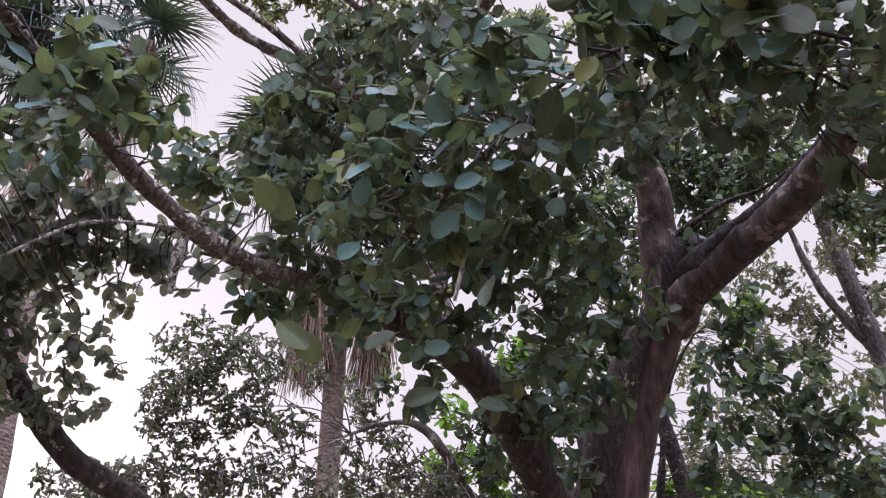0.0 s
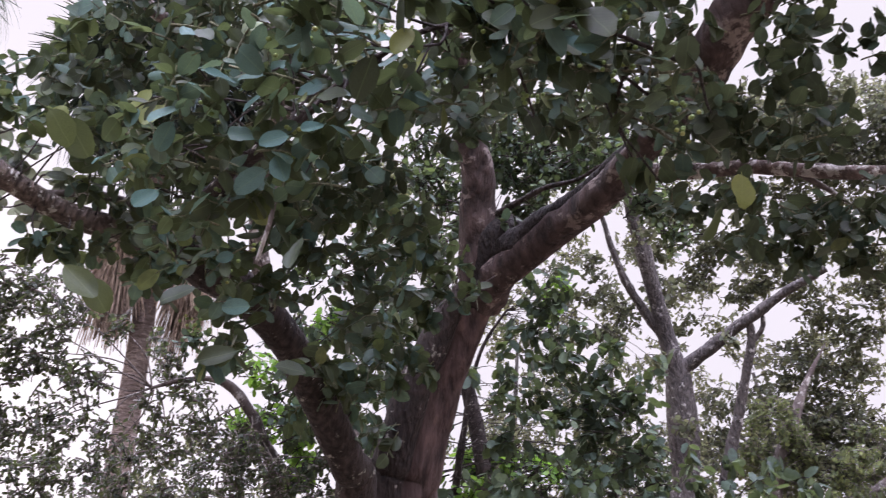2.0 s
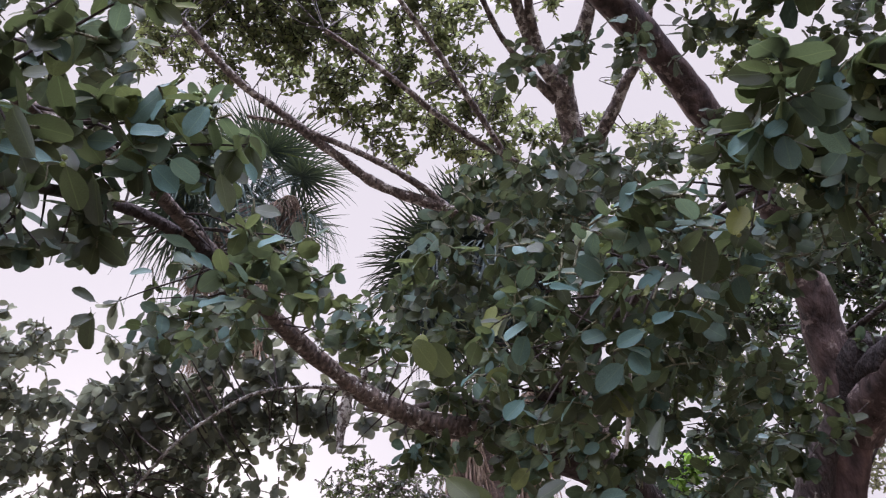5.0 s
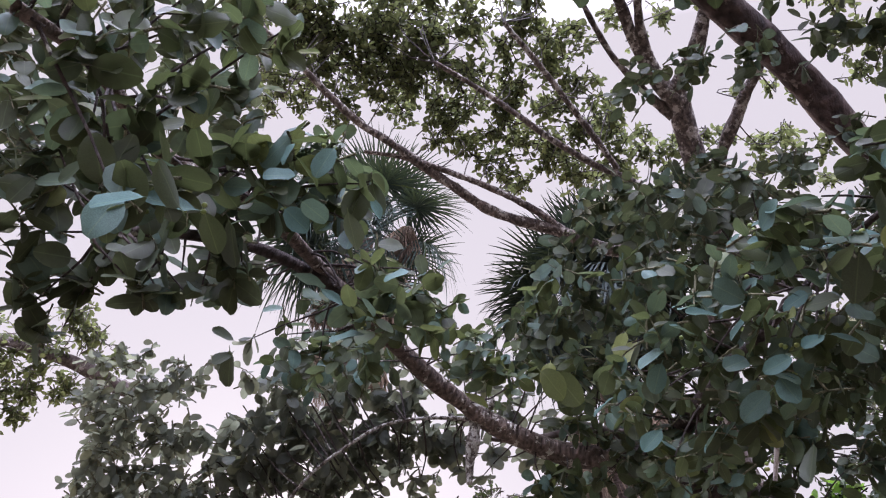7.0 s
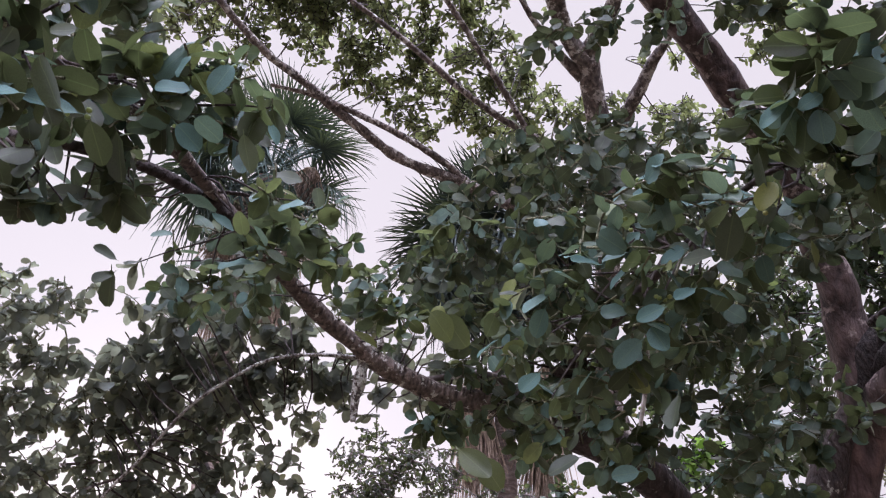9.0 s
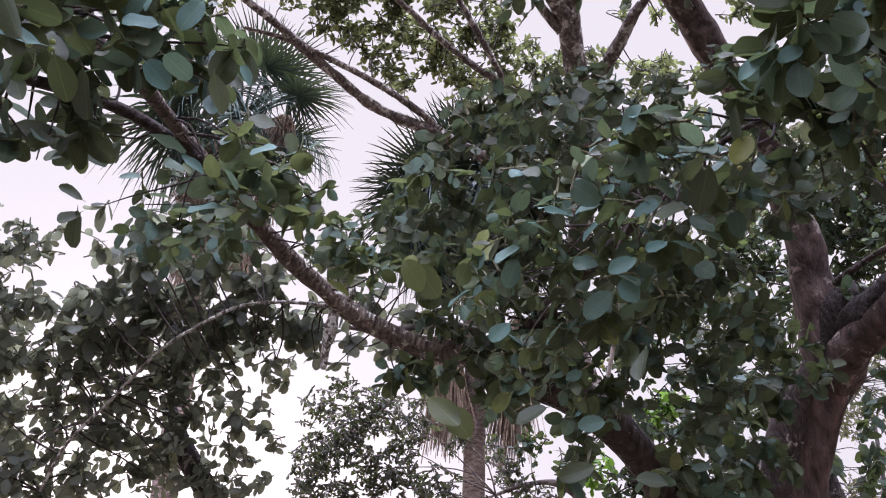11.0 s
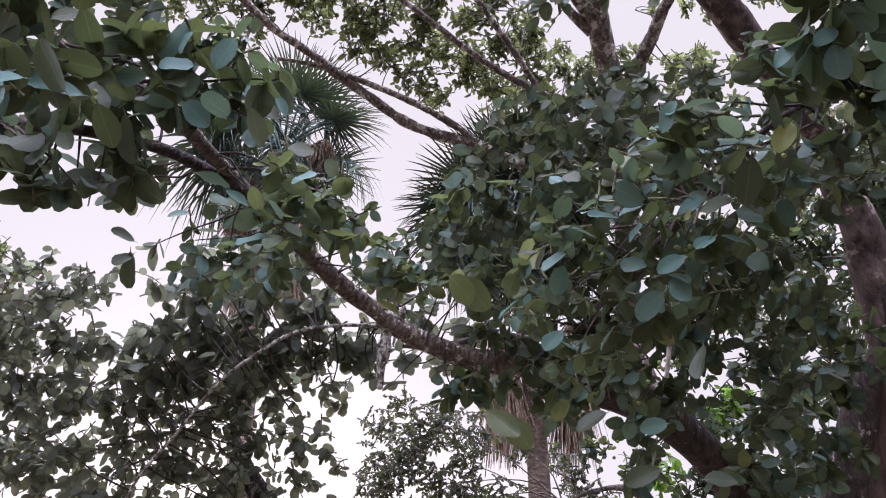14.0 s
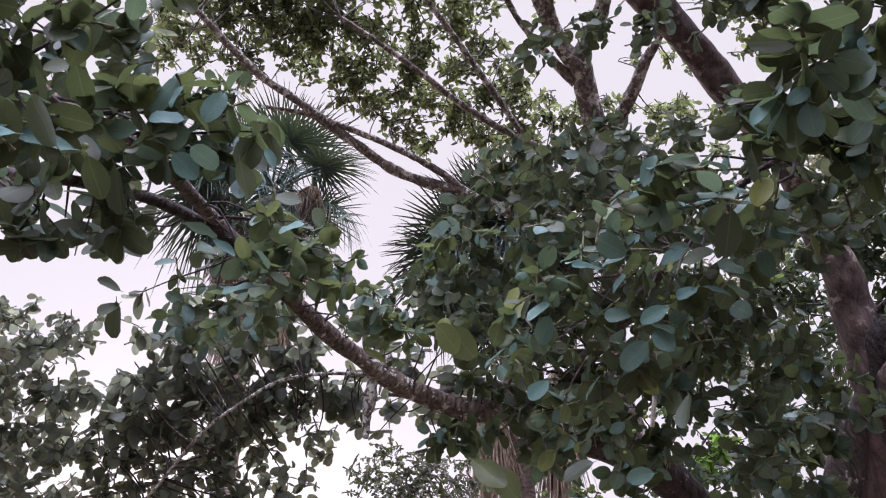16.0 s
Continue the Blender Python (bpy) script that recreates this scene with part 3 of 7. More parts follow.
FIG_BRANCH_A = [(-1.23, 1.96, 3.11, 0.08), (-1.04, 1.87, 3.16, 0.09), (-1.01, 2.0, 3.23, 0.09), (-1.17, 2.07, 3.12, 0.09), (-1.28, 2.07, 3.03, 0.09), (-1.1, 2.26, 3.26, 0.1), (-1.03, 2.4, 3.32, 0.08), (-1.26, 2.4, 3.15, 0.11), (-1.41, 2.23, 3.03, 0.1), (-0.86, 2.17, 3.2, 0.04), (-0.93, 2.69, 3.4, 0.09), (-0.85, 2.82, 3.48, 0.12), (-1.01, 2.73, 3.3, 0.09), (-0.74, 2.7, 3.25, 0.11), (-0.6, 2.56, 3.08, 0.09), (-0.69, 2.5, 3.37, 0.11), (-0.67, 1.19, 2.81, 0.04), (-0.77, 1.28, 2.81, 0.05), (-0.87, 1.12, 2.74, 0.05), (-1.4, 2.04, 3.07, 0.08), (-1.49, 2.17, 3.05, 0.08)]
FIG_BRANCH_B = [(-0.98, 3.02, 3.32, 0.1), (-0.58, 2.65, 3.4, 0.13), (-0.84, 1.63, 2.91, 0.07), (-0.82, 1.75, 2.96, 0.07), (-0.77, 1.74, 3.0, 0.06), (-0.93, 1.66, 2.81, 0.07), (-1.16, 1.89, 2.86, 0.08), (-1.05, 1.94, 2.89, 0.08), (-0.88, 2.08, 3.01, 0.07), (-0.8, 2.19, 3.08, 0.07), (-0.77, 2.35, 3.05, 0.08), (-0.88, 2.22, 3.0, 0.06), (-0.91, 1.83, 2.97, 0.06), (-0.6, 2.19, 3.18, 0.07), (-0.48, 2.1, 3.17, 0.09), (-0.83, 3.22, 3.04, 0.05), (-0.71, 3.27, 2.99, 0.06), (-0.62, 3.28, 3.02, 0.07), (-0.81, 2.31, 3.07, 0.08), (-0.67, 2.39, 3.03, 0.09), (-0.55, 2.45, 2.99, 0.08), (-0.5, 2.32, 3.03, 0.07)]
FIG_BRANCH_C = [(-0.36, 2.28, 2.95, 0.08), (-0.36, 2.51, 2.96, 0.09), (-0.54, 2.69, 2.99, 0.07), (-0.86, 1.87, 2.91, 0.08), (-0.9, 1.74, 2.87, 0.09)]
FIG_SHADE_LEFT_A = [(-1.67, 2.36, 3.09, 0.11), (-1.59, 2.44, 3.05, 0.13), (-1.48, 2.53, 3.02, 0.12), (-1.73, 2.42, 2.91, 0.11), (-1.63, 2.51, 2.88, 0.12), (-1.76, 2.44, 2.81, 0.1), (-1.38, 2.71, 3.03, 0.11), (-1.26, 2.78, 3.01, 0.09), (-1.18, 2.92, 3.05, 0.07), (-1.51, 2.58, 2.89, 0.12), (-1.11, 2.91, 3.12, 0.07), (-0.83, 3.04, 3.06, 0.07), (-1.21, 2.72, 3.15, 0.09), (-0.96, 3.01, 3.03, 0.05), (-1.08, 2.89, 2.94, 0.04), (-1.0, 2.93, 2.92, 0.03), (-1.43, 1.9, 2.97, 0.03), (-1.73, 2.5, 3.0, 0.11), (-1.61, 2.58, 3.01, 0.11), (-1.46, 2.68, 3.0, 0.1), (-1.72, 2.6, 2.84, 0.11), (-1.58, 2.69, 2.84, 0.11), (-1.82, 2.47, 2.95, 0.09), (-1.48, 2.56, 3.19, 0.1)]
FIG_SHADE_LEFT_B = [(-1.59, 2.47, 3.22, 0.09), (-1.34, 2.68, 3.12, 0.08), (-1.9, 2.45, 2.85, 0.09), (-1.45, 2.53, 3.32, 0.11), (-1.33, 2.62, 3.29, 0.11), (-1.44, 2.64, 3.16, 0.11), (-1.31, 2.72, 3.16, 0.11), (-1.41, 2.75, 3.01, 0.11), (-1.24, 2.81, 3.08, 0.11), (-1.15, 2.86, 3.06, 0.1), (-1.45, 2.78, 2.91, 0.1), (-1.06, 2.73, 3.33, 0.09), (-0.96, 2.81, 3.27, 0.09), (-0.88, 2.89, 3.19, 0.08), (-0.74, 2.96, 3.16, 0.09), (-1.09, 2.91, 3.02, 0.07), (-1.31, 2.83, 2.97, 0.09), (-0.98, 2.94, 3.04, 0.06)]
FIG_SHADE_LEFT = FIG_SHADE_LEFT_A + FIG_SHADE_LEFT_B
FIG_LOW_LEFT_A = [(-2.17, 2.17, 2.91, 0.11), (-2.07, 2.2, 3.01, 0.11), (-1.99, 2.24, 3.07, 0.08), (-2.17, 2.22, 2.8, 0.13), (-2.06, 2.29, 2.88, 0.13), (-1.97, 2.36, 2.9, 0.1), (-2.19, 2.28, 2.66, 0.16), (-2.08, 2.36, 2.71, 0.16), (-1.96, 2.45, 2.76, 0.15), (-1.85, 2.56, 2.71, 0.17), (-1.7, 2.65, 2.74, 0.17), (-1.58, 2.72, 2.77, 0.15), (-1.47, 2.76, 2.82, 0.08), (-1.36, 2.81, 2.85, 0.06), (-1.23, 2.86, 2.88, 0.07), (-2.05, 2.46, 2.55, 0.17), (-1.9, 2.59, 2.55, 0.18), (-1.74, 2.7, 2.56, 0.18), (-1.58, 2.79, 2.61, 0.15), (-1.47, 2.83, 2.67, 0.1), (-1.35, 2.88, 2.68, 0.08), (-1.27, 2.9, 2.73, 0.06), (-1.35, 2.93, 2.54, 0.07), (-2.17, 2.37, 2.48, 0.1)]
FIG_LOW_LEFT_B = [(-2.08, 2.5, 2.34, 0.17), (-1.93, 2.62, 2.36, 0.17), (-1.78, 2.73, 2.38, 0.17), (-1.61, 2.83, 2.43, 0.15), (-1.43, 2.92, 2.45, 0.12), (-1.35, 2.97, 2.42, 0.07), (-2.59, 2.43, 3.13, 0.11), (-2.27, 2.32, 3.01, 0.1), (-2.15, 2.37, 3.11, 0.1), (-2.37, 2.35, 2.87, 0.1), (-2.49, 2.58, 3.02, 0.11), (-2.28, 2.67, 3.01, 0.11), (-2.42, 2.38, 2.74, 0.1), (-2.29, 2.5, 2.77, 0.1), (-2.14, 2.52, 2.75, 0.1), (-2.63, 2.76, 2.67, 0.11), (-2.43, 2.69, 2.68, 0.11), (-2.32, 2.85, 2.69, 0.11), (-2.5, 2.63, 2.46, 0.11), (-2.21, 2.56, 2.44, 0.1), (-2.24, 2.84, 2.54, 0.11), (-1.54, 2.82, 2.9, 0.06), (-1.47, 2.91, 2.96, 0.06), (-1.23, 2.68, 2.84, 0.05)]
FIG_LOW_LEFT_C = [(-1.25, 2.99, 2.93, 0.06), (-1.45, 2.62, 2.69, 0.05), (-1.49, 2.89, 2.81, 0.06), (-1.26, 2.68, 2.68, 0.05), (-1.24, 3.03, 2.87, 0.06), (-1.5, 2.81, 2.62, 0.05), (-1.48, 2.98, 2.73, 0.06), (-1.37, 2.93, 2.66, 0.05), (-1.22, 2.87, 2.63, 0.05), (-1.44, 2.65, 2.5, 0.05), (-1.54, 3.07, 2.61, 0.06), (-1.38, 3.07, 2.59, 0.06), (-1.17, 2.88, 2.56, 0.05), (-1.47, 2.75, 2.41, 0.05), (-1.42, 2.95, 2.48, 0.05), (-1.26, 2.83, 2.42, 0.05), (-1.19, 2.89, 2.44, 0.05), (-2.25, 2.11, 3.1, 0.08), (-2.17, 2.19, 3.12, 0.08), (-2.27, 2.15, 3.0, 0.09), (-2.07, 2.27, 3.16, 0.06), (-1.99, 2.36, 3.12, 0.07), (-1.92, 2.37, 3.2, 0.06), (-2.13, 2.18, 3.18, 0.05)]
FIG_LOW_LEFT_D = [(-2.22, 2.1, 3.16, 0.05)]
FIG_LOW_LEFT = FIG_LOW_LEFT_A + FIG_LOW_LEFT_B + FIG_LOW_LEFT_C + FIG_LOW_LEFT_D
FIG_NEAR_RIGHT = [(0.23, 1.16, 2.65, 0.05), (0.26, 1.06, 2.57, 0.05), (0.3, 1.01, 2.52, 0.05), (0.31, 1.02, 2.6, 0.05), (0.38, 1.04, 2.63, 0.05), (0.43, 1.04, 2.62, 0.05), (0.39, 1.08, 2.6, 0.06), (0.45, 1.07, 2.58, 0.06), (0.47, 1.28, 2.7, 0.08), (0.43, 1.39, 2.76, 0.08), (0.53, 1.38, 2.73, 0.1), (0.29, 0.95, 2.58, 0.03), (0.49, 1.04, 2.59, 0.08), (0.49, 1.1, 2.52, 0.08)]
FIG_RIGHT_A = [(0.28, 1.25, 2.67, 0.06), (0.41, 1.39, 2.78, 0.08), (0.51, 1.38, 2.75, 0.1), (0.6, 1.37, 2.73, 0.09), (0.65, 1.26, 2.66, 0.08), (0.72, 1.25, 2.62, 0.08), (0.39, 1.53, 2.78, 0.08), (0.52, 1.58, 2.84, 0.1), (0.63, 1.57, 2.81, 0.1), (0.7, 1.47, 2.72, 0.09), (0.8, 1.44, 2.69, 0.09), (0.34, 1.77, 2.83, 0.1), (0.55, 1.97, 3.0, 0.11), (0.66, 1.86, 2.93, 0.11), (0.79, 1.82, 2.92, 0.12), (0.91, 1.77, 2.9, 0.11), (0.97, 1.68, 2.8, 0.1), (0.88, 1.69, 2.67, 0.06), (0.95, 1.69, 2.62, 0.07), (0.18, 1.35, 2.72, 0.08), (0.09, 1.79, 3.14, 0.11), (-0.03, 1.88, 3.19, 0.12), (-0.18, 2.09, 3.38, 0.14), (0.11, 1.49, 2.72, 0.07)]
FIG_RIGHT_B = [(0.18, 1.34, 2.58, 0.05), (-0.06, 1.97, 3.08, 0.13), (-0.25, 2.18, 3.27, 0.14), (-0.4, 2.34, 3.67, 0.11), (0.56, 1.48, 2.92, 0.09), (0.77, 1.42, 2.89, 0.09), (0.99, 1.62, 3.22, 0.068), (1.07, 1.63, 3.18, 0.058), (1.04, 1.68, 3.15, 0.061), (1.07, 1.57, 3.23, 0.055), (0.97, 1.68, 3.19, 0.061), (1.11, 1.66, 3.12, 0.045)]
FIG_RIGHT = FIG_RIGHT_A + FIG_RIGHT_B
FIG_FAR_RIGHT_A = [(0.89, 1.46, 2.99, 0.07), (1.03, 1.58, 2.77, 0.1), (1.03, 1.77, 2.9, 0.09), (1.27, 1.96, 2.8, 0.08), (1.15, 1.69, 2.52, 0.05), (1.44, 1.75, 2.93, 0.13), (1.46, 1.84, 3.16, 0.1), (1.51, 1.87, 3.42, 0.09), (1.47, 1.73, 3.26, 0.07), (1.49, 1.66, 3.15, 0.06), (1.58, 1.55, 3.17, 0.04), (1.56, 1.6, 3.14, 0.05), (1.62, 1.61, 3.08, 0.06), (1.42, 1.58, 3.28, 0.03), (1.65, 1.97, 2.8, 0.14), (1.89, 2.0, 2.88, 0.15), (1.99, 1.93, 2.82, 0.15), (1.71, 2.21, 2.8, 0.11), (1.85, 2.12, 2.75, 0.11), (2.13, 2.14, 2.76, 0.12), (1.26, 1.95, 3.2, 0.1), (1.37, 1.95, 3.11, 0.1)]
FIG_FAR_RIGHT_B = [(1.46, 1.96, 3.03, 0.09), (1.36, 2.02, 3.03, 0.08), (1.55, 1.91, 3.17, 0.09), (1.46, 1.88, 3.28, 0.08), (1.4, 2.4, 3.02, 0.08), (1.5, 2.34, 3.02, 0.08), (1.6, 2.27, 3.02, 0.08), (1.7, 2.23, 2.96, 0.08), (1.66, 2.31, 2.88, 0.07), (1.56, 2.38, 2.9, 0.06), (1.74, 2.29, 2.81, 0.07), (1.63, 1.91, 3.59, 0.059), (1.68, 1.95, 3.52, 0.063), (1.62, 2.05, 3.48, 0.063), (1.7, 1.87, 3.58, 0.051), (1.67, 2.03, 3.45, 0.063)]
FIG_FAR_RIGHT = FIG_FAR_RIGHT_A + FIG_FAR_RIGHT_B
FIG_MIDDLE_A = [(0.21, 2.78, 3.15, 0.16), (0.36, 2.97, 3.19, 0.17), (0.59, 3.3, 3.38, 0.18), (0.53, 3.39, 3.23, 0.13), (0.65, 3.27, 3.2, 0.15), (0.15, 2.7, 2.89, 0.12), (0.04, 2.58, 2.68, 0.08), (-0.05, 2.53, 2.54, 0.09), (-0.24, 2.47, 2.64, 0.11), (-0.1, 2.55, 2.73, 0.11), (0.75, 4.38, 3.42, 0.18), (0.5, 3.57, 2.82, 0.18), (0.39, 3.44, 2.63, 0.16), (0.73, 4.64, 3.02, 0.21), (0.15, 2.49, 2.36, 0.05), (-0.08, 2.58, 2.4, 0.06), (0.81, 3.36, 3.17, 0.1), (-0.7, 2.76, 2.77, 0.08), (-0.63, 2.76, 2.81, 0.09), (-0.38, 2.73, 2.74, 0.09), (0.19, 2.36, 3.06, 0.15)]
FIG_MIDDLE_B = [(0.05, 2.38, 2.84, 0.14), (-0.18, 2.55, 2.93, 0.15), (1.0, 3.63, 3.22, 0.07), (1.19, 3.71, 3.64, 0.08), (1.26, 3.73, 3.57, 0.05), (-0.08, 2.86, 2.54, 0.07), (-0.01, 2.83, 2.62, 0.06), (0.34, 3.36, 2.84, 0.09), (0.24, 3.32, 2.7, 0.06), (0.54, 3.79, 3.07, 0.12), (0.83, 4.52, 3.31, 0.11), (0.79, 4.69, 3.17, 0.13), (0.42, 3.76, 2.58, 0.12), (0.6, 4.05, 2.58, 0.13), (0.25, 3.97, 2.63, 0.1), (0.54, 3.9, 2.78, 0.11), (0.31, 3.29, 3.02, 0.06)]
FIG_MIDDLE_C = [(0.68, 3.41, 3.04, 0.086), (0.75, 3.43, 2.95, 0.086), (0.66, 3.49, 2.83, 0.091), (0.78, 3.37, 3.06, 0.066), (0.61, 3.54, 2.71, 0.091), (0.73, 3.51, 2.74, 0.071), (0.86, 3.37, 3.03, 0.056), (0.73, 3.34, 3.15, 0.066)]
FIG_MIDDLE = FIG_MIDDLE_C + FIG_MIDDLE_A + FIG_MIDDLE_B
LOW_TREE_A = [(-1.94, 5.98, 3.84, 0.25), (-2.16, 6.0, 3.57, 0.21), (-1.71, 6.01, 3.95, 0.23), (-1.45, 6.12, 3.86, 0.25), (-1.71, 6.17, 3.51, 0.21), (-2.02, 6.13, 3.31, 0.21), (-1.51, 6.22, 3.53, 0.18), (-1.25, 6.32, 3.39, 0.21), (-1.1, 6.23, 3.78, 0.14), (-2.14, 6.17, 3.02, 0.25), (-1.79, 6.28, 3.02, 0.3), (-1.43, 6.36, 3.09, 0.25), (-1.13, 6.44, 3.03, 0.21), (-0.74, 6.35, 3.6, 0.14), (-0.66, 6.51, 3.06, 0.25), (-0.36, 6.51, 3.16, 0.23), (-0.51, 6.43, 3.4, 0.16), (-0.1, 6.55, 3.05, 0.25), (-2.38, 6.1, 2.87, 0.23), (-2.59, 6.02, 2.84, 0.23), (-0.81, 6.44, 3.26, 0.14), (-1.96, 6.06, 3.6, 0.18), (-2.25, 6.03, 3.36, 0.14), (-0.05, 6.26, 2.98, 0.13)]
LOW_TREE_B = [(0.17, 6.29, 2.84, 0.15), (-0.44, 6.17, 3.24, 0.07), (-2.27, 6.14, 3.98, 0.19), (-2.08, 6.13, 4.17, 0.14), (-2.27, 6.26, 3.64, 0.19), (-2.01, 6.29, 3.83, 0.19), (-1.73, 6.3, 4.02, 0.19), (-1.61, 6.43, 3.77, 0.14), (-2.32, 6.33, 3.38, 0.14), (-0.72, 6.66, 3.55, 0.17), (-0.84, 6.57, 3.8, 0.12), (-1.48, 6.55, 3.48, 0.17), (-1.84, 6.46, 3.46, 0.19), (-2.46, 6.73, 2.76, 0.21), (-2.39, 7.33, 2.94, 0.23), (-2.12, 7.15, 2.9, 0.22), (-1.9, 7.1, 2.94, 0.21), (-1.67, 7.49, 3.01, 0.22), (-1.19, 6.82, 2.88, 0.2), (-1.07, 7.63, 3.08, 0.23), (-0.92, 7.67, 3.18, 0.23), (-0.5, 7.35, 3.04, 0.22), (-0.21, 7.32, 3.1, 0.21), (-2.52, 7.17, 2.64, 0.22)]
LOW_TREE_C = [(-2.32, 7.05, 2.6, 0.22), (-1.86, 6.64, 2.54, 0.2), (-1.66, 6.88, 2.63, 0.21), (-1.49, 6.88, 2.72, 0.2), (-1.28, 7.58, 2.75, 0.22), (-1.05, 7.11, 2.78, 0.21), (-0.7, 7.09, 2.7, 0.21), (-0.39, 7.1, 2.74, 0.21), (-0.11, 7.4, 2.89, 0.22), (-2.48, 6.87, 2.41, 0.21), (-2.17, 6.88, 2.35, 0.21), (-1.82, 6.76, 2.32, 0.2), (-1.78, 7.04, 2.33, 0.21), (-1.61, 7.37, 2.51, 0.22), (-1.32, 7.41, 2.49, 0.22), (-1.05, 7.74, 2.5, 0.23), (-0.65, 7.46, 2.49, 0.22), (-0.45, 7.5, 2.5, 0.22), (-0.12, 7.61, 2.56, 0.22), (-0.06, 6.48, 2.93, 0.18), (0.21, 6.52, 2.78, 0.18), (0.54, 6.46, 2.96, 0.15), (0.52, 6.51, 2.71, 0.18), (0.82, 6.48, 2.76, 0.15)]
LOW_TREE_D = [(-0.11, 6.54, 2.64, 0.18), (0.15, 6.56, 2.53, 0.18), (-2.97, 6.16, 2.92, 0.16), (-2.71, 6.31, 2.78, 0.17), (-2.49, 6.37, 2.99, 0.16), (-2.16, 6.52, 2.84, 0.17), (-1.87, 6.57, 3.06, 0.16), (-2.83, 6.28, 2.64, 0.17), (-1.95, 6.61, 2.74, 0.17)]
LOW_TREE = LOW_TREE_A + LOW_TREE_B + LOW_TREE_C + LOW_TREE_D
GREEN_SHRUB = [(-0.04, 7.35, 3.9, 0.24), (-0.07, 7.49, 3.42, 0.32), (0.28, 7.48, 3.43, 0.32), (0.47, 7.2, 4.29, 0.21), (0.62, 7.13, 4.44, 0.18), (0.34, 7.55, 3.14, 0.32), (1.88, 7.3, 3.24, 0.21), (2.19, 7.22, 3.19, 0.26), (2.58, 7.1, 3.17, 0.26), (2.54, 6.58, 4.69, 0.16), (2.46, 6.69, 4.52, 0.16), (1.44, 6.97, 2.93, 0.2), (1.81, 6.9, 2.85, 0.2), (0.53, 6.86, 3.81, 0.13), (0.69, 6.91, 3.59, 0.13)]
BACK_TREE_A = [(2.97, 6.96, 3.11, 0.26), (0.79, 7.45, 3.43, 0.32), (0.58, 7.34, 3.86, 0.32), (0.98, 7.1, 4.43, 0.26), (1.43, 6.9, 4.7, 0.26), (1.21, 6.44, 5.62, 0.37), (1.51, 6.5, 5.42, 0.26), (2.16, 6.17, 5.64, 0.37), (2.13, 6.39, 5.31, 0.16), (2.51, 6.02, 5.67, 0.32), (2.75, 5.77, 5.86, 0.32), (1.14, 6.32, 5.86, 0.32), (1.4, 6.49, 5.52, 0.26), (1.25, 6.74, 5.15, 0.26), (1.95, 6.12, 5.88, 0.32), (2.21, 5.91, 6.04, 0.32), (1.99, 6.26, 5.66, 0.21), (2.55, 5.76, 6.06, 0.32), (0.78, 6.6, 5.49, 0.26), (1.1, 6.99, 4.67, 0.32), (1.45, 7.09, 4.3, 0.21), (0.95, 7.19, 4.23, 0.26), (2.46, 6.01, 5.77, 0.16), (0.85, 6.85, 5.03, 0.21)]
BACK_TREE_B = [(2.24, 6.38, 5.34, 0.16), (0.62, 7.14, 4.45, 0.21), (1.69, 5.97, 6.17, 0.32), (1.18, 6.06, 6.2, 0.32), (1.92, 7.32, 3.1, 0.26), (2.36, 7.19, 3.09, 0.32), (2.77, 7.05, 3.08, 0.32), (3.16, 6.88, 3.06, 0.32), (0.98, 7.5, 3.11, 0.32), (2.11, 7.23, 3.28, 0.21), (3.38, 6.76, 3.13, 0.32), (0.18, 5.42, 4.97, 0.21), (0.61, 5.65, 5.16, 0.22), (1.01, 5.71, 5.14, 0.22), (1.38, 5.76, 5.36, 0.23), (0.29, 5.74, 4.75, 0.21), (0.62, 6.06, 5.01, 0.23), (1.0, 6.13, 4.99, 0.23), (1.33, 5.34, 4.55, 0.2), (0.32, 5.67, 4.3, 0.21), (0.62, 5.98, 4.61, 0.22), (1.05, 6.15, 4.66, 0.23), (1.2, 5.55, 4.45, 0.21), (0.25, 6.51, 4.49, 0.23)]
BACK_TREE_C = [(0.75, 6.09, 4.3, 0.22), (0.97, 5.95, 4.2, 0.21), (1.38, 5.91, 4.13, 0.21), (0.25, 5.96, 3.8, 0.21), (0.69, 6.18, 3.81, 0.22), (0.93, 6.1, 3.91, 0.22), (1.37, 6.07, 3.78, 0.22), (0.39, 6.35, 3.52, 0.22), (0.68, 6.56, 3.62, 0.23), (1.01, 6.31, 3.51, 0.22), (1.36, 6.45, 3.6, 0.23), (0.24, 6.43, 3.22, 0.22), (0.75, 6.38, 3.12, 0.22), (1.08, 6.22, 3.12, 0.21), (1.42, 6.62, 3.37, 0.23), (1.99, 6.35, 6.02, 0.27), (2.3, 6.05, 5.86, 0.27), (2.34, 5.52, 5.52, 0.25), (2.67, 5.47, 5.45, 0.25), (3.31, 5.93, 5.98, 0.28), (1.9, 6.53, 5.9, 0.28), (2.23, 6.41, 5.58, 0.27), (2.71, 6.2, 5.43, 0.27), (3.1, 6.12, 5.65, 0.27)]
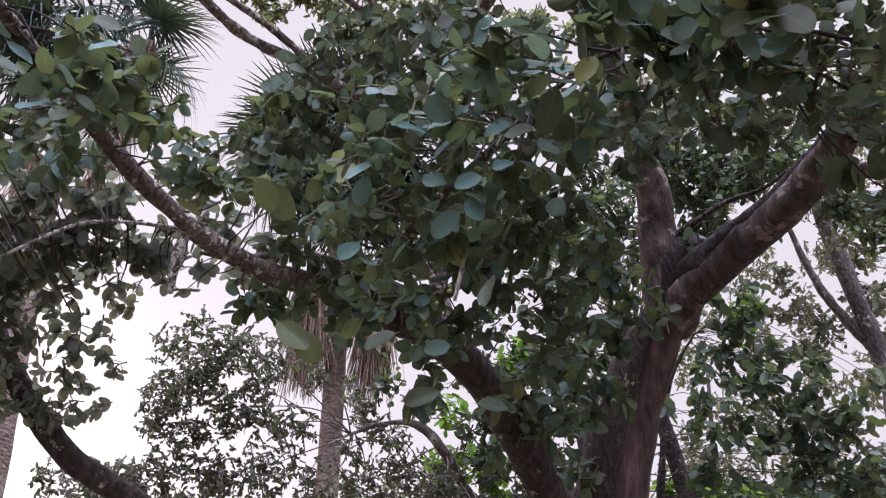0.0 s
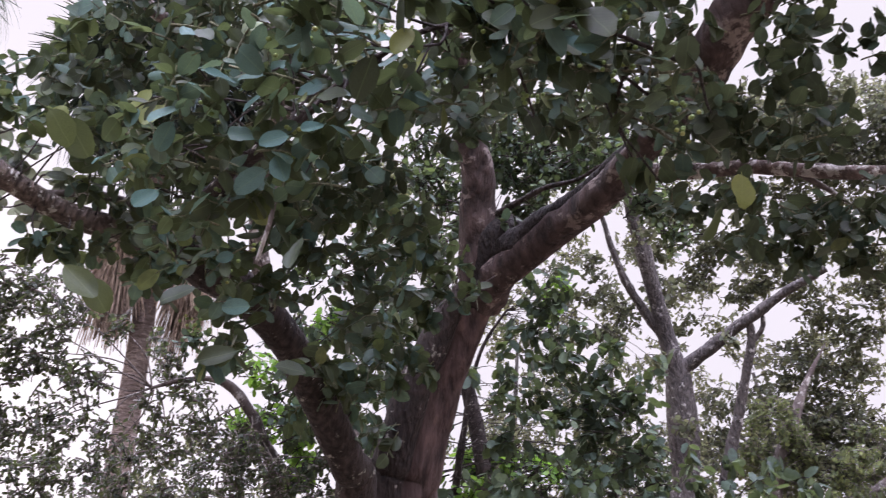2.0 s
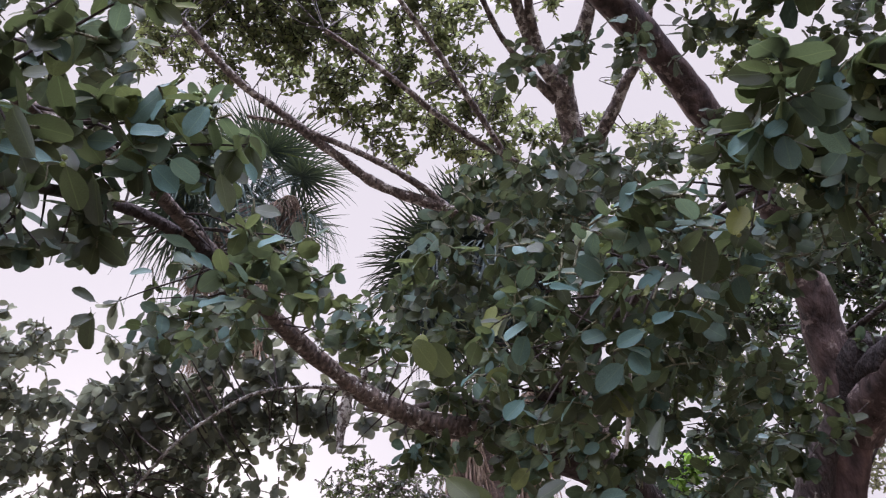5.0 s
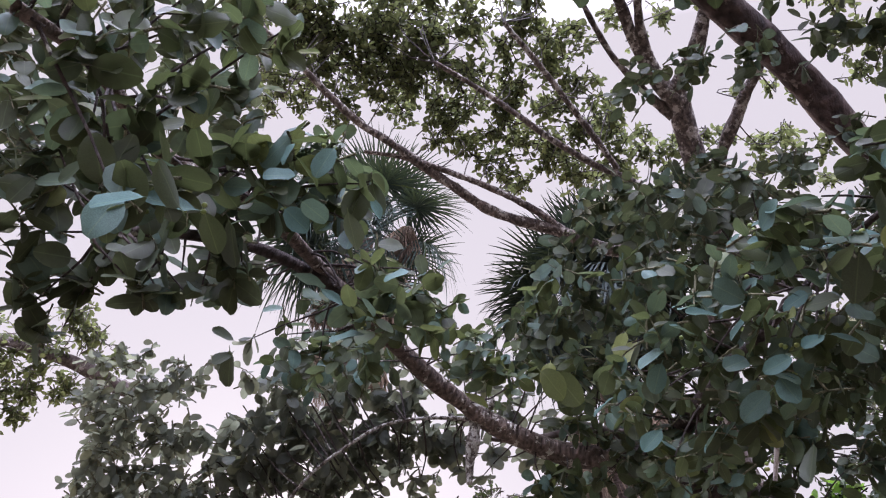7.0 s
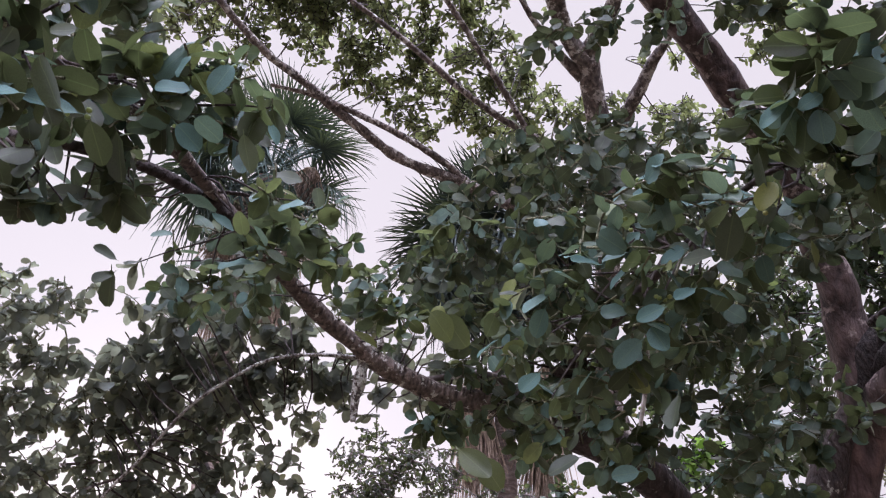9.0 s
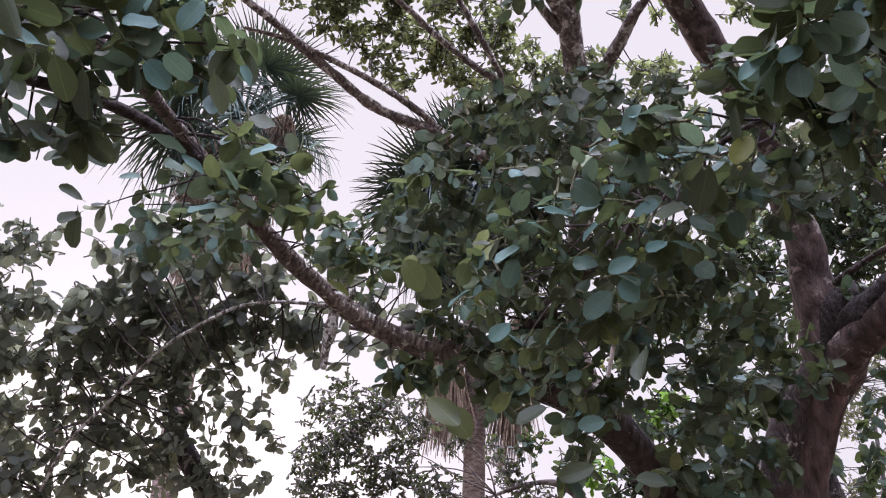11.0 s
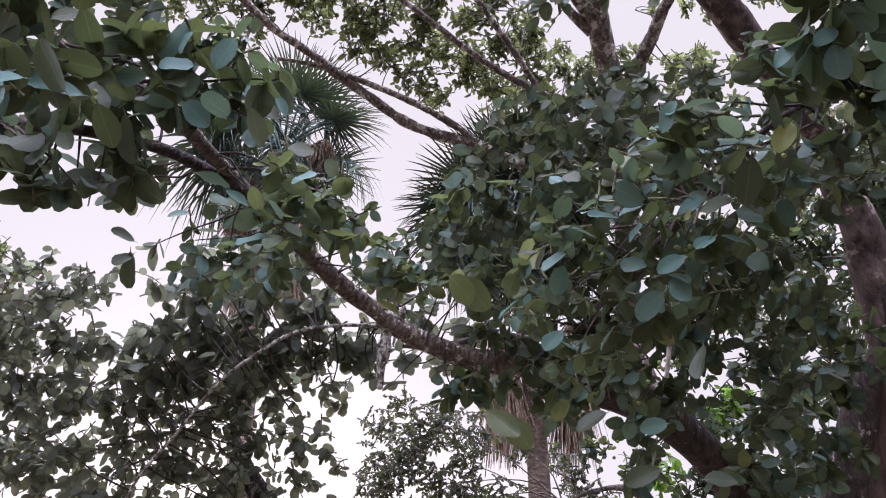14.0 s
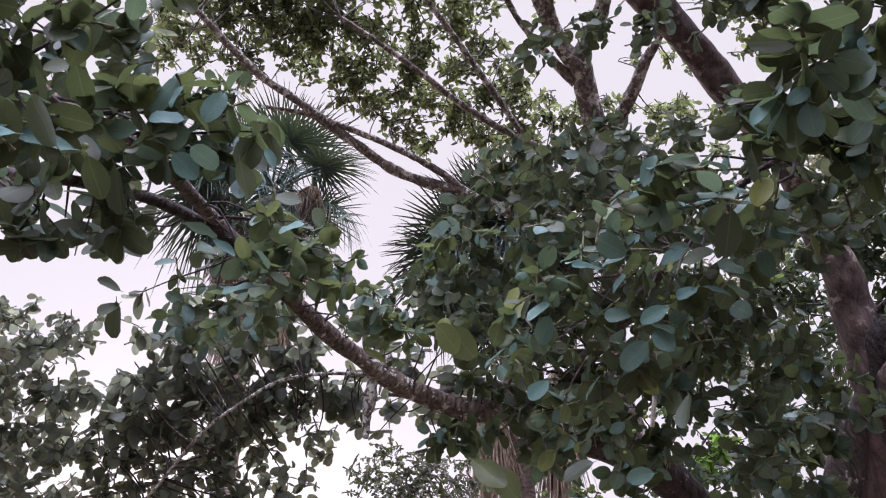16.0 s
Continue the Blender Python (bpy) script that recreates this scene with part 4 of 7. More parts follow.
BACK_TREE_D = [(3.08, 5.57, 5.11, 0.25), (2.25, 5.88, 5.46, 0.25), (2.53, 5.72, 5.52, 0.25), (2.85, 5.61, 5.46, 0.25), (2.11, 5.84, 5.6, 0.2), (3.02, 5.71, 5.2, 0.25), (3.24, 5.75, 4.92, 0.25), (2.71, 5.82, 5.26, 0.18), (2.14, 5.86, 5.19, 0.18), (2.4, 5.85, 5.04, 0.18), (2.27, 5.98, 4.92, 0.15), (2.55, 5.7, 5.17, 0.15), (0.3, 6.63, 3.16, 0.16), (0.51, 6.66, 2.95, 0.17), (0.77, 6.59, 3.17, 0.16), (0.35, 6.69, 2.84, 0.17), (0.9, 6.63, 2.92, 0.17), (-0.54, 6.27, 3.78, 0.18), (-0.25, 6.34, 3.62, 0.19), (0.1, 6.27, 3.85, 0.18), (0.32, 6.35, 3.61, 0.2), (0.58, 6.27, 3.8, 0.2), (0.14, 6.39, 3.48, 0.2)]
BACK_TREE_E = [(1.95, 6.27, 5.53, 0.21), (2.03, 6.4, 5.28, 0.21), (1.9, 6.56, 5.05, 0.21), (1.61, 6.43, 5.43, 0.18), (2.09, 6.09, 5.73, 0.21), (1.84, 6.16, 5.74, 0.18), (1.71, 6.55, 5.17, 0.17)]
BACK_TREE = BACK_TREE_E + BACK_TREE_A + BACK_TREE_B + BACK_TREE_C + BACK_TREE_D
MID_TREE_A = [(2.21, 5.71, 4.32, 0.18), (2.06, 5.87, 4.1, 0.23), (2.18, 5.78, 4.21, 0.18), (1.98, 5.78, 4.35, 0.14), (1.94, 5.99, 3.92, 0.21), (2.21, 5.96, 3.74, 0.27), (2.46, 5.9, 3.64, 0.27), (1.9, 6.12, 3.61, 0.23), (2.19, 6.09, 3.39, 0.27), (2.55, 5.95, 3.36, 0.27), (2.79, 5.79, 3.53, 0.27), (2.78, 5.89, 3.23, 0.27), (1.84, 6.25, 3.21, 0.18), (2.43, 6.08, 3.07, 0.23), (2.82, 5.92, 3.0, 0.23), (2.36, 5.82, 3.96, 0.18), (2.64, 5.74, 3.85, 0.18), (2.05, 5.9, 4.11, 0.18), (2.24, 5.94, 3.85, 0.21), (2.02, 6.16, 3.44, 0.21), (2.36, 6.05, 3.39, 0.23), (2.59, 5.87, 3.67, 0.18), (2.76, 5.88, 3.42, 0.21), (2.61, 6.02, 3.14, 0.23)]
MID_TREE_B = [(2.93, 5.88, 3.12, 0.18), (2.95, 5.71, 3.65, 0.14), (1.87, 6.28, 3.15, 0.18), (2.21, 6.21, 3.02, 0.18), (1.25, 6.07, 2.66, 0.18), (1.75, 6.3, 2.82, 0.19), (1.87, 5.82, 2.76, 0.18), (2.18, 5.63, 2.72, 0.17), (2.46, 5.73, 2.73, 0.18), (2.85, 5.81, 2.72, 0.19), (3.23, 5.81, 2.84, 0.19), (3.11, 5.05, 2.65, 0.17), (3.6, 5.6, 2.74, 0.19), (3.74, 5.16, 2.71, 0.18), (1.39, 6.67, 2.51, 0.2), (1.7, 6.46, 2.49, 0.19), (1.92, 5.84, 2.47, 0.18), (2.4, 6.28, 2.45, 0.19), (2.61, 6.13, 2.47, 0.19), (2.71, 5.68, 2.42, 0.18), (3.07, 5.8, 2.58, 0.19), (3.09, 5.14, 2.48, 0.17), (3.56, 5.53, 2.53, 0.19), (3.66, 5.28, 2.44, 0.18)]
MID_TREE_C = [(2.75, 5.42, 3.03, 0.11), (2.94, 5.35, 2.91, 0.11), (3.16, 5.23, 2.86, 0.11), (3.38, 5.09, 2.84, 0.11), (1.53, 5.73, 3.52, 0.14), (1.74, 5.74, 3.32, 0.15), (1.92, 5.61, 3.51, 0.14), (2.08, 5.66, 3.2, 0.17), (1.68, 5.62, 3.71, 0.11), (2.14, 5.48, 3.66, 0.13)]
MID_TREE = MID_TREE_A + MID_TREE_B + MID_TREE_C
RIGHT_TREE_A = [(4.02, 8.99, 5.87, 0.37), (4.31, 8.99, 5.58, 0.3), (4.67, 8.7, 5.82, 0.33), (4.49, 8.55, 6.29, 0.33), (3.84, 8.87, 6.27, 0.26), (5.03, 8.45, 5.91, 0.37), (5.23, 8.14, 6.26, 0.41), (5.72, 7.99, 5.94, 0.37), (6.3, 7.85, 5.34, 0.37), (6.12, 8.2, 4.87, 0.48), (6.53, 7.93, 4.75, 0.37), (6.61, 7.71, 5.1, 0.33), (5.87, 8.54, 4.46, 0.55), (6.39, 8.24, 4.21, 0.55), (6.64, 8.07, 4.11, 0.37), (5.36, 8.87, 4.45, 0.3), (5.36, 9.02, 3.93, 0.41), (5.92, 8.69, 3.82, 0.55), (6.48, 8.31, 3.7, 0.55), (6.9, 7.98, 3.65, 0.44), (5.99, 6.9, 7.21, 0.66), (6.45, 6.45, 7.24, 0.55), (6.89, 6.07, 7.13, 0.48), (6.41, 6.87, 6.78, 0.63)]
RIGHT_TREE_B = [(6.87, 6.48, 6.69, 0.63), (5.84, 7.26, 6.92, 0.55), (5.57, 7.21, 7.26, 0.48), (7.08, 6.13, 6.82, 0.59), (6.73, 6.95, 6.25, 0.27), (6.25, 7.35, 6.31, 0.27), (5.71, 7.67, 6.49, 0.37), (7.12, 6.59, 6.18, 0.3), (6.98, 5.86, 7.24, 0.3), (4.81, 8.13, 6.69, 0.41), (5.2, 7.55, 7.16, 0.44), (4.84, 7.75, 7.22, 0.37), (4.49, 8.29, 6.73, 0.3), (5.2, 7.15, 7.66, 0.37), (3.61, 9.15, 5.89, 0.26), (3.44, 9.08, 6.16, 0.22), (5.52, 8.24, 5.72, 0.3), (6.07, 7.89, 5.63, 0.3), (6.68, 7.45, 5.51, 0.3), (4.95, 8.74, 5.4, 0.22), (4.07, 9.21, 5.33, 0.3), (5.11, 7.14, 7.44, 0.44), (6.07, 7.61, 8.14, 0.49), (6.05, 6.67, 7.63, 0.45)]
RIGHT_TREE_C = [(6.77, 6.53, 7.41, 0.46), (7.06, 6.15, 7.35, 0.45), (5.39, 7.83, 7.57, 0.46), (6.33, 7.73, 7.51, 0.48), (6.62, 7.62, 7.36, 0.48), (6.97, 6.88, 7.03, 0.46), (7.06, 6.32, 6.54, 0.44), (3.55, 6.29, 4.65, 0.14), (3.46, 6.58, 4.09, 0.13), (3.71, 6.65, 3.5, 0.14), (3.98, 6.23, 4.23, 0.11), (3.22, 6.17, 5.19, 0.16)]
RIGHT_TREE = RIGHT_TREE_A + RIGHT_TREE_B + RIGHT_TREE_C
TALL_TREE_A = [(-2.77, 3.45, 7.17, 0.37), (-2.27, 3.68, 7.26, 0.37), (-2.62, 3.84, 7.0, 0.25), (-2.03, 3.85, 7.24, 0.3), (-1.65, 3.91, 7.32, 0.27), (-2.22, 4.13, 6.97, 0.22), (-1.9, 4.4, 6.87, 0.22), (-1.5, 4.39, 7.02, 0.25), (-1.67, 4.63, 6.76, 0.25), (-2.04, 4.54, 6.71, 0.17), (-1.18, 4.15, 7.28, 0.25), (-0.87, 4.24, 7.27, 0.25), (-1.16, 4.6, 6.92, 0.25), (-1.22, 4.84, 6.7, 0.25), (-0.74, 4.89, 6.74, 0.25), (-1.08, 5.05, 6.52, 0.27), (-0.7, 5.07, 6.57, 0.27), (-2.95, 3.8, 6.85, 0.25), (-2.78, 4.03, 6.77, 0.17), (-1.56, 4.99, 6.45, 0.2), (-0.45, 5.05, 6.62, 0.2), (0.39, 5.13, 6.55, 0.15), (0.6, 5.13, 6.52, 0.15), (0.83, 5.17, 6.45, 0.15)]
TALL_TREE_B = [(-0.17, 4.26, 7.32, 0.15), (-0.56, 4.17, 7.36, 0.15), (0.55, 4.77, 6.88, 0.12), (0.29, 4.8, 6.87, 0.1), (1.07, 4.56, 6.98, 0.22), (1.36, 4.58, 6.89, 0.27), (0.7, 4.85, 6.78, 0.12), (-3.16, 3.46, 6.96, 0.3), (-2.27, 3.27, 7.5, 0.39), (-1.41, 3.61, 7.58, 0.34), (-0.76, 3.81, 7.57, 0.34), (-2.88, 3.0, 7.37, 0.39), (0.1, 4.03, 7.48, 0.3), (1.08, 4.26, 7.21, 0.3), (-1.77, 4.82, 6.55, 0.15), (-2.0, 4.06, 7.11, 0.15), (-3.32, 3.64, 6.73, 0.25), (-2.46, 3.67, 7.18, 0.3), (-2.63, 3.59, 7.15, 0.25), (-2.15, 3.92, 7.14, 0.25), (-1.28, 3.96, 7.38, 0.25), (-1.69, 4.21, 7.1, 0.2), (-1.58, 4.51, 6.89, 0.2), (-0.88, 4.49, 7.07, 0.2)]
TALL_TREE_C = [(-1.41, 4.79, 6.7, 0.2), (-0.79, 4.7, 6.91, 0.17), (-0.42, 4.35, 7.23, 0.12), (0.01, 5.06, 6.63, 0.12), (-0.26, 5.05, 6.63, 0.15), (-1.89, 4.7, 6.62, 0.15), (1.18, 4.76, 6.78, 0.17), (1.41, 4.74, 6.74, 0.2), (-2.35, 3.92, 7.07, 0.25), (-2.85, 3.65, 7.01, 0.25), (-1.88, 4.18, 7.06, 0.2), (-2.09, 4.37, 6.83, 0.2), (-3.02, 3.33, 7.12, 0.3), (-0.96, 4.8, 6.79, 0.2), (-1.47, 4.13, 7.22, 0.2), (-1.14, 4.35, 7.13, 0.2), (-2.5, 4.08, 6.87, 0.2), (-3.18, 3.05, 7.57, 0.23), (-3.04, 3.34, 7.65, 0.24), (-2.54, 3.38, 7.73, 0.23), (-2.32, 3.67, 7.79, 0.24), (-2.05, 3.69, 7.98, 0.24), (-3.68, 3.61, 7.68, 0.25), (-3.3, 3.68, 7.81, 0.25)]
TALL_TREE_D = [(-2.72, 3.74, 7.45, 0.23), (-2.62, 3.99, 7.93, 0.25), (-2.11, 3.95, 7.66, 0.23), (-3.76, 3.88, 7.57, 0.25), (-3.46, 3.98, 7.73, 0.25), (-2.81, 4.1, 7.28, 0.23), (-2.37, 4.13, 7.18, 0.23), (-2.2, 4.5, 7.58, 0.24), (-3.54, 3.85, 6.91, 0.23), (-3.38, 4.09, 7.2, 0.24), (-2.85, 4.06, 6.75, 0.22), (-2.71, 4.78, 7.51, 0.25), (-2.23, 4.75, 7.25, 0.24), (-0.99, 5.4, 7.42, 0.14), (-0.54, 5.33, 7.14, 0.14), (-0.19, 5.09, 6.73, 0.13), (0.17, 5.35, 6.95, 0.14), (0.5, 5.44, 6.85, 0.14), (0.65, 5.47, 6.93, 0.14), (1.05, 5.56, 7.0, 0.14), (-1.04, 5.57, 6.91, 0.14), (-0.68, 5.6, 6.82, 0.14), (-0.33, 5.27, 6.58, 0.13), (0.03, 6.11, 7.07, 0.15)]
TALL_TREE_E = [(0.4, 5.49, 6.63, 0.13), (0.66, 5.86, 6.83, 0.14), (0.9, 5.72, 6.61, 0.14), (-3.17, 3.0, 7.4, 0.17), (-3.25, 3.13, 7.35, 0.17), (-2.93, 3.05, 7.63, 0.17), (-2.95, 3.16, 7.3, 0.17), (-2.96, 3.39, 7.1, 0.17), (-2.73, 3.17, 7.55, 0.17), (-2.72, 3.28, 7.31, 0.17), (-2.75, 3.48, 7.05, 0.17), (-3.07, 4.0, 7.47, 0.18), (-2.4, 3.38, 7.86, 0.18), (-2.64, 3.61, 7.81, 0.18), (-2.58, 3.88, 7.43, 0.18), (-2.64, 4.08, 7.32, 0.18), (-2.26, 3.65, 7.92, 0.18), (-2.29, 3.61, 7.62, 0.17), (-2.39, 4.0, 7.66, 0.18), (-2.35, 4.15, 7.24, 0.17), (-2.49, 4.39, 7.29, 0.18), (-2.03, 3.65, 7.78, 0.18), (-2.03, 3.75, 7.7, 0.17), (-1.98, 3.84, 7.17, 0.17)]
TALL_TREE_F = [(-2.02, 4.18, 7.25, 0.17), (-2.12, 4.4, 7.04, 0.17), (-2.16, 4.34, 6.63, 0.16), (-1.63, 3.55, 7.48, 0.17), (-1.78, 3.85, 7.5, 0.17), (-1.8, 4.2, 7.59, 0.18), (-1.78, 4.09, 6.95, 0.16), (-1.83, 4.56, 7.22, 0.18), (-1.98, 4.67, 6.81, 0.17), (-1.37, 3.87, 8.02, 0.18), (-1.38, 4.05, 7.84, 0.18), (-1.33, 4.03, 7.31, 0.17), (-1.41, 4.32, 7.02, 0.17), (-1.52, 4.57, 6.93, 0.17), (-1.64, 4.94, 7.13, 0.18), (-1.64, 4.8, 6.53, 0.17), (-1.03, 3.81, 7.62, 0.17), (-1.17, 3.87, 7.53, 0.17), (-1.15, 4.53, 7.69, 0.18), (-1.17, 4.39, 7.29, 0.17), (-1.29, 5.03, 7.37, 0.18), (-1.34, 5.08, 7.05, 0.18), (-1.26, 4.86, 6.49, 0.16), (-1.0, 4.58, 7.05, 0.17)]
TALL_TREE_G = [(-1.01, 4.82, 6.82, 0.17), (-1.2, 5.14, 6.76, 0.17), (-0.68, 4.7, 6.79, 0.16), (-0.84, 5.21, 7.23, 0.18), (-0.83, 5.45, 6.85, 0.18)]
TALL_TREE = TALL_TREE_A + TALL_TREE_B + TALL_TREE_C + TALL_TREE_D + TALL_TREE_E + TALL_TREE_F + TALL_TREE_G
FAR_TREE = [(-7.9, 6.14, 6.41, 0.46), (-7.49, 6.47, 6.63, 0.35), (-7.33, 6.78, 6.46, 0.19), (-8.06, 6.3, 5.9, 0.39), (-7.72, 6.63, 6.04, 0.31), (-7.49, 6.8, 6.18, 0.23), (-8.3, 5.77, 6.17, 0.54), (-8.41, 6.03, 5.59, 0.54), (-7.6, 6.19, 6.81, 0.31), (-8.15, 6.39, 5.59, 0.23)]
FIG_BACK_A = [(-0.35, 2.39, 3.83, 0.12), (-0.1, 2.32, 3.74, 0.12), (0.03, 2.4, 3.79, 0.12), (0.26, 2.47, 3.84, 0.12), (0.54, 2.46, 3.92, 0.13), (0.67, 2.52, 3.97, 0.13), (0.89, 2.43, 3.86, 0.13), (1.02, 2.38, 3.81, 0.13), (1.24, 2.35, 3.91, 0.13), (1.44, 2.36, 3.81, 0.13), (-0.29, 2.57, 3.67, 0.12), (-0.09, 2.72, 3.89, 0.13), (0.13, 2.43, 3.68, 0.12), (0.26, 2.59, 3.69, 0.12), (0.51, 2.54, 3.76, 0.12), (0.69, 2.55, 3.76, 0.13), (0.92, 2.58, 3.71, 0.13), (1.18, 2.62, 3.76, 0.13), (1.31, 2.48, 3.75, 0.13), (1.45, 2.38, 3.55, 0.12), (-0.31, 2.8, 3.7, 0.13), (-0.09, 2.55, 3.49, 0.12), (0.14, 2.61, 3.44, 0.12), (0.33, 2.57, 3.5, 0.12)]
# Some high clumps here stand above the view, added to shade the crown.
FIG_BACK_B = [(0.51, 2.84, 3.66, 0.13), (0.62, 2.52, 3.43, 0.12), (0.97, 2.72, 3.66, 0.13), (1.21, 2.72, 3.63, 0.13), (1.24, 2.53, 3.54, 0.13), (1.35, 2.43, 3.45, 0.12), (0.37, 1.85, 4.81, 0.18), (0.64, 1.8, 4.69, 0.17), (0.75, 1.67, 4.44, 0.16), (0.98, 1.69, 4.38, 0.16), (0.4, 1.92, 4.42, 0.16), (0.67, 2.02, 4.63, 0.18), (0.8, 1.85, 4.33, 0.16), (0.94, 1.91, 4.34, 0.16), (0.32, 2.04, 4.36, 0.16), (0.68, 2.21, 4.57, 0.18), (0.8, 2.12, 4.29, 0.17), (1.05, 2.16, 4.23, 0.17), (-1.69, 0.57, 3.77, 0.12), (-1.61, 0.65, 3.87, 0.12), (-1.32, 0.63, 3.74, 0.11), (-1.32, 0.81, 4.01, 0.12), (-1.02, 0.78, 3.84, 0.1), (-1.72, 0.63, 3.66, 0.11)]
FIG_BACK_C = [(-1.5, 0.74, 3.6, 0.11), (-1.39, 0.79, 3.73, 0.11), (-1.21, 0.8, 3.7, 0.1), (-1.11, 0.92, 3.82, 0.11), (-0.21, 2.11, 4.01, 0.14), (-0.03, 2.23, 4.21, 0.15), (0.19, 2.37, 4.37, 0.16), (0.42, 2.12, 4.05, 0.14), (0.62, 2.1, 4.02, 0.14), (0.9, 2.08, 3.95, 0.14), (1.18, 2.17, 4.18, 0.16), (1.34, 2.1, 4.1, 0.15), (-0.03, 2.79, 4.12, 0.15), (0.17, 2.88, 4.01, 0.15), (0.36, 2.78, 4.11, 0.15), (0.56, 2.89, 3.96, 0.15), (0.69, 2.74, 4.09, 0.14), (0.89, 2.87, 3.89, 0.13), (0.69, 3.01, 3.78, 0.11), (0.43, 3.04, 3.8, 0.14), (0.18, 3.06, 3.81, 0.14), (1.01, 2.78, 3.94, 0.13), (0.5, 2.33, 3.24, 0.08), (0.63, 2.34, 3.17, 0.08)]
FIG_BACK_D = [(0.69, 2.27, 3.25, 0.07), (0.57, 2.39, 3.13, 0.06), (-0.28, 2.62, 3.85, 0.1), (-0.15, 2.69, 3.78, 0.1), (-0.05, 2.61, 3.87, 0.1), (-0.16, 2.33, 3.71, 0.08), (-0.05, 2.4, 3.65, 0.08), (0.02, 2.47, 3.56, 0.08), (-0.23, 2.41, 3.63, 0.08)]
FIG_BACK = FIG_BACK_A + FIG_BACK_B + FIG_BACK_C + FIG_BACK_D
# Unseen canopy overhead, added to shade the right and inner leaves.
OVERHEAD_A = [(-3.97, -2.36, 3.97, 0.36), (-4.14, -1.89, 3.74, 0.36), (-4.08, -1.45, 3.62, 0.36), (-4.17, -1.0, 3.99, 0.36), (-4.18, -0.59, 3.96, 0.36), (-4.08, 0.06, 3.64, 0.36), (-4.08, 0.42, 3.62, 0.36), (-3.91, 0.82, 3.68, 0.36), (-4.06, 1.25, 4.19, 0.36), (-3.47, -2.12, 3.63, 0.36), (-3.66, -1.77, 4.36, 0.36), (-3.72, -1.41, 4.28, 0.36), (-3.72, -0.93, 3.87, 0.36), (-3.55, -0.32, 3.74, 0.36), (-3.53, 0.07, 4.27, 0.36), (-3.58, 0.58, 3.89, 0.36), (-3.63, 0.82, 4.22, 0.36), (-3.61, 1.28, 3.83, 0.36), (-3.23, -2.39, 3.72, 0.36), (-3.11, -1.77, 3.61, 0.36), (-3.23, -1.21, 3.78, 0.36), (-3.13, -0.92, 4.22, 0.36), (-3.12, -0.36, 4.03, 0.36), (-3.24, -0.1, 3.66, 0.36)]
OVERHEAD_B = [(-3.05, 0.33, 3.62, 0.36), (-3.01, 0.81, 4.31, 0.36), (-2.82, -2.33, 3.73, 0.36), (-2.57, -1.73, 4.3, 0.36), (-2.55, -1.32, 4.35, 0.36), (-2.69, -0.92, 4.36, 0.36), (-2.58, -0.32, 3.99, 0.36), (-2.62, -0.03, 4.4, 0.36), (-2.57, 0.39, 4.35, 0.36), (-2.79, 0.78, 4.18, 0.36), (-2.31, -2.33, 4.25, 0.36), (-2.4, -1.91, 4.02, 0.36), (-2.24, -1.45, 3.64, 0.36), (-2.34, -0.82, 3.97, 0.36), (-2.11, -0.36, 4.38, 0.36), (-2.39, -0.09, 3.61, 0.36), (-2.27, 0.4, 3.64, 0.36), (-2.24, 0.78, 3.85, 0.36), (-2.16, 2.62, 6.98, 0.36), (-1.75, 1.31, 4.72, 0.36), (-1.68, 1.94, 5.64, 0.36), (-1.89, 2.38, 6.33, 0.36), (-1.84, 2.8, 6.88, 0.36), (-1.2, 1.73, 4.86, 0.36)]
OVERHEAD_C = [(-1.46, 2.14, 5.78, 0.36), (-1.23, 2.57, 6.4, 0.36), (-0.94, 1.75, 4.75, 0.36), (-0.87, 2.39, 5.74, 0.36), (-0.79, 2.8, 6.56, 0.36), (-0.76, 3.08, 6.83, 0.36), (-0.59, 1.81, 4.92, 0.36), (-0.44, 2.32, 5.63, 0.36), (-0.35, 2.82, 6.39, 0.36), (-0.4, 3.04, 6.52, 0.36), (0.13, 1.36, 4.18, 0.36), (-0.12, 1.72, 4.53, 0.36), (0.11, 2.26, 5.17, 0.36), (0.14, 2.75, 5.83, 0.36), (-0.09, 3.09, 6.55, 0.36), (0.5, 1.38, 3.87, 0.36), (0.53, 1.77, 4.3, 0.36), (0.48, 2.29, 5.0, 0.36), (0.32, 2.79, 5.81, 0.36), (0.45, 3.17, 6.38, 0.36), (1.01, -2.27, 3.99, 0.36), (0.92, -1.7, 3.76, 0.36), (0.91, -0.3, 4.27, 0.36), (0.97, -0.06, 3.61, 0.36)]
OVERHEAD_D = [(0.95, 0.52, 3.88, 0.36), (0.96, 1.37, 4.04, 0.36), (0.78, 1.82, 4.14, 0.36), (0.97, 2.15, 4.62, 0.36), (0.81, 2.67, 5.55, 0.36), (0.78, 3.02, 6.19, 0.36), (1.49, -2.34, 4.06, 0.36), (1.35, -1.89, 3.78, 0.36), (1.5, -1.26, 4.19, 0.36), (1.47, -1.02, 4.16, 0.36), (1.43, -0.53, 3.97, 0.36), (1.49, -0.05, 4.21, 0.36), (1.25, 0.5, 3.82, 0.36), (1.35, 0.86, 4.3, 0.36), (1.42, 1.35, 4.27, 0.36), (1.33, 1.89, 4.12, 0.36), (1.36, 2.28, 4.66, 0.36), (1.21, 2.6, 5.27, 0.36), (1.26, 3.23, 6.28, 0.36), (1.49, 3.7, 6.93, 0.36), (1.7, -2.36, 4.1, 0.36), (1.92, -1.91, 3.61, 0.36), (1.67, -1.26, 3.91, 0.36), (1.79, -0.75, 4.09, 0.36)]
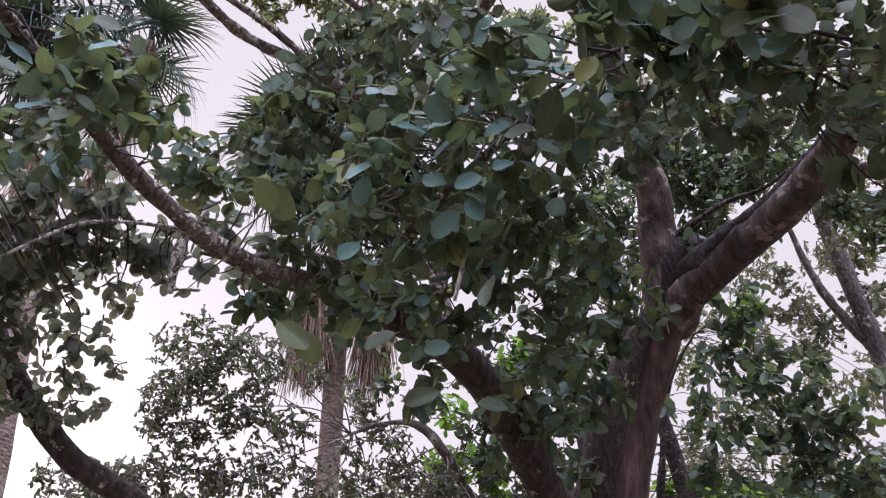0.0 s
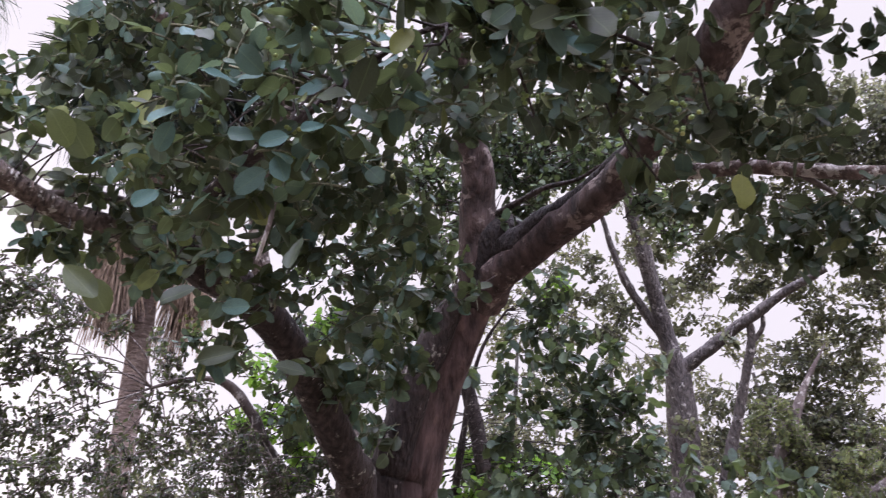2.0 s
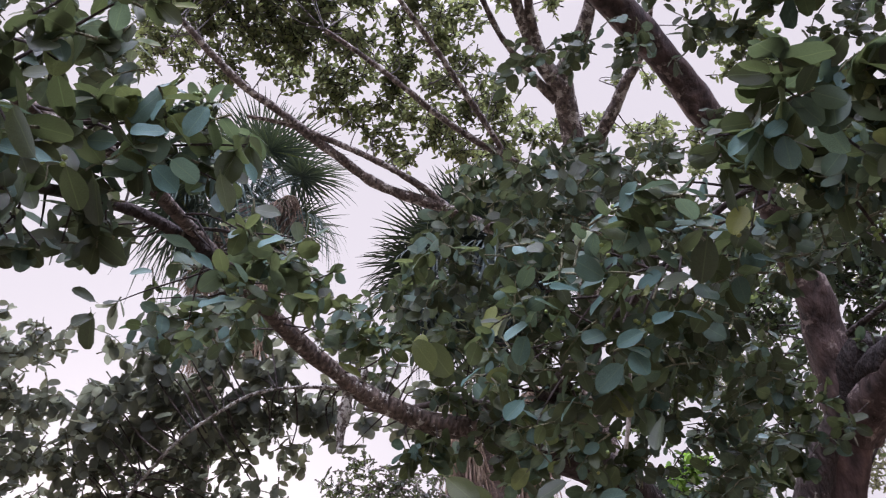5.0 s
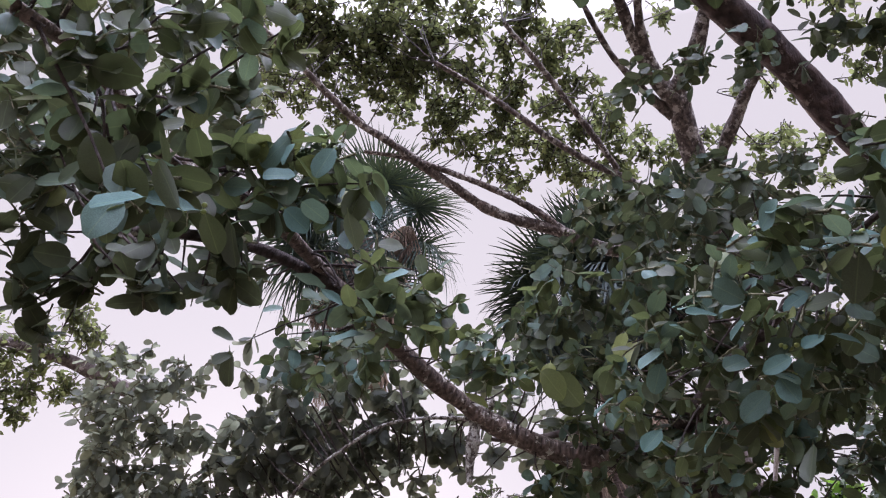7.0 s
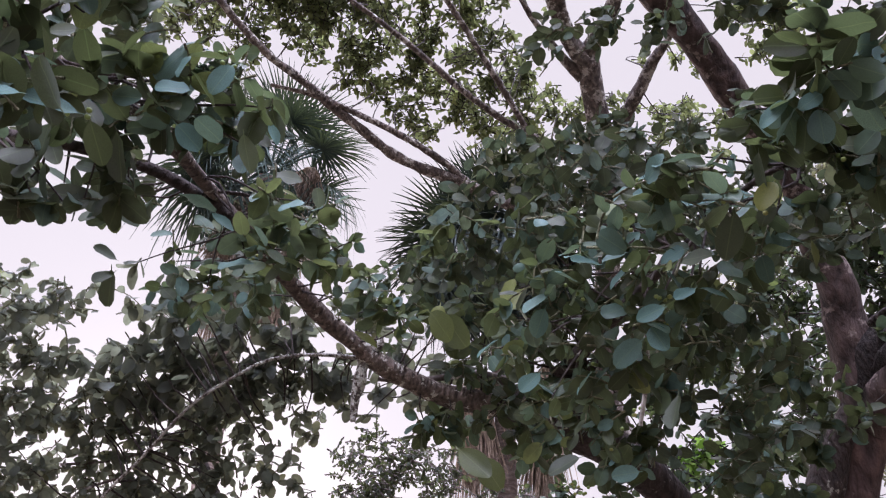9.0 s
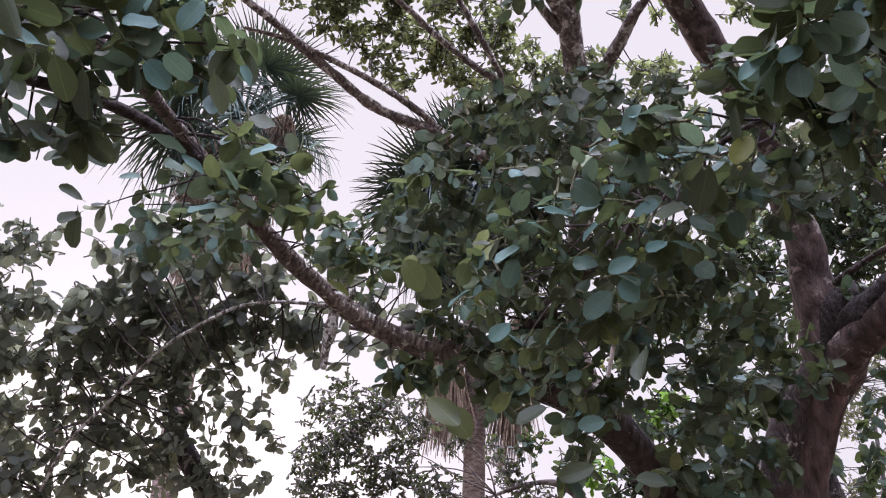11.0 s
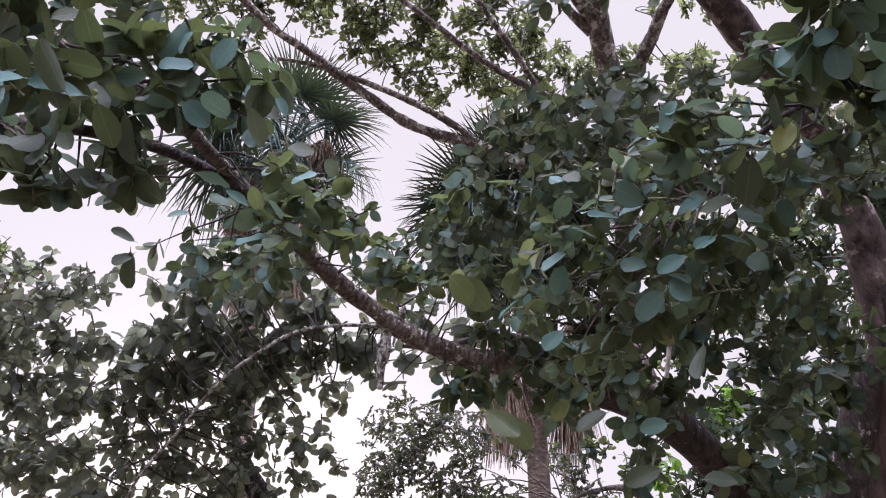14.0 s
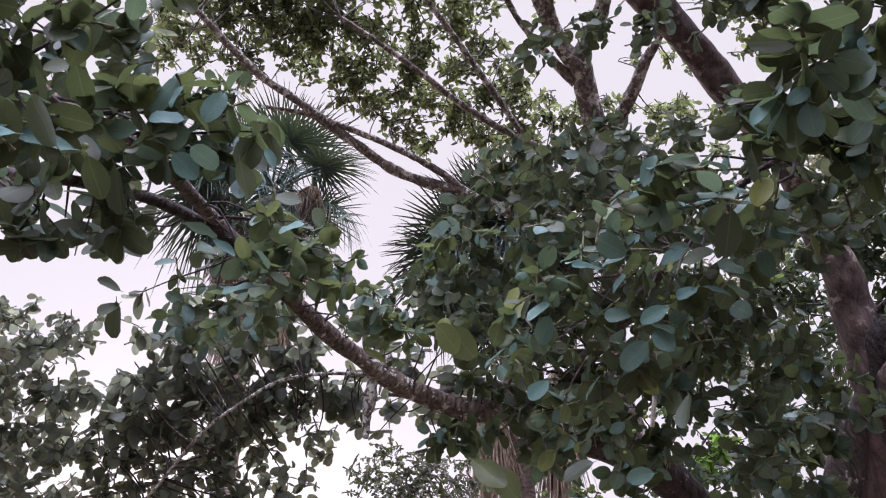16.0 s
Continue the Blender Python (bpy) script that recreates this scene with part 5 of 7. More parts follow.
OVERHEAD_E = [(1.73, -0.39, 3.6, 0.36), (1.73, 0.06, 3.74, 0.36), (1.66, 0.46, 3.86, 0.36), (1.94, 0.78, 4.24, 0.36), (1.77, 1.44, 4.11, 0.36), (1.85, 1.75, 4.04, 0.36), (1.79, 2.34, 4.65, 0.36), (1.72, 2.67, 5.16, 0.36), (1.74, 3.17, 6.0, 0.36), (1.83, 3.54, 6.61, 0.36), (2.13, -2.12, 4.07, 0.36), (2.29, -1.82, 3.7, 0.36), (2.4, -1.45, 3.89, 0.36), (2.4, -1.01, 4.0, 0.36), (2.24, -0.53, 4.34, 0.36), (2.22, -0.15, 3.98, 0.36), (2.1, 0.51, 4.3, 0.36), (2.37, 0.76, 4.14, 0.36), (2.19, 1.34, 3.96, 0.36), (2.19, 1.69, 4.34, 0.36), (2.13, 2.39, 4.72, 0.36), (2.39, 2.61, 5.13, 0.36), (2.32, 3.16, 5.87, 0.36), (2.25, 3.64, 6.39, 0.36)]
OVERHEAD_F = [(2.77, -2.32, 3.98, 0.36), (2.63, -1.84, 4.12, 0.36), (2.77, -1.21, 3.98, 0.36), (2.61, -0.95, 3.65, 0.36), (2.62, -0.42, 4.09, 0.36), (2.62, -0.1, 3.68, 0.36), (2.6, 0.45, 3.8, 0.36), (2.82, 0.92, 3.87, 0.36), (2.68, 1.21, 4.26, 0.36), (2.78, 1.76, 4.45, 0.36), (2.63, 2.17, 4.79, 0.36), (2.61, 2.73, 5.32, 0.36), (2.77, 3.03, 5.82, 0.36), (2.69, 3.56, 6.4, 0.36), (2.68, 3.96, 6.75, 0.36), (3.18, -2.12, 3.83, 0.36), (3.26, -1.68, 3.95, 0.36), (3.04, -1.44, 4.26, 0.36), (3.13, -0.96, 3.95, 0.36), (3.28, -0.52, 3.61, 0.36), (3.28, -0.05, 3.91, 0.36), (3.29, 0.38, 3.67, 0.36), (3.27, 0.82, 3.78, 0.36), (3.28, 1.27, 4.41, 0.36)]
OVERHEAD_G = [(3.1, 1.74, 4.03, 0.36), (3.16, 2.27, 4.96, 0.36), (3.15, 2.64, 5.44, 0.36), (3.28, 3.23, 6.23, 0.36), (3.02, 3.53, 6.45, 0.36), (3.65, -2.37, 4.32, 0.36), (3.57, -1.85, 4.12, 0.36), (3.63, -1.42, 3.7, 0.36), (3.62, -1.04, 4.3, 0.36), (3.55, -0.55, 3.86, 0.36), (3.48, -0.06, 4.03, 0.36), (3.57, 0.4, 3.83, 0.36), (3.6, 0.98, 3.95, 0.36), (3.68, 1.34, 3.82, 0.36), (3.5, 1.9, 4.3, 0.36), (3.56, 2.25, 4.72, 0.36), (3.56, 2.66, 5.67, 0.36), (3.45, 3.16, 6.24, 0.36), (3.6, 3.59, 6.68, 0.36), (4.01, -2.37, 4.2, 0.36), (4.04, -1.73, 4.24, 0.36), (4.2, -1.3, 4.3, 0.36), (4.06, -1.03, 4.31, 0.36), (3.93, -0.57, 4.26, 0.36)]
OVERHEAD_H = [(3.98, 0.05, 3.62, 0.36), (3.96, 0.51, 3.63, 0.36), (4.05, 1.03, 3.78, 0.36), (4.11, 1.42, 4.24, 0.36), (4.13, 1.86, 3.91, 0.36), (3.96, 2.26, 4.82, 0.36), (3.97, 2.73, 4.31, 0.36), (4.15, 3.13, 6.26, 0.36), (4.1, 3.49, 6.55, 0.36), (4.37, -2.12, 4.18, 0.36), (4.53, -1.83, 4.37, 0.36), (4.48, -1.44, 3.68, 0.36), (4.46, -0.87, 3.89, 0.36), (4.63, -0.41, 3.97, 0.36), (4.55, 0.03, 4.09, 0.36), (4.5, 0.46, 3.99, 0.36), (4.6, 0.81, 4.23, 0.36), (4.44, 1.45, 3.82, 0.36), (4.5, 1.78, 4.44, 0.36), (4.41, 2.18, 4.12, 0.36), (4.52, 2.72, 4.2, 0.36), (4.4, 3.06, 5.09, 0.36), (4.49, 3.62, 6.85, 0.36), (4.9, -2.38, 4.04, 0.36)]
OVERHEAD_I = [(4.91, -1.79, 3.88, 0.36), (4.8, -1.49, 3.73, 0.36), (4.83, -0.79, 4.06, 0.36), (4.87, -0.39, 4.11, 0.36), (4.82, 0.08, 3.78, 0.36), (5.1, 0.34, 3.83, 0.36), (4.87, 1.01, 4.26, 0.36), (4.97, 1.24, 4.03, 0.36), (5.01, 1.67, 4.57, 0.36), (5.05, 2.38, 4.64, 0.36), (4.99, 2.84, 4.46, 0.36), (4.89, 3.04, 4.46, 0.36), (5.04, 3.48, 5.06, 0.36), (5.4, -2.18, 4.25, 0.36), (5.36, -1.84, 4.09, 0.36), (5.32, -1.24, 3.6, 0.36), (5.44, -0.9, 3.76, 0.36), (5.42, -0.46, 4.37, 0.36), (5.52, 0.03, 4.3, 0.36), (5.52, 0.35, 4.26, 0.36), (5.5, 1.05, 4.22, 0.36), (5.37, 1.26, 4.21, 0.36), (5.31, 1.88, 4.37, 0.36), (5.5, 2.21, 4.26, 0.36)]
OVERHEAD_J = [(5.52, 2.75, 4.51, 0.36), (5.42, 3.13, 4.86, 0.36), (5.41, 3.54, 5.27, 0.36), (5.52, 4.13, 4.92, 0.36), (5.99, -2.37, 4.06, 0.36), (5.98, -1.75, 4.06, 0.36), (5.96, -1.49, 4.23, 0.36), (5.89, -0.87, 3.85, 0.36), (5.89, -0.56, 4.02, 0.36), (5.78, 0.13, 4.24, 0.36), (5.84, 0.53, 3.91, 0.36), (5.86, 0.8, 4.29, 0.36), (5.93, 1.43, 3.82, 0.36), (5.95, 1.65, 4.28, 0.36), (5.85, 2.12, 4.33, 0.36), (5.97, 2.74, 4.46, 0.36), (5.94, 3.11, 5.05, 0.36), (5.82, 3.47, 5.24, 0.36), (5.72, 3.98, 5.26, 0.36), (6.44, -2.4, 3.76, 0.36), (6.22, -1.71, 3.76, 0.36), (6.2, -1.27, 3.74, 0.36), (6.44, -0.91, 4.32, 0.36), (6.4, -0.54, 4.23, 0.36)]
OVERHEAD_K = [(6.27, -0.08, 3.64, 0.36), (6.36, 0.47, 3.84, 0.36), (6.4, 0.81, 3.96, 0.36), (6.18, 1.31, 4.41, 0.36), (6.3, 1.7, 4.03, 0.36), (6.34, 2.18, 4.72, 0.36), (6.17, 2.81, 4.73, 0.36), (6.4, 3.11, 4.39, 0.36), (6.2, 3.64, 4.54, 0.36), (6.18, 4.13, 5.4, 0.36), (6.41, 4.6, 5.3, 0.36), (6.41, 5.01, 5.45, 0.36)]
# More unseen clumps, added to darken the right of the crown.
OVERHEAD_L = [(0.75, 0.1, 3.9, 0.3), (0.7, 0.5, 4.0, 0.3), (0.8, 0.9, 4.1, 0.3), (0.5, 1.05, 4.2, 0.3), (0.75, -0.4, 3.9, 0.3), (0.8, -0.9, 4.0, 0.3), (0.35, 0.6, 4.1, 0.26), (1.1, 1.0, 4.3, 0.3), (1.25, 1.4, 4.5, 0.3), (1.0, 0.6, 4.3, 0.3), (1.3, 0.2, 4.4, 0.3), (1.1, -0.3, 4.3, 0.3), (1.5, 0.9, 4.5, 0.3), (1.6, 1.6, 4.6, 0.3)]
OVERHEAD = OVERHEAD_L + OVERHEAD_A + OVERHEAD_B + OVERHEAD_C + OVERHEAD_D + OVERHEAD_E + OVERHEAD_F + OVERHEAD_G + OVERHEAD_H + OVERHEAD_I + OVERHEAD_J + OVERHEAD_K
SPECKLE_A = [(-1.26, 11.16, 3.62, 0.41), (-0.83, 11.18, 3.79, 0.41), (-0.27, 10.66, 3.56, 0.39), (0.21, 9.82, 3.48, 0.36), (0.99, 11.08, 3.87, 0.41), (1.43, 10.26, 3.78, 0.38), (1.63, 9.82, 3.52, 0.36), (2.29, 10.78, 3.94, 0.4), (2.7, 10.08, 3.76, 0.38), (-1.11, 11.2, 3.23, 0.41), (-0.66, 11.11, 3.22, 0.4), (-0.2, 11.08, 3.33, 0.4), (0.35, 11.08, 3.15, 0.4), (0.79, 9.99, 3.17, 0.36), (1.44, 10.28, 3.21, 0.38), (1.83, 10.99, 3.41, 0.4), (2.26, 10.55, 3.27, 0.39), (2.77, 10.09, 3.24, 0.38), (-1.13, 11.19, 2.64, 0.4), (-0.55, 11.24, 2.82, 0.41), (-0.16, 10.84, 2.82, 0.39), (0.5, 10.09, 2.66, 0.36), (1.01, 10.38, 2.83, 0.38), (1.58, 10.94, 2.74, 0.4)]
SPECKLE_B = [(1.72, 10.39, 2.67, 0.38), (2.32, 11.07, 2.79, 0.41), (2.82, 10.9, 2.89, 0.41), (2.98, 10.45, 4.08, 0.4), (3.54, 10.44, 3.9, 0.4), (3.77, 9.33, 3.76, 0.37), (4.31, 9.54, 3.88, 0.38), (4.51, 8.98, 3.84, 0.37), (4.89, 8.64, 3.78, 0.36), (5.69, 9.13, 3.9, 0.39), (5.64, 8.55, 3.86, 0.37), (6.55, 8.95, 3.97, 0.41), (6.12, 8.0, 3.58, 0.37), (2.78, 9.66, 3.47, 0.36), (3.41, 10.06, 3.51, 0.39), (3.67, 9.64, 3.47, 0.37), (4.32, 9.5, 3.55, 0.38), (4.6, 9.14, 3.36, 0.37), (4.92, 8.75, 3.43, 0.36), (5.59, 9.59, 3.53, 0.4), (5.98, 9.24, 3.53, 0.4), (6.17, 8.87, 3.55, 0.39), (6.04, 8.07, 3.27, 0.36), (2.94, 10.18, 2.9, 0.38)]
SPECKLE_C = [(3.41, 10.4, 3.01, 0.39), (3.65, 9.8, 3.06, 0.38), (4.35, 9.97, 3.11, 0.39), (4.5, 9.43, 2.87, 0.38), (4.73, 8.92, 3.03, 0.36), (5.28, 9.12, 2.88, 0.38), (6.11, 9.56, 2.95, 0.41), (5.99, 8.49, 3.0, 0.37), (6.26, 8.33, 2.99, 0.38), (2.5, 8.81, 8.59, 0.37), (2.79, 8.48, 8.25, 0.35), (3.97, 8.99, 8.91, 0.39), (4.37, 8.83, 8.9, 0.39), (4.76, 8.43, 8.59, 0.38), (5.08, 7.47, 7.87, 0.35), (6.03, 8.2, 8.49, 0.39), (5.94, 7.18, 8.07, 0.36), (7.03, 7.46, 8.48, 0.39), (7.17, 7.17, 8.07, 0.38), (7.48, 6.79, 7.93, 0.38), (7.85, 6.5, 7.79, 0.38), (2.64, 8.87, 7.88, 0.35), (3.19, 9.21, 8.06, 0.37), (3.88, 8.92, 8.16, 0.37)]
SPECKLE_D = [(4.26, 8.69, 8.09, 0.37), (5.0, 8.86, 8.26, 0.39), (5.31, 8.0, 7.5, 0.36), (5.5, 7.68, 7.34, 0.35), (6.55, 8.24, 8.27, 0.4), (6.36, 7.07, 7.29, 0.35), (7.44, 7.4, 7.48, 0.38), (7.41, 6.67, 7.17, 0.36), (7.41, 6.33, 7.04, 0.35), (2.46, 9.02, 7.35, 0.35), (3.57, 9.95, 7.74, 0.39), (3.81, 9.39, 7.62, 0.37), (4.49, 9.05, 7.59, 0.37), (4.86, 8.74, 7.25, 0.36), (5.57, 9.13, 7.77, 0.39), (5.55, 8.0, 7.01, 0.35), (6.0, 7.68, 6.9, 0.35), (6.71, 7.67, 7.03, 0.37), (7.09, 7.26, 6.74, 0.36), (7.77, 7.27, 6.89, 0.38), (8.23, 7.1, 6.94, 0.38), (3.16, 10.87, 5.51, 0.38), (3.84, 11.07, 5.57, 0.39), (4.08, 10.47, 5.36, 0.38)]
SPECKLE_E = [(4.74, 10.33, 5.49, 0.38), (4.96, 9.9, 5.26, 0.37), (3.36, 11.58, 4.94, 0.4), (3.53, 10.71, 4.7, 0.37), (4.33, 10.98, 5.13, 0.39), (4.44, 10.04, 4.78, 0.36), (4.9, 9.8, 4.75, 0.36), (3.23, 11.35, 4.47, 0.39), (3.72, 10.62, 4.14, 0.37), (4.35, 10.97, 4.31, 0.38), (4.79, 10.8, 4.48, 0.39), (5.3, 10.42, 4.37, 0.38), (5.98, 10.26, 5.12, 0.43), (6.51, 9.5, 5.15, 0.41), (6.81, 9.15, 5.06, 0.41), (6.51, 8.27, 4.73, 0.38), (7.45, 8.71, 4.74, 0.41), (7.44, 7.85, 4.45, 0.38), (8.31, 8.09, 4.61, 0.41), (5.7, 9.71, 4.59, 0.4), (6.35, 9.76, 4.61, 0.41), (6.38, 8.8, 4.36, 0.39), (7.2, 9.21, 4.38, 0.41), (7.7, 9.02, 4.3, 0.42)]
SPECKLE_F = [(7.92, 8.63, 4.27, 0.41), (7.91, 7.98, 4.27, 0.4), (5.7, 9.65, 3.87, 0.39), (6.33, 9.76, 4.14, 0.41), (6.96, 9.9, 3.98, 0.42), (6.61, 8.82, 3.68, 0.39), (7.2, 8.47, 3.64, 0.39), (8.13, 9.04, 4.06, 0.43), (8.44, 8.61, 3.73, 0.42), (0.36, 8.59, 7.03, 0.34), (0.89, 8.18, 6.97, 0.33), (1.17, 8.27, 6.91, 0.33), (1.62, 7.55, 6.7, 0.31), (0.26, 8.4, 6.34, 0.32), (0.85, 8.01, 6.37, 0.31), (1.23, 8.6, 6.71, 0.33), (1.75, 8.41, 6.59, 0.33), (0.29, 8.9, 6.05, 0.33), (0.88, 8.45, 5.98, 0.32), (1.34, 9.13, 6.15, 0.34), (1.67, 7.97, 5.73, 0.3)]
SPECKLE = SPECKLE_A + SPECKLE_B + SPECKLE_C + SPECKLE_D + SPECKLE_E + SPECKLE_F
SPECKLE_THIN_A = [(2.79, 9.94, 6.64, 0.38), (3.49, 10.2, 6.99, 0.4), (4.01, 9.84, 6.82, 0.39), (4.62, 9.34, 6.7, 0.38), (5.29, 9.52, 6.89, 0.4), (5.14, 8.43, 6.43, 0.36), (6.18, 8.89, 6.53, 0.39), (6.9, 8.83, 6.56, 0.41), (6.96, 8.15, 6.53, 0.39), (6.9, 7.42, 6.02, 0.37), (7.47, 7.31, 5.99, 0.37), (7.69, 7.0, 5.87, 0.37), (3.26, 10.87, 6.5, 0.41), (3.42, 9.82, 6.12, 0.37), (3.81, 9.69, 5.94, 0.37), (4.54, 9.91, 6.11, 0.39), (5.38, 9.84, 6.18, 0.4), (5.72, 9.43, 6.3, 0.4), (5.99, 8.57, 5.97, 0.37), (6.88, 8.95, 6.31, 0.4), (7.14, 8.37, 6.05, 0.39), (7.37, 7.9, 5.89, 0.38), (8.1, 7.92, 5.85, 0.4), (8.28, 7.72, 5.6, 0.4)]
SPECKLE_THIN_B = [(2.96, 10.28, 5.81, 0.38), (3.27, 9.97, 5.56, 0.37), (3.86, 9.7, 5.57, 0.37), (4.39, 9.49, 5.47, 0.37), (5.41, 10.05, 5.6, 0.4), (5.97, 9.53, 5.79, 0.4), (6.13, 9.26, 5.39, 0.39), (6.37, 8.42, 5.18, 0.37), (7.28, 9.06, 5.48, 0.41), (6.96, 7.69, 5.2, 0.36), (7.76, 7.78, 5.1, 0.38), (7.65, 7.14, 4.82, 0.36)]
SPECKLE_THIN = SPECKLE_THIN_A + SPECKLE_THIN_B
PALM_B_TRUNK = [(-1.51, 9.79, 2.99), (-1.49, 9.66, 3.71), (-1.48, 9.46, 4.46), (-1.49, 9.29, 5.25), (-1.51, 9.1, 5.91), (-1.57, 8.87, 6.75), (-1.59, 8.65, 7.46)]
PALM_B_CROWN = (-1.55, 8.5, 7.68)
PALM_A_TRUNK = [(-4.89, 8.76, 3.18), (-4.87, 8.56, 4.08), (-4.89, 8.39, 5.2), (-4.88, 8.12, 6.48), (-4.75, 7.84, 7.59), (-4.51, 7.52, 8.44)]
PALM_A_CROWN = (-4.43, 7.47, 8.56)
TEAL_LEAVES_A = [(-0.76, 0.75, 2.41, -0.8, 0.7, 2.37), (-0.75, 0.84, 2.46, -0.81, 0.79, 2.45), (-0.81, 0.79, 2.47, -0.82, 0.74, 2.48), (-0.77, 0.79, 2.51, -0.8, 0.76, 2.5), (-0.71, 1.0, 2.67, -0.76, 0.97, 2.66), (-0.7, 0.96, 2.71, -0.72, 0.96, 2.67), (-0.64, 1.0, 2.72, -0.67, 1.0, 2.66), (-0.71, 1.04, 2.64, -0.68, 1.09, 2.63), (-0.76, 1.06, 2.65, -0.73, 1.11, 2.63), (-0.67, 1.21, 2.79, -0.66, 1.24, 2.75), (-0.83, 1.35, 2.68, -0.88, 1.28, 2.69), (-0.88, 1.41, 2.73, -0.84, 1.45, 2.7), (-0.86, 1.64, 2.79, -0.9, 1.6, 2.77), (-0.89, 1.65, 2.76, -0.94, 1.58, 2.72), (-0.73, 1.54, 2.85, -0.78, 1.51, 2.82), (-0.84, 1.53, 2.78, -0.82, 1.58, 2.76)]
TEAL_LEAVES_B = [(0.15, 1.2, 2.59, 0.07, 1.18, 2.57), (0.19, 1.19, 2.59, 0.15, 1.22, 2.58), (0.22, 1.04, 2.53, 0.18, 1.04, 2.53), (0.26, 1.0, 2.49, 0.23, 1.05, 2.47), (0.25, 1.0, 2.5, 0.21, 1.03, 2.49), (0.29, 0.99, 2.5, 0.26, 0.99, 2.48), (0.1, 1.28, 2.57, 0.04, 1.25, 2.57), (0.03, 1.3, 2.62, 0.0, 1.32, 2.61), (0.18, 1.28, 2.56, 0.12, 1.3, 2.57), (0.18, 1.28, 2.56, 0.24, 1.27, 2.56), (0.18, 1.32, 2.58, 0.16, 1.33, 2.56), (0.09, 1.32, 2.59, 0.06, 1.34, 2.56), (-0.01, 1.41, 2.63, 0.02, 1.43, 2.61), (0.13, 1.45, 2.58, 0.08, 1.47, 2.57), (0.02, 1.45, 2.58, -0.03, 1.46, 2.58), (-0.03, 1.5, 2.59, -0.09, 1.47, 2.58)]
TEAL_LEAVES_C = [(-0.08, 1.56, 2.59, -0.13, 1.55, 2.61), (0.02, 1.51, 2.58, -0.02, 1.54, 2.56), (0.08, 1.43, 2.44, 0.03, 1.43, 2.42), (0.06, 1.53, 2.46, 0.08, 1.51, 2.4), (0.14, 1.45, 2.49, 0.1, 1.44, 2.46), (0.15, 1.45, 2.49, 0.2, 1.45, 2.47), (-0.15, 1.65, 2.62, -0.21, 1.64, 2.58), (-0.16, 1.66, 2.59, -0.19, 1.7, 2.54), (-0.06, 1.65, 2.43, -0.1, 1.67, 2.39), (0.04, 1.62, 2.48, -0.02, 1.65, 2.44), (-0.19, 1.81, 2.51, -0.23, 1.79, 2.45), (-0.29, 1.84, 2.62, -0.35, 1.84, 2.58), (0.02, 2.17, 2.41, -0.05, 2.17, 2.4), (0.08, 1.29, 2.63, 0.05, 1.3, 2.64), (0.2, 1.33, 2.58, 0.14, 1.33, 2.59), (0.2, 1.33, 2.58, 0.25, 1.3, 2.56)]
TEAL_LEAVES_D = [(0.17, 1.27, 2.64, 0.21, 1.28, 2.61), (0.07, 1.38, 2.67, 0.11, 1.42, 2.65), (0.26, 1.18, 2.59, 0.27, 1.14, 2.58), (0.61, 1.28, 2.63, 0.54, 1.27, 2.62)]
DARK_LEAVES_A = [(-0.75, 0.81, 2.44, -0.75, 0.73, 2.46), (-1.12, 1.45, 2.62, -1.13, 1.5, 2.55), (-1.12, 1.46, 2.62, -1.14, 1.43, 2.57), (-1.11, 1.44, 2.64, -1.15, 1.4, 2.65), (-0.91, 1.02, 2.64, -0.91, 1.09, 2.59), (-0.93, 1.11, 2.7, -0.93, 1.18, 2.63), (0.13, 2.09, 2.58, 0.11, 2.08, 2.48), (-0.14, 2.33, 2.51, -0.23, 2.33, 2.47), (0.24, 1.19, 2.58, 0.24, 1.23, 2.53), (0.21, 1.33, 2.57, 0.19, 1.38, 2.5), (0.1, 2.42, 2.34, 0.19, 2.43, 2.34), (-0.01, 2.41, 2.37, -0.11, 2.42, 2.33), (0.36, 1.21, 2.66, 0.38, 1.24, 2.62), (0.52, 1.18, 2.64, 0.53, 1.22, 2.6)]
OLIVE_LEAVES_A = [(0.03, 1.72, 2.51, 0.03, 1.74, 2.43), (-0.49, 2.36, 2.55, -0.39, 2.36, 2.46), (-0.68, 1.15, 2.7, -0.67, 1.19, 2.63), (-0.52, 2.01, 2.81, -0.46, 2.08, 2.76), (-0.5, 2.1, 2.85, -0.44, 2.13, 2.76), (-0.43, 2.39, 2.53, -0.37, 2.42, 2.45), (1.15, 1.69, 2.58, 1.17, 1.75, 2.48), (1.1, 1.71, 2.6, 1.07, 1.77, 2.54), (0.87, 1.67, 2.68, 0.86, 1.72, 2.63), (0.89, 1.66, 2.67, 0.92, 1.68, 2.59)]
YELLOW_LEAVES_A = [(-0.26, 1.85, 2.8, -0.3, 1.87, 2.73), (0.26, 1.22, 2.54, 0.23, 1.22, 2.49), (-0.26, 2.02, 2.88, -0.3, 2.01, 2.8), (-0.51, 2.07, 2.87, -0.52, 2.07, 2.79), (-0.87, 2.35, 2.96, -0.8, 2.39, 2.91), (0.34, 1.52, 2.76, 0.31, 1.55, 2.72), (1.13, 1.65, 2.66, 1.12, 1.65, 2.57)]
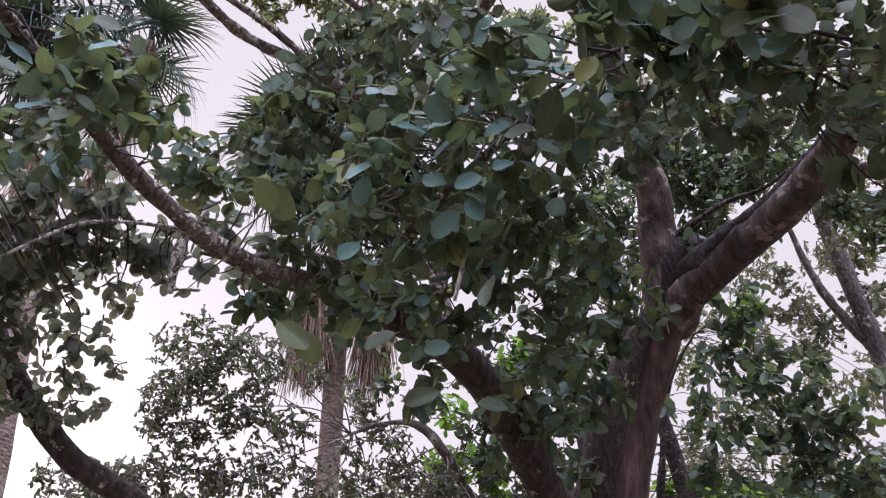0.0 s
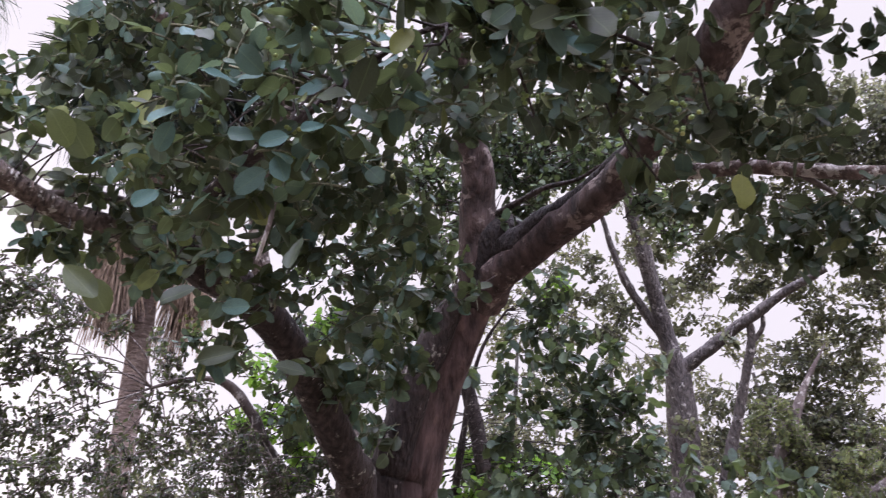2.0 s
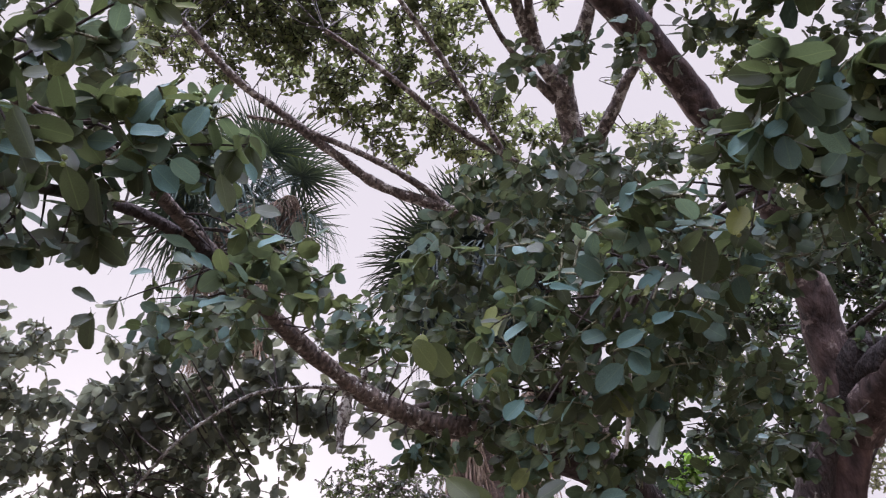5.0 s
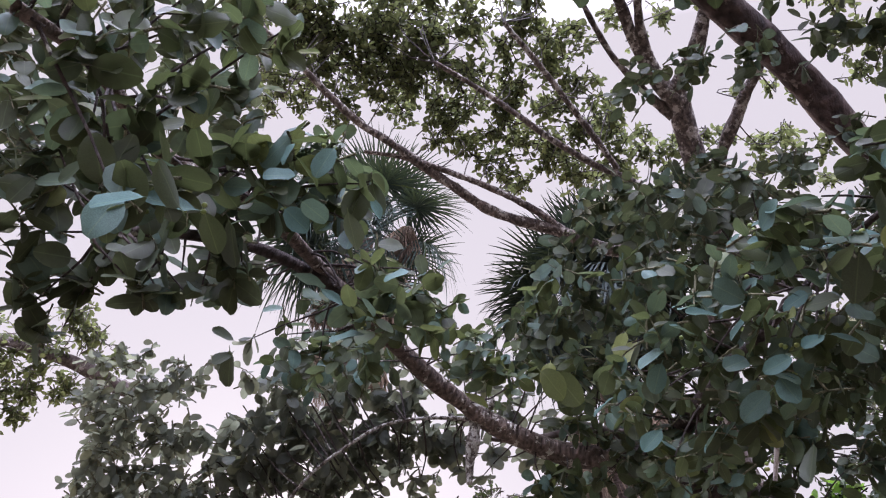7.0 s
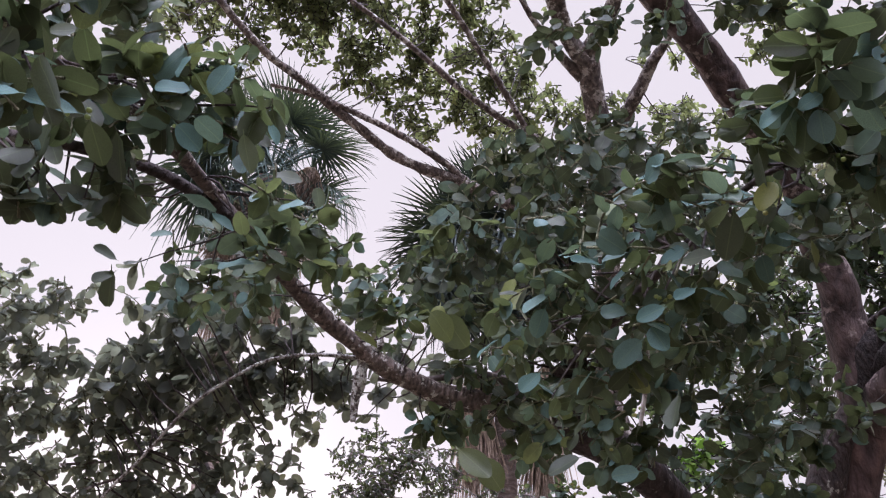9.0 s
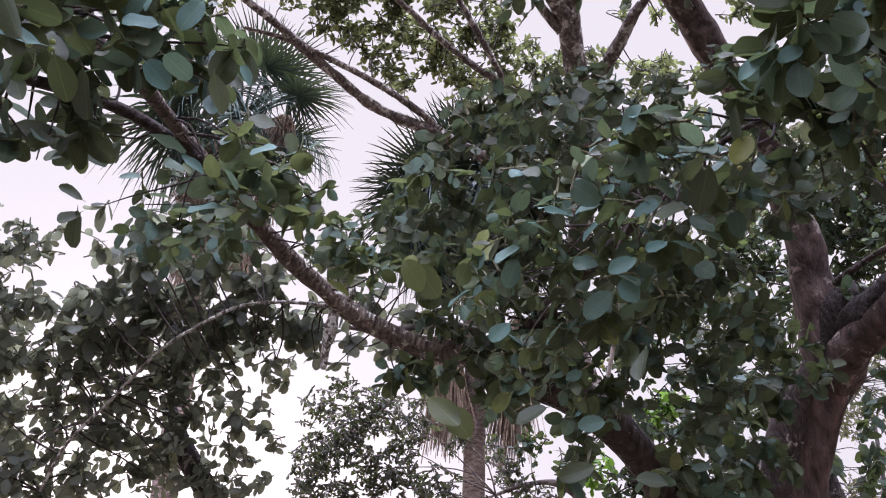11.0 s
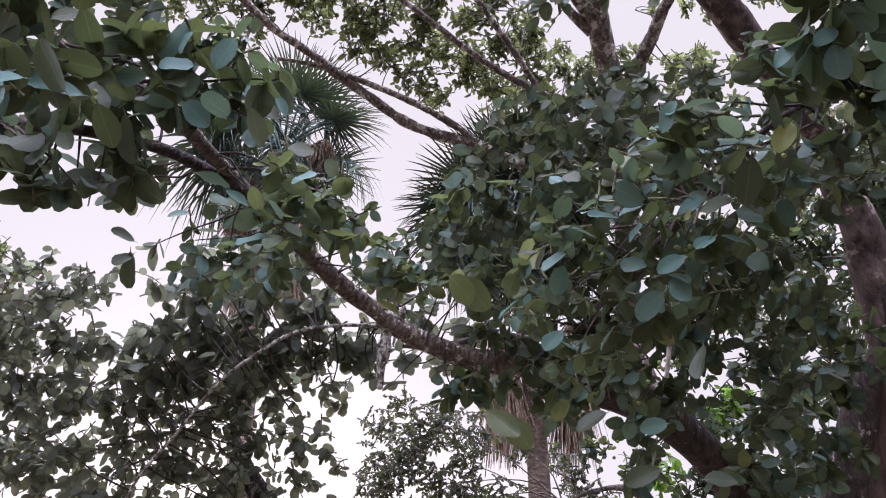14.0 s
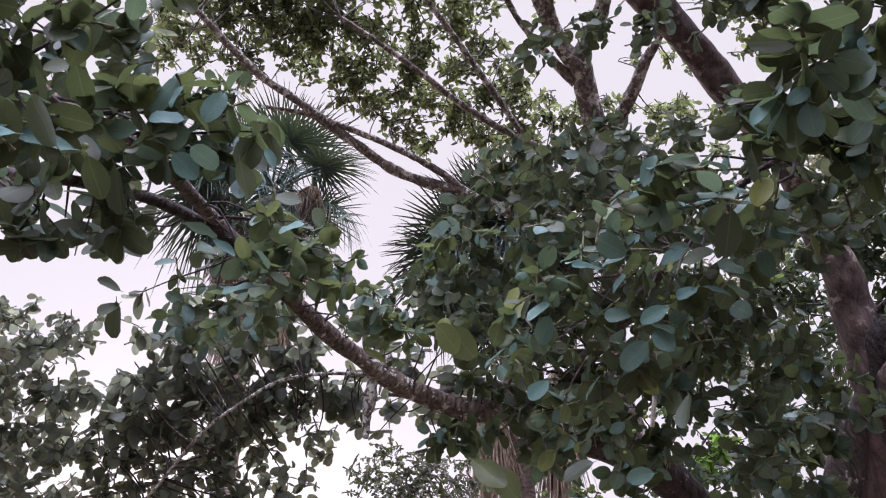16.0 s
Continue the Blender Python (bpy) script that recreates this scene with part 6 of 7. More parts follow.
FRUIT_CLUSTERS_A = [(0.671, 1.327, 2.736), (0.655, 1.326, 2.745), (0.712, 1.356, 2.685), (0.64, 1.369, 2.707), (0.822, 1.386, 2.581), (0.839, 1.369, 2.591), (0.834, 1.398, 2.557), (0.748, 1.357, 2.664), (0.609, 1.403, 2.683), (0.495, 1.339, 2.793), (0.553, 1.338, 2.774), (0.705, 1.352, 2.694), (0.531, 1.462, 2.646), (-0.96, 1.76, 2.83), (-0.81, 1.0, 2.77), (-0.7, 1.05, 2.8), (0.19, 1.36, 2.63), (0.05, 1.34, 2.67), (0.11, 1.36, 2.64), (0.15, 1.54, 2.57)]
FRUIT_CLUSTERS_B = [(-0.09, 1.67, 2.65), (-0.09, 1.74, 2.63), (0.08, 1.52, 2.51), (0.1, 1.58, 2.5), (-0.06, 1.75, 2.51), (0.01, 1.99, 2.48), (-0.05, 2.2, 2.5), (-0.83, 0.82, 2.5), (-0.8, 0.86, 2.5), (-0.13, 2.43, 2.45), (0.46, 1.36, 2.72), (0.58, 1.35, 2.68), (0.64, 1.33, 2.67), (0.68, 1.28, 2.62), (0.64, 1.24, 2.68), (0.69, 1.38, 2.66), (0.65, 1.68, 2.83), (0.84, 1.54, 2.71), (-0.99, 1.81, 2.88), (-0.17, 2.54, 2.49)]
FRUIT_CLUSTERS = FRUIT_CLUSTERS_A + FRUIT_CLUSTERS_B
# ---- end of plan ----


# ---- mesh tools ----
def quad_mesh(name, verts, quads, uvs=None):
    me = bpy.data.meshes.new(name)
    me.vertices.add(len(verts))
    me.vertices.foreach_set("co", np.asarray(verts, np.float32).ravel())
    me.loops.add(len(quads) * 4)
    me.loops.foreach_set("vertex_index", np.asarray(quads, np.int32).ravel())
    me.polygons.add(len(quads))
    me.polygons.foreach_set("loop_start", np.arange(0, len(quads) * 4, 4, dtype=np.int32))
    me.polygons.foreach_set("use_smooth", np.ones(len(quads), bool))
    if uvs is not None:
        me.uv_layers.new(name="UVMap").data.foreach_set("uv", np.asarray(uvs, np.float32)[np.asarray(quads).ravel()].ravel())
    me.update(calc_edges=True)
    return me


def part(name, me, mat, parent=None, label="", kind=""):
    if not me.materials:
        me.materials.append(mat)
    ob = new(name, me)
    ob.parent = parent
    return tagged(ob, label, kind=kind)


def thing(name, label, category, at=(0, 0, 0), group=""):
    ob = new(name)
    ob.location = at
    ob.empty_display_size = 0.2
    return tagged(ob, label, category, group)


def glide(rows, steps):
    """A smooth line through rows of numbers (Catmull-Rom)."""
    p = np.asarray(rows, float)
    p = np.vstack([2 * p[0] - p[1], p, 2 * p[-1] - p[-2]])
    u = np.linspace(0, 1, steps, endpoint=False)[:, None]
    made = []
    for a, b, c, d in zip(p, p[1:], p[2:], p[3:]):
        made.append(0.5 * (2 * b + (c - a) * u + (2 * a - 5 * b + 4 * c - d) * u**2 + (3 * b - a - 3 * c + d) * u**3))
    return np.vstack(made + [p[-2][None]])


def tube(points, radii, sides, rough=0.0, seed=0, flute=0.0):
    """Rings of a bent, tapering, uneven round bar: verts and quads."""
    p = np.asarray(points, float)
    r = np.asarray(radii, float)
    n = len(p)
    t = np.gradient(p, axis=0)
    t /= np.linalg.norm(t, axis=1)[:, None] + 1e-9
    ref = np.array([0.31, -0.83, 0.46])
    u = np.cross(t, ref)
    u /= np.linalg.norm(u, axis=1)[:, None] + 1e-9
    v = np.cross(t, u)
    a = np.arange(sides) * 2 * math.pi / sides
    ring = np.cos(a)[None, :, None] * u[:, None, :] + np.sin(a)[None, :, None] * v[:, None, :]
    rr = np.repeat(r[:, None], sides, 1)
    if rough:
        for i in range(n):
            for j in range(sides):
                q = Vector(p[i] + ring[i, j] * r[i]) * (0.45 / max(r[0], 0.02))
                rr[i, j] *= 1 + rough * (noise.noise(q + Vector((seed, 0, 0))) + 0.5 * noise.noise(q * 2.7))
    if flute:
        twist = a[None, :] + np.linspace(0, 1.2, n)[:, None]
        rr *= 1 + flute * (np.sin(3 * twist + seed) + 0.6 * np.sin(5 * twist + 2))
    verts = (p[:, None, :] + ring * rr[:, :, None]).reshape(-1, 3)
    i, j = np.meshgrid(np.arange(n - 1), np.arange(sides), indexing="ij")
    k = (j + 1) % sides
    quads = np.stack([i * sides + j, i * sides + k, (i + 1) * sides + k, (i + 1) * sides + j], -1).reshape(-1, 4)
    return verts, quads


def joined(pieces):
    verts, quads, base = [], [], 0
    for v, q in pieces:
        verts.append(v)
        quads.append(np.asarray(q) + base)
        base += len(v)
    return np.vstack(verts), np.vstack(quads)


def limb_line(rows, steps=6):
    line = glide(rows, steps)
    return line[:, :3], np.maximum(line[:, 3], 0.002)


def to_ground(rows, at=None, flare=1.5):
    """Leads a stem down to the ground from its lowest given place."""
    x, y, z, r = rows[0]
    ax, ay = at or (x, y)
    return [(ax, ay, -0.1, r * flare), ((ax * 2 + x) / 3, (ay * 2 + y) / 3, z * 0.28, r * 1.12)] + list(rows)


def limb(name, rows, mat, parent, label="", sides=14, steps=6, rough=0.12, closed=False, flute=0.0):
    p, r = limb_line(rows, steps)
    if closed:  # a broken end
        p = np.vstack([p, p[-1] + (p[-1] - p[-2]) * 0.15])
        r = np.append(r, 0.002)
    v, q = tube(p, r, sides, rough, len(rows), flute)
    return part(name, quad_mesh(name, v, q), mat, parent, label)


# ---- leaves ----
def leaf_shape(rows, wide, fold, bend, twist=0.0, stalk=0.14, cols=2, skew=0.95, blunt=0.48, wave=0.0):
    """A blade one long along y, its face up z, cupped along the midrib, wavy at the rim, with a short stalk."""
    s = 0.5 - 0.5 * np.cos(np.linspace(0, math.pi, rows + 1))
    w = 0.5 * wide * np.sin(math.pi * np.clip(s, 0.012, 0.985) ** skew) ** blunt
    s2 = np.concatenate([[-stalk], s])
    w2 = np.concatenate([[0.012], w])
    w2[1] = 0.02
    z = -bend * np.clip(s2, 0, 1) ** 2 + 0.12 * bend * np.sin(s2 * 9)
    verts, uvs = [], []
    for a, b, c in zip(s2, w2, z):
        for k in np.linspace(-1, 1, cols + 1):
            rim = wave * wide * k * k * math.sin(8.0 * a + (1.3 if k > 0 else 3.4))
            verts.append((k * b, a, c + abs(k) ** 1.5 * b * fold + k * b * twist * a + (rim if a > 0.05 else 0.0)))
            uvs.append((0.5 + 0.5 * k * b / (0.5 * wide), max(a, 0)))
    quads = []
    n = cols + 1
    for i in range(len(s2) - 1):
        for k in range(cols):
            quads.append((i * n + k, i * n + k + 1, (i + 1) * n + k + 1, (i + 1) * n + k))
    return np.array(verts), np.array(quads), np.array(uvs)


def unit(a):
    return a / (np.linalg.norm(a, axis=-1, keepdims=True) + 1e-9)


def sprays(clumps, size, dens, rng, face=(0.0, -0.6, 0.55), loose=0.75, per=5, droop=0.25):
    """Leafy twigs filling each clump. Returns leaf places, turns, sizes, and the twigs' lines."""
    at, turn, length, twigs = [], [], [], []
    for x, y, z, r in clumps:
        c = np.array((x, y, z))
        n = max(2, int(round(dens * 11 * (r / size) ** 2)))
        k = max(1, int(math.ceil(n / per)))
        for _ in range(k):
            u = unit(rng.normal(size=3) * (1, 1, 0.7) + (0, -0.35, -droop))
            long = max(min(r * 1.3, size * per * 0.42), size * 0.6)
            start = c + unit(rng.normal(size=3)) * r * 0.75 * rng.random() ** 0.5 - u * long * 0.6
            sag = np.array((0, 0, -0.12 * long))
            line = np.array([start, start + u * long * 0.5 - sag * 0.4, start + u * long + sag])
            twigs.append(line)
            side = unit(np.cross(u, rng.normal(size=3)))
            for j in range(per):
                f = 0.15 + 0.85 * (j + rng.random() * 0.6) / per
                p = line[0] * (1 - f) ** 2 + 2 * line[1] * f * (1 - f) + line[2] * f * f
                side = -side
                if j % 2 == 0:
                    side = unit(np.cross(u, np.cross(side, u)) + 0.5 * rng.normal(size=3))
                axis = unit(0.5 * u + 0.8 * side + (0, 0, -droop) + 0.25 * rng.normal(size=3))
                up = np.array(face) + loose * rng.normal(size=3)
                right = unit(np.cross(axis, up))
                at.append(p)
                turn.append(np.stack([right, axis, np.cross(right, axis)], -1))
                length.append(size * (0.62 + 0.5 * rng.random()))
    return np.array(at), np.array(turn), np.array(length), twigs


def leaf_cloud(name, at, turn, length, shapes, mat, parent, label, rng):
    pick = rng.integers(len(shapes), size=len(at))
    verts, quads, uvs, base = [], [], [], 0
    for i, (v, q, uv) in enumerate(shapes):
        chosen = pick == i
        m = int(chosen.sum())
        if not m:
            continue
        w = np.einsum("nij,kj->nki", turn[chosen] * length[chosen][:, None, None], v) + at[chosen][:, None, :]
        verts.append(w.reshape(-1, 3))
        quads.append((q[None] + (np.arange(m) * len(v))[:, None, None]).reshape(-1, 4) + base)
        uvs.append(np.tile(uv, (m, 1)))
        base += m * len(v)
    return part(name, quad_mesh(name, np.vstack(verts), np.vstack(quads), np.vstack(uvs)), mat, parent, label, "stuff")


def twig_cloud(name, lines, thick, mat, parent, sides=4):
    pieces = [tube(glide(a, 2), np.linspace(thick, thick * 0.45, 2 * len(a) - 1), sides) for a in lines]
    v, q = joined(pieces)
    return part(name, quad_mesh(name, v, q), mat, parent, "thin grey-green twigs of the crown", "stuff")


def branchlets(clumps, lines, thick, rng, reach=3.0):
    """A thin bent branch from the nearest place on the limbs to the middle of each clump."""
    stems = np.vstack([glide(a, 8)[:, :3] for a in lines])
    made = []
    for x, y, z, r in clumps:
        c = np.array((x, y, z))
        d = np.linalg.norm(stems - c, axis=1)
        i = int(np.argmin(d))
        if d[i] < reach:
            a = stems[i]
            bow = rng.normal(size=3) * 0.08 * d[i]
            made.append(np.array([a, a * 0.66 + c * 0.34 + bow + (0, 0, 0.05 * d[i]), a * 0.3 + c * 0.7 + bow * 0.6 + (0, 0, 0.05 * d[i]), c]))
    return made


near_shapes = [leaf_shape(7, w, f, b, t, cols=4, skew=k, blunt=e, wave=v) for w, f, b, t, k, e, v in (
    (0.66, 0.22, 0.14, 0.1, 1.05, 0.50, 0.03), (0.74, 0.12, 0.22, -0.25, 0.95, 0.46, 0.05), (0.58, 0.34, -0.08, 0.3, 1.12, 0.55, 0.04), (0.80, 0.16, 0.10, 0.05, 1.0, 0.45, 0.06))]
mid_shapes = [leaf_shape(6, w, f, b, t, skew=k) for w, f, b, t, k in ((0.66, 0.2, 0.14, 0.1, 1.05), (0.76, 0.1, 0.2, -0.2, 0.95), (0.58, 0.3, 0.0, 0.3, 1.1))]
far_shapes = [leaf_shape(3, w, f, b) for w, f, b in ((0.62, 0.2, 0.15), (0.7, 0.1, 0.05))]

# ---- ground ----
bm = bmesh.new()
bmesh.ops.create_grid(bm, x_segments=60, y_segments=60, size=400)
for v in bm.verts:
    away = math.hypot(v.co.x, v.co.y)
    v.co.z = 0.5 * noise.noise(v.co * 0.02) * min(1.0, max(0.0, (away - 15) / 60))
ground_mesh = bpy.data.meshes.new("ground")
bm.to_mesh(ground_mesh)
bm.free()
tagged(part("ground", ground_mesh, soil), "brown leaf litter and thin grass under the trees", "ground", kind="structure")

# ---- the fig tree ----
rng = np.random.default_rng(7)
FOOT = (FIG_TRUNK[0][0] - 0.03, FIG_TRUNK[0][1])
fig_tree = thing("fig_tree", "old fig tree with leathery blue-green leaves and small green fruit", "tree", (FOOT[0], FOOT[1], 0))
fig_inverse = Matrix.Translation((-FOOT[0], -FOOT[1], 0))


def in_fig(ob):
    ob.matrix_parent_inverse = fig_inverse
    return ob


in_fig(limb("trunk", to_ground(FIG_TRUNK, FOOT), bark_fig, fig_tree, "reddish brown furrowed trunk", 36, 14, 0.2, flute=0.10))
in_fig(limb("stem", FIG_LEFT_STEM, bark_limb, fig_tree, "rising reddish brown stem", 24, 10, 0.2, flute=0.05))
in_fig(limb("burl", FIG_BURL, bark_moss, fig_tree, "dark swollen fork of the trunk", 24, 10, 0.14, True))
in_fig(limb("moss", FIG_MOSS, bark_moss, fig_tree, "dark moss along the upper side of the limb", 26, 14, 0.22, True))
in_fig(limb("stem", to_ground(FIG_SECOND_STEM, (FOOT[0] - 0.1, FOOT[1] + 0.12), 1.2), bark_dark, fig_tree, "dark stem fused to the trunk", 16, 8, 0.16))
right_limb = in_fig(limb("limb", FIG_RIGHT_LIMB, bark_limb, fig_tree, "thick slanting limb with pale patches", 26, 12, 0.22, flute=0.04))
in_fig(limb("limb", to_ground(FIG_DARK_STEM, (FOOT[0] - 0.12, FOOT[1] - 0.1), 1.2), bark_dark, fig_tree, "dark arching stem", 16, 8, 0.13))
left_branch = in_fig(limb("limb", FIG_LEFT_BRANCH, bark_branch, fig_tree, "bent brown branch with grey lichen spots", 14, 8, 0.12))
crown_limb = in_fig(limb("limb", FIG_CROWN_LIMB, bark_dark, fig_tree, "bending leafy limb", 10, 8, 0.1))
for name, rows in (("branch", FIG_GREY_BRANCH), ("branch", FIG_SIDE_BRANCH), ("branch", FIG_HANGING_BRANCH), ("branch", FIG_FLAT_BRANCH), ("branch", FIG_LOW_LIMB)):
    in_fig(limb(name, rows, bark_lichen if rows is FIG_HANGING_BRANCH else bark_pale if rows is FIG_GREY_BRANCH else bark_dark, fig_tree, "", 10, 6, 0.1))
for rows in (FIG_GREY_TWIG, FIG_UPPER_TWIG, FIG_OUTER_TWIG, FIG_FRUIT_TWIG, FIG_TWIG_UPPER, FIG_TWIG_MIDDLE, FIG_TWIG_LOWER, FIG_SHADE_TWIG, FIG_SHADE_TWIG_LOW, FIG_HANGING_TWIG):
    in_fig(limb("twig", rows, twig_wood if rows in (FIG_FRUIT_TWIG, FIG_TWIG_UPPER, FIG_TWIG_MIDDLE, FIG_TWIG_LOWER) else bark_grey, fig_tree, "", 7, 5, 0.1))
for rows in (FIG_STUB, FIG_STUB_TIP):
    in_fig(limb("stub", rows, bark_lichen, fig_tree, "broken stub crusted with pale lichen", 14, 8, 0.4, True))

fig_lines = [FIG_DARK_STEM, FIG_LEFT_BRANCH, FIG_CROWN_LIMB, FIG_RIGHT_LIMB, FIG_LEFT_STEM, FIG_GREY_BRANCH, FIG_HANGING_BRANCH, FIG_FLAT_BRANCH, FIG_OUTER_TWIG, FIG_FRUIT_TWIG]
near_groups = [  # clumps, leaf length, fullness, bearing limb, leaves built singly
    (FIG_CENTRE, 0.060, 0.68, crown_limb, 230), (FIG_NEAR_RIGHT, 0.066, 1.0, crown_limb, 70), (FIG_RIGHT, 0.056, 0.75, right_limb, 150),
    (FIG_NEAR_LEFT, 0.073, 0.75, left_branch, 200), (FIG_BRANCH_A, 0.074, 0.9, left_branch, 100), (FIG_BRANCH_B + FIG_BRANCH_C, 0.066, 0.85, "fresh", 0),
    # Inner groups take the leaf toned for shade, left ones that for backlight.
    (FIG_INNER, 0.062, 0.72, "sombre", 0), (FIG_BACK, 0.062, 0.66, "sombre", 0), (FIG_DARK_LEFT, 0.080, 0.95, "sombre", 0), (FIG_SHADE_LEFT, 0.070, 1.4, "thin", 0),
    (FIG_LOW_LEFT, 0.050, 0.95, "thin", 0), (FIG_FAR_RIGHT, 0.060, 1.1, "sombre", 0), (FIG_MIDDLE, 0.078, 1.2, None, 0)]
# Out of sight; these leaves only hold back sky light.
at, turn, length, over_twigs = sprays(OVERHEAD, 0.12, 1.0, rng, (0, 0, 1.0), 0.5)
in_fig(leaf_cloud("foliage", at, turn, length, far_shapes, leaf_fig, fig_tree, "unseen leaf canopy added overhead to shade the crown", rng))
near_meshes = [quad_mesh("leaf", *s) for s in near_shapes]
for me in near_meshes:
    me.materials.append(leaf_fig_single)
rest, backlit_rest, shaded_rest, fresh_rest, all_twigs, fruit_spots = [], [], [], [], [], []
for clumps, size, dens, holder, count in near_groups:
    at, turn, length, twigs = sprays(clumps, size, dens, rng, loose=0.85)
    all_twigs += twigs
    order = np.argsort(np.hypot(at[:, 0], at[:, 1] - 0.9))
    if count:
        for i in order[:count]:
            ob = new("leaf", near_meshes[int(rng.integers(4))])
            ob.parent = holder
            m = Matrix([list(row) for row in turn[i] * length[i]]).to_4x4()
            m.translation = at[i]
            ob.matrix_basis = m
    order = order[count:]
    (backlit_rest if holder == "thin" else fresh_rest if holder == "fresh" else shaded_rest if holder == "sombre" or holder is right_limb else rest).append((at[order], turn[order], length[order]))
    if clumps in (FIG_CENTRE, FIG_RIGHT, FIG_NEAR_LEFT, FIG_NEAR_RIGHT):
        fruit_spots += [a[int(rng.integers(1, 3))] for a in sorted(twigs, key=lambda a: math.hypot(a[1][0], a[1][1] - 0.6))[:len(twigs) // 3:2]]
in_fig(leaf_cloud("foliage", *[np.concatenate(a) for a in zip(*rest)], mid_shapes, leaf_fig, fig_tree, "dense dark blue-green leaves", rng))
in_fig(leaf_cloud("foliage", *[np.concatenate(a) for a in zip(*backlit_rest)], mid_shapes, leaf_backlit, fig_tree, "olive brown leaves against the light", rng))
in_fig(leaf_cloud("foliage", *[np.concatenate(a) for a in zip(*fresh_rest)], mid_shapes, leaf_fresh, fig_tree, "yellow-green leaves along the branch", rng))
in_fig(leaf_cloud("foliage", *[np.concatenate(a) for a in zip(*shaded_rest)], mid_shapes, leaf_dusk, fig_tree, "dark olive leaves deep in the crown", rng))
in_fig(twig_cloud("twig", all_twigs, 0.0031, twig_wood, fig_tree))
fig_clumps = [c for g in near_groups for c in g[0]]
in_fig(twig_cloud("bough", branchlets(fig_clumps, fig_lines, 0.006, rng, 0.4), 0.004, bark_dark, fig_tree, 5))

bm = bmesh.new()
bmesh.ops.create_icosphere(bm, subdivisions=2, radius=0.0052)
for v in bm.verts:
    v.co.z *= 0.92
fruit_mesh = bpy.data.meshes.new("fruit")
bm.to_mesh(fruit_mesh)
bm.free()
fruit_mesh.materials.append(fruit_skin)
fruit_mesh.polygons.foreach_set("use_smooth", [True] * len(fruit_mesh.polygons))
spots = [(np.array(p), 5) for p in FRUIT_CLUSTERS] + [(p, 2) for p in fruit_spots[::3]]
made = 0
for spot, most in spots:
    for _ in range(int(rng.integers(max(1, most - 2), most + 2))):
        if made < 290:
            ob = new("fruit", fruit_mesh)
            ob.parent, ob.matrix_parent_inverse = fig_tree, fig_inverse
            ob.location = Vector(spot + rng.normal(size=3) * 0.012)
            made += 1

# large single leaves that stand out; teal ones toned lit, dark ones shaded
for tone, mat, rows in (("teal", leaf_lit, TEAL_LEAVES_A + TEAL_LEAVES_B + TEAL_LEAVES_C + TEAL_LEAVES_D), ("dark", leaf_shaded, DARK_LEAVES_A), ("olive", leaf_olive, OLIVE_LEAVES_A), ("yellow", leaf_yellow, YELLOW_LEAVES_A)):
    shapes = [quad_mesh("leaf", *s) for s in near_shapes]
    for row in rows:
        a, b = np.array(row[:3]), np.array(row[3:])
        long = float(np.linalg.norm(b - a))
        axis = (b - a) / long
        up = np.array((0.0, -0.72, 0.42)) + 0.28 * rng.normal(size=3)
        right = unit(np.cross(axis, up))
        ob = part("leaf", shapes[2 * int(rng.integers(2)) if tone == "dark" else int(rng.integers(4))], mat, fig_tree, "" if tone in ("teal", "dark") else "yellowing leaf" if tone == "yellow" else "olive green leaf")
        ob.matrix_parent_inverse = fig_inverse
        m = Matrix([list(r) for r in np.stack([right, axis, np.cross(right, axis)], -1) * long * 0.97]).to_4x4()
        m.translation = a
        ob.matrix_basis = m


# ---- background trees ----
def backdrop_tree(name, label, stems, clumps, size, dens, leaf, bark, seed, face=(0, -0.2, 0.8), shapes=None, thick=0.008, reach=6.0, twig_bark=None):
    r = np.random.default_rng(seed)
    first = to_ground(stems[0])
    tree = thing(name, label, "tree", (first[0][0], first[0][1], 0))
    inverse = Matrix.Translation((-first[0][0], -first[0][1], 0))
    limbs = [first] + list(stems[1:])
    for i, rows in enumerate(limbs):
        limb("limb" if i else "trunk", rows, bark, tree, "", 14, 9, 0.26).matrix_parent_inverse = inverse
    at, turn, length, twigs = sprays(clumps, size, dens, r, face, 0.8, 7)
    leaf_cloud("foliage", at, turn, length, shapes or far_shapes, leaf, tree, "", r).matrix_parent_inverse = inverse
    lines = twigs + branchlets(clumps, limbs, thick, r, reach)
    twig_cloud("twig", lines, thick, twig_bark or bark, tree, 3).matrix_parent_inverse = inverse
    return tree


backdrop_tree("tall_tree", "tall pale-barked tree with small leaves and forking limbs", [TALL_TRUNK, TALL_LEFT_FORK, TALL_LEFT_TWIG, TALL_MIDDLE_FORK, TALL_RIGHT_FORK, TALL_LONG_LIMB, TALL_SECOND_LIMB, TALL_THIN_LIMB, TALL_STEEP_LIMB], TALL_TREE, 0.062, 0.95, leaf_tall, bark_tall, 11, thick=0.006, reach=1.3, twig_bark=bark_dark)
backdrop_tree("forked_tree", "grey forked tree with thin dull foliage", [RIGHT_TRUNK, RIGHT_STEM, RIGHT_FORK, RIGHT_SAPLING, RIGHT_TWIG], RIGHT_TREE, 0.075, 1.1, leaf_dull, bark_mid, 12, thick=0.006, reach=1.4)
backdrop_tree("dense_tree", "dense green tree behind the trunks, leaves toned dark for shade", [[(2.2, 7.4, 1.2, 0.1), (2.0, 7.2, 3.0, 0.08), (1.6, 7.0, 4.5, 0.04)]], BACK_TREE, 0.075, 0.95, leaf_far, bark_dark, 17, reach=1.5)
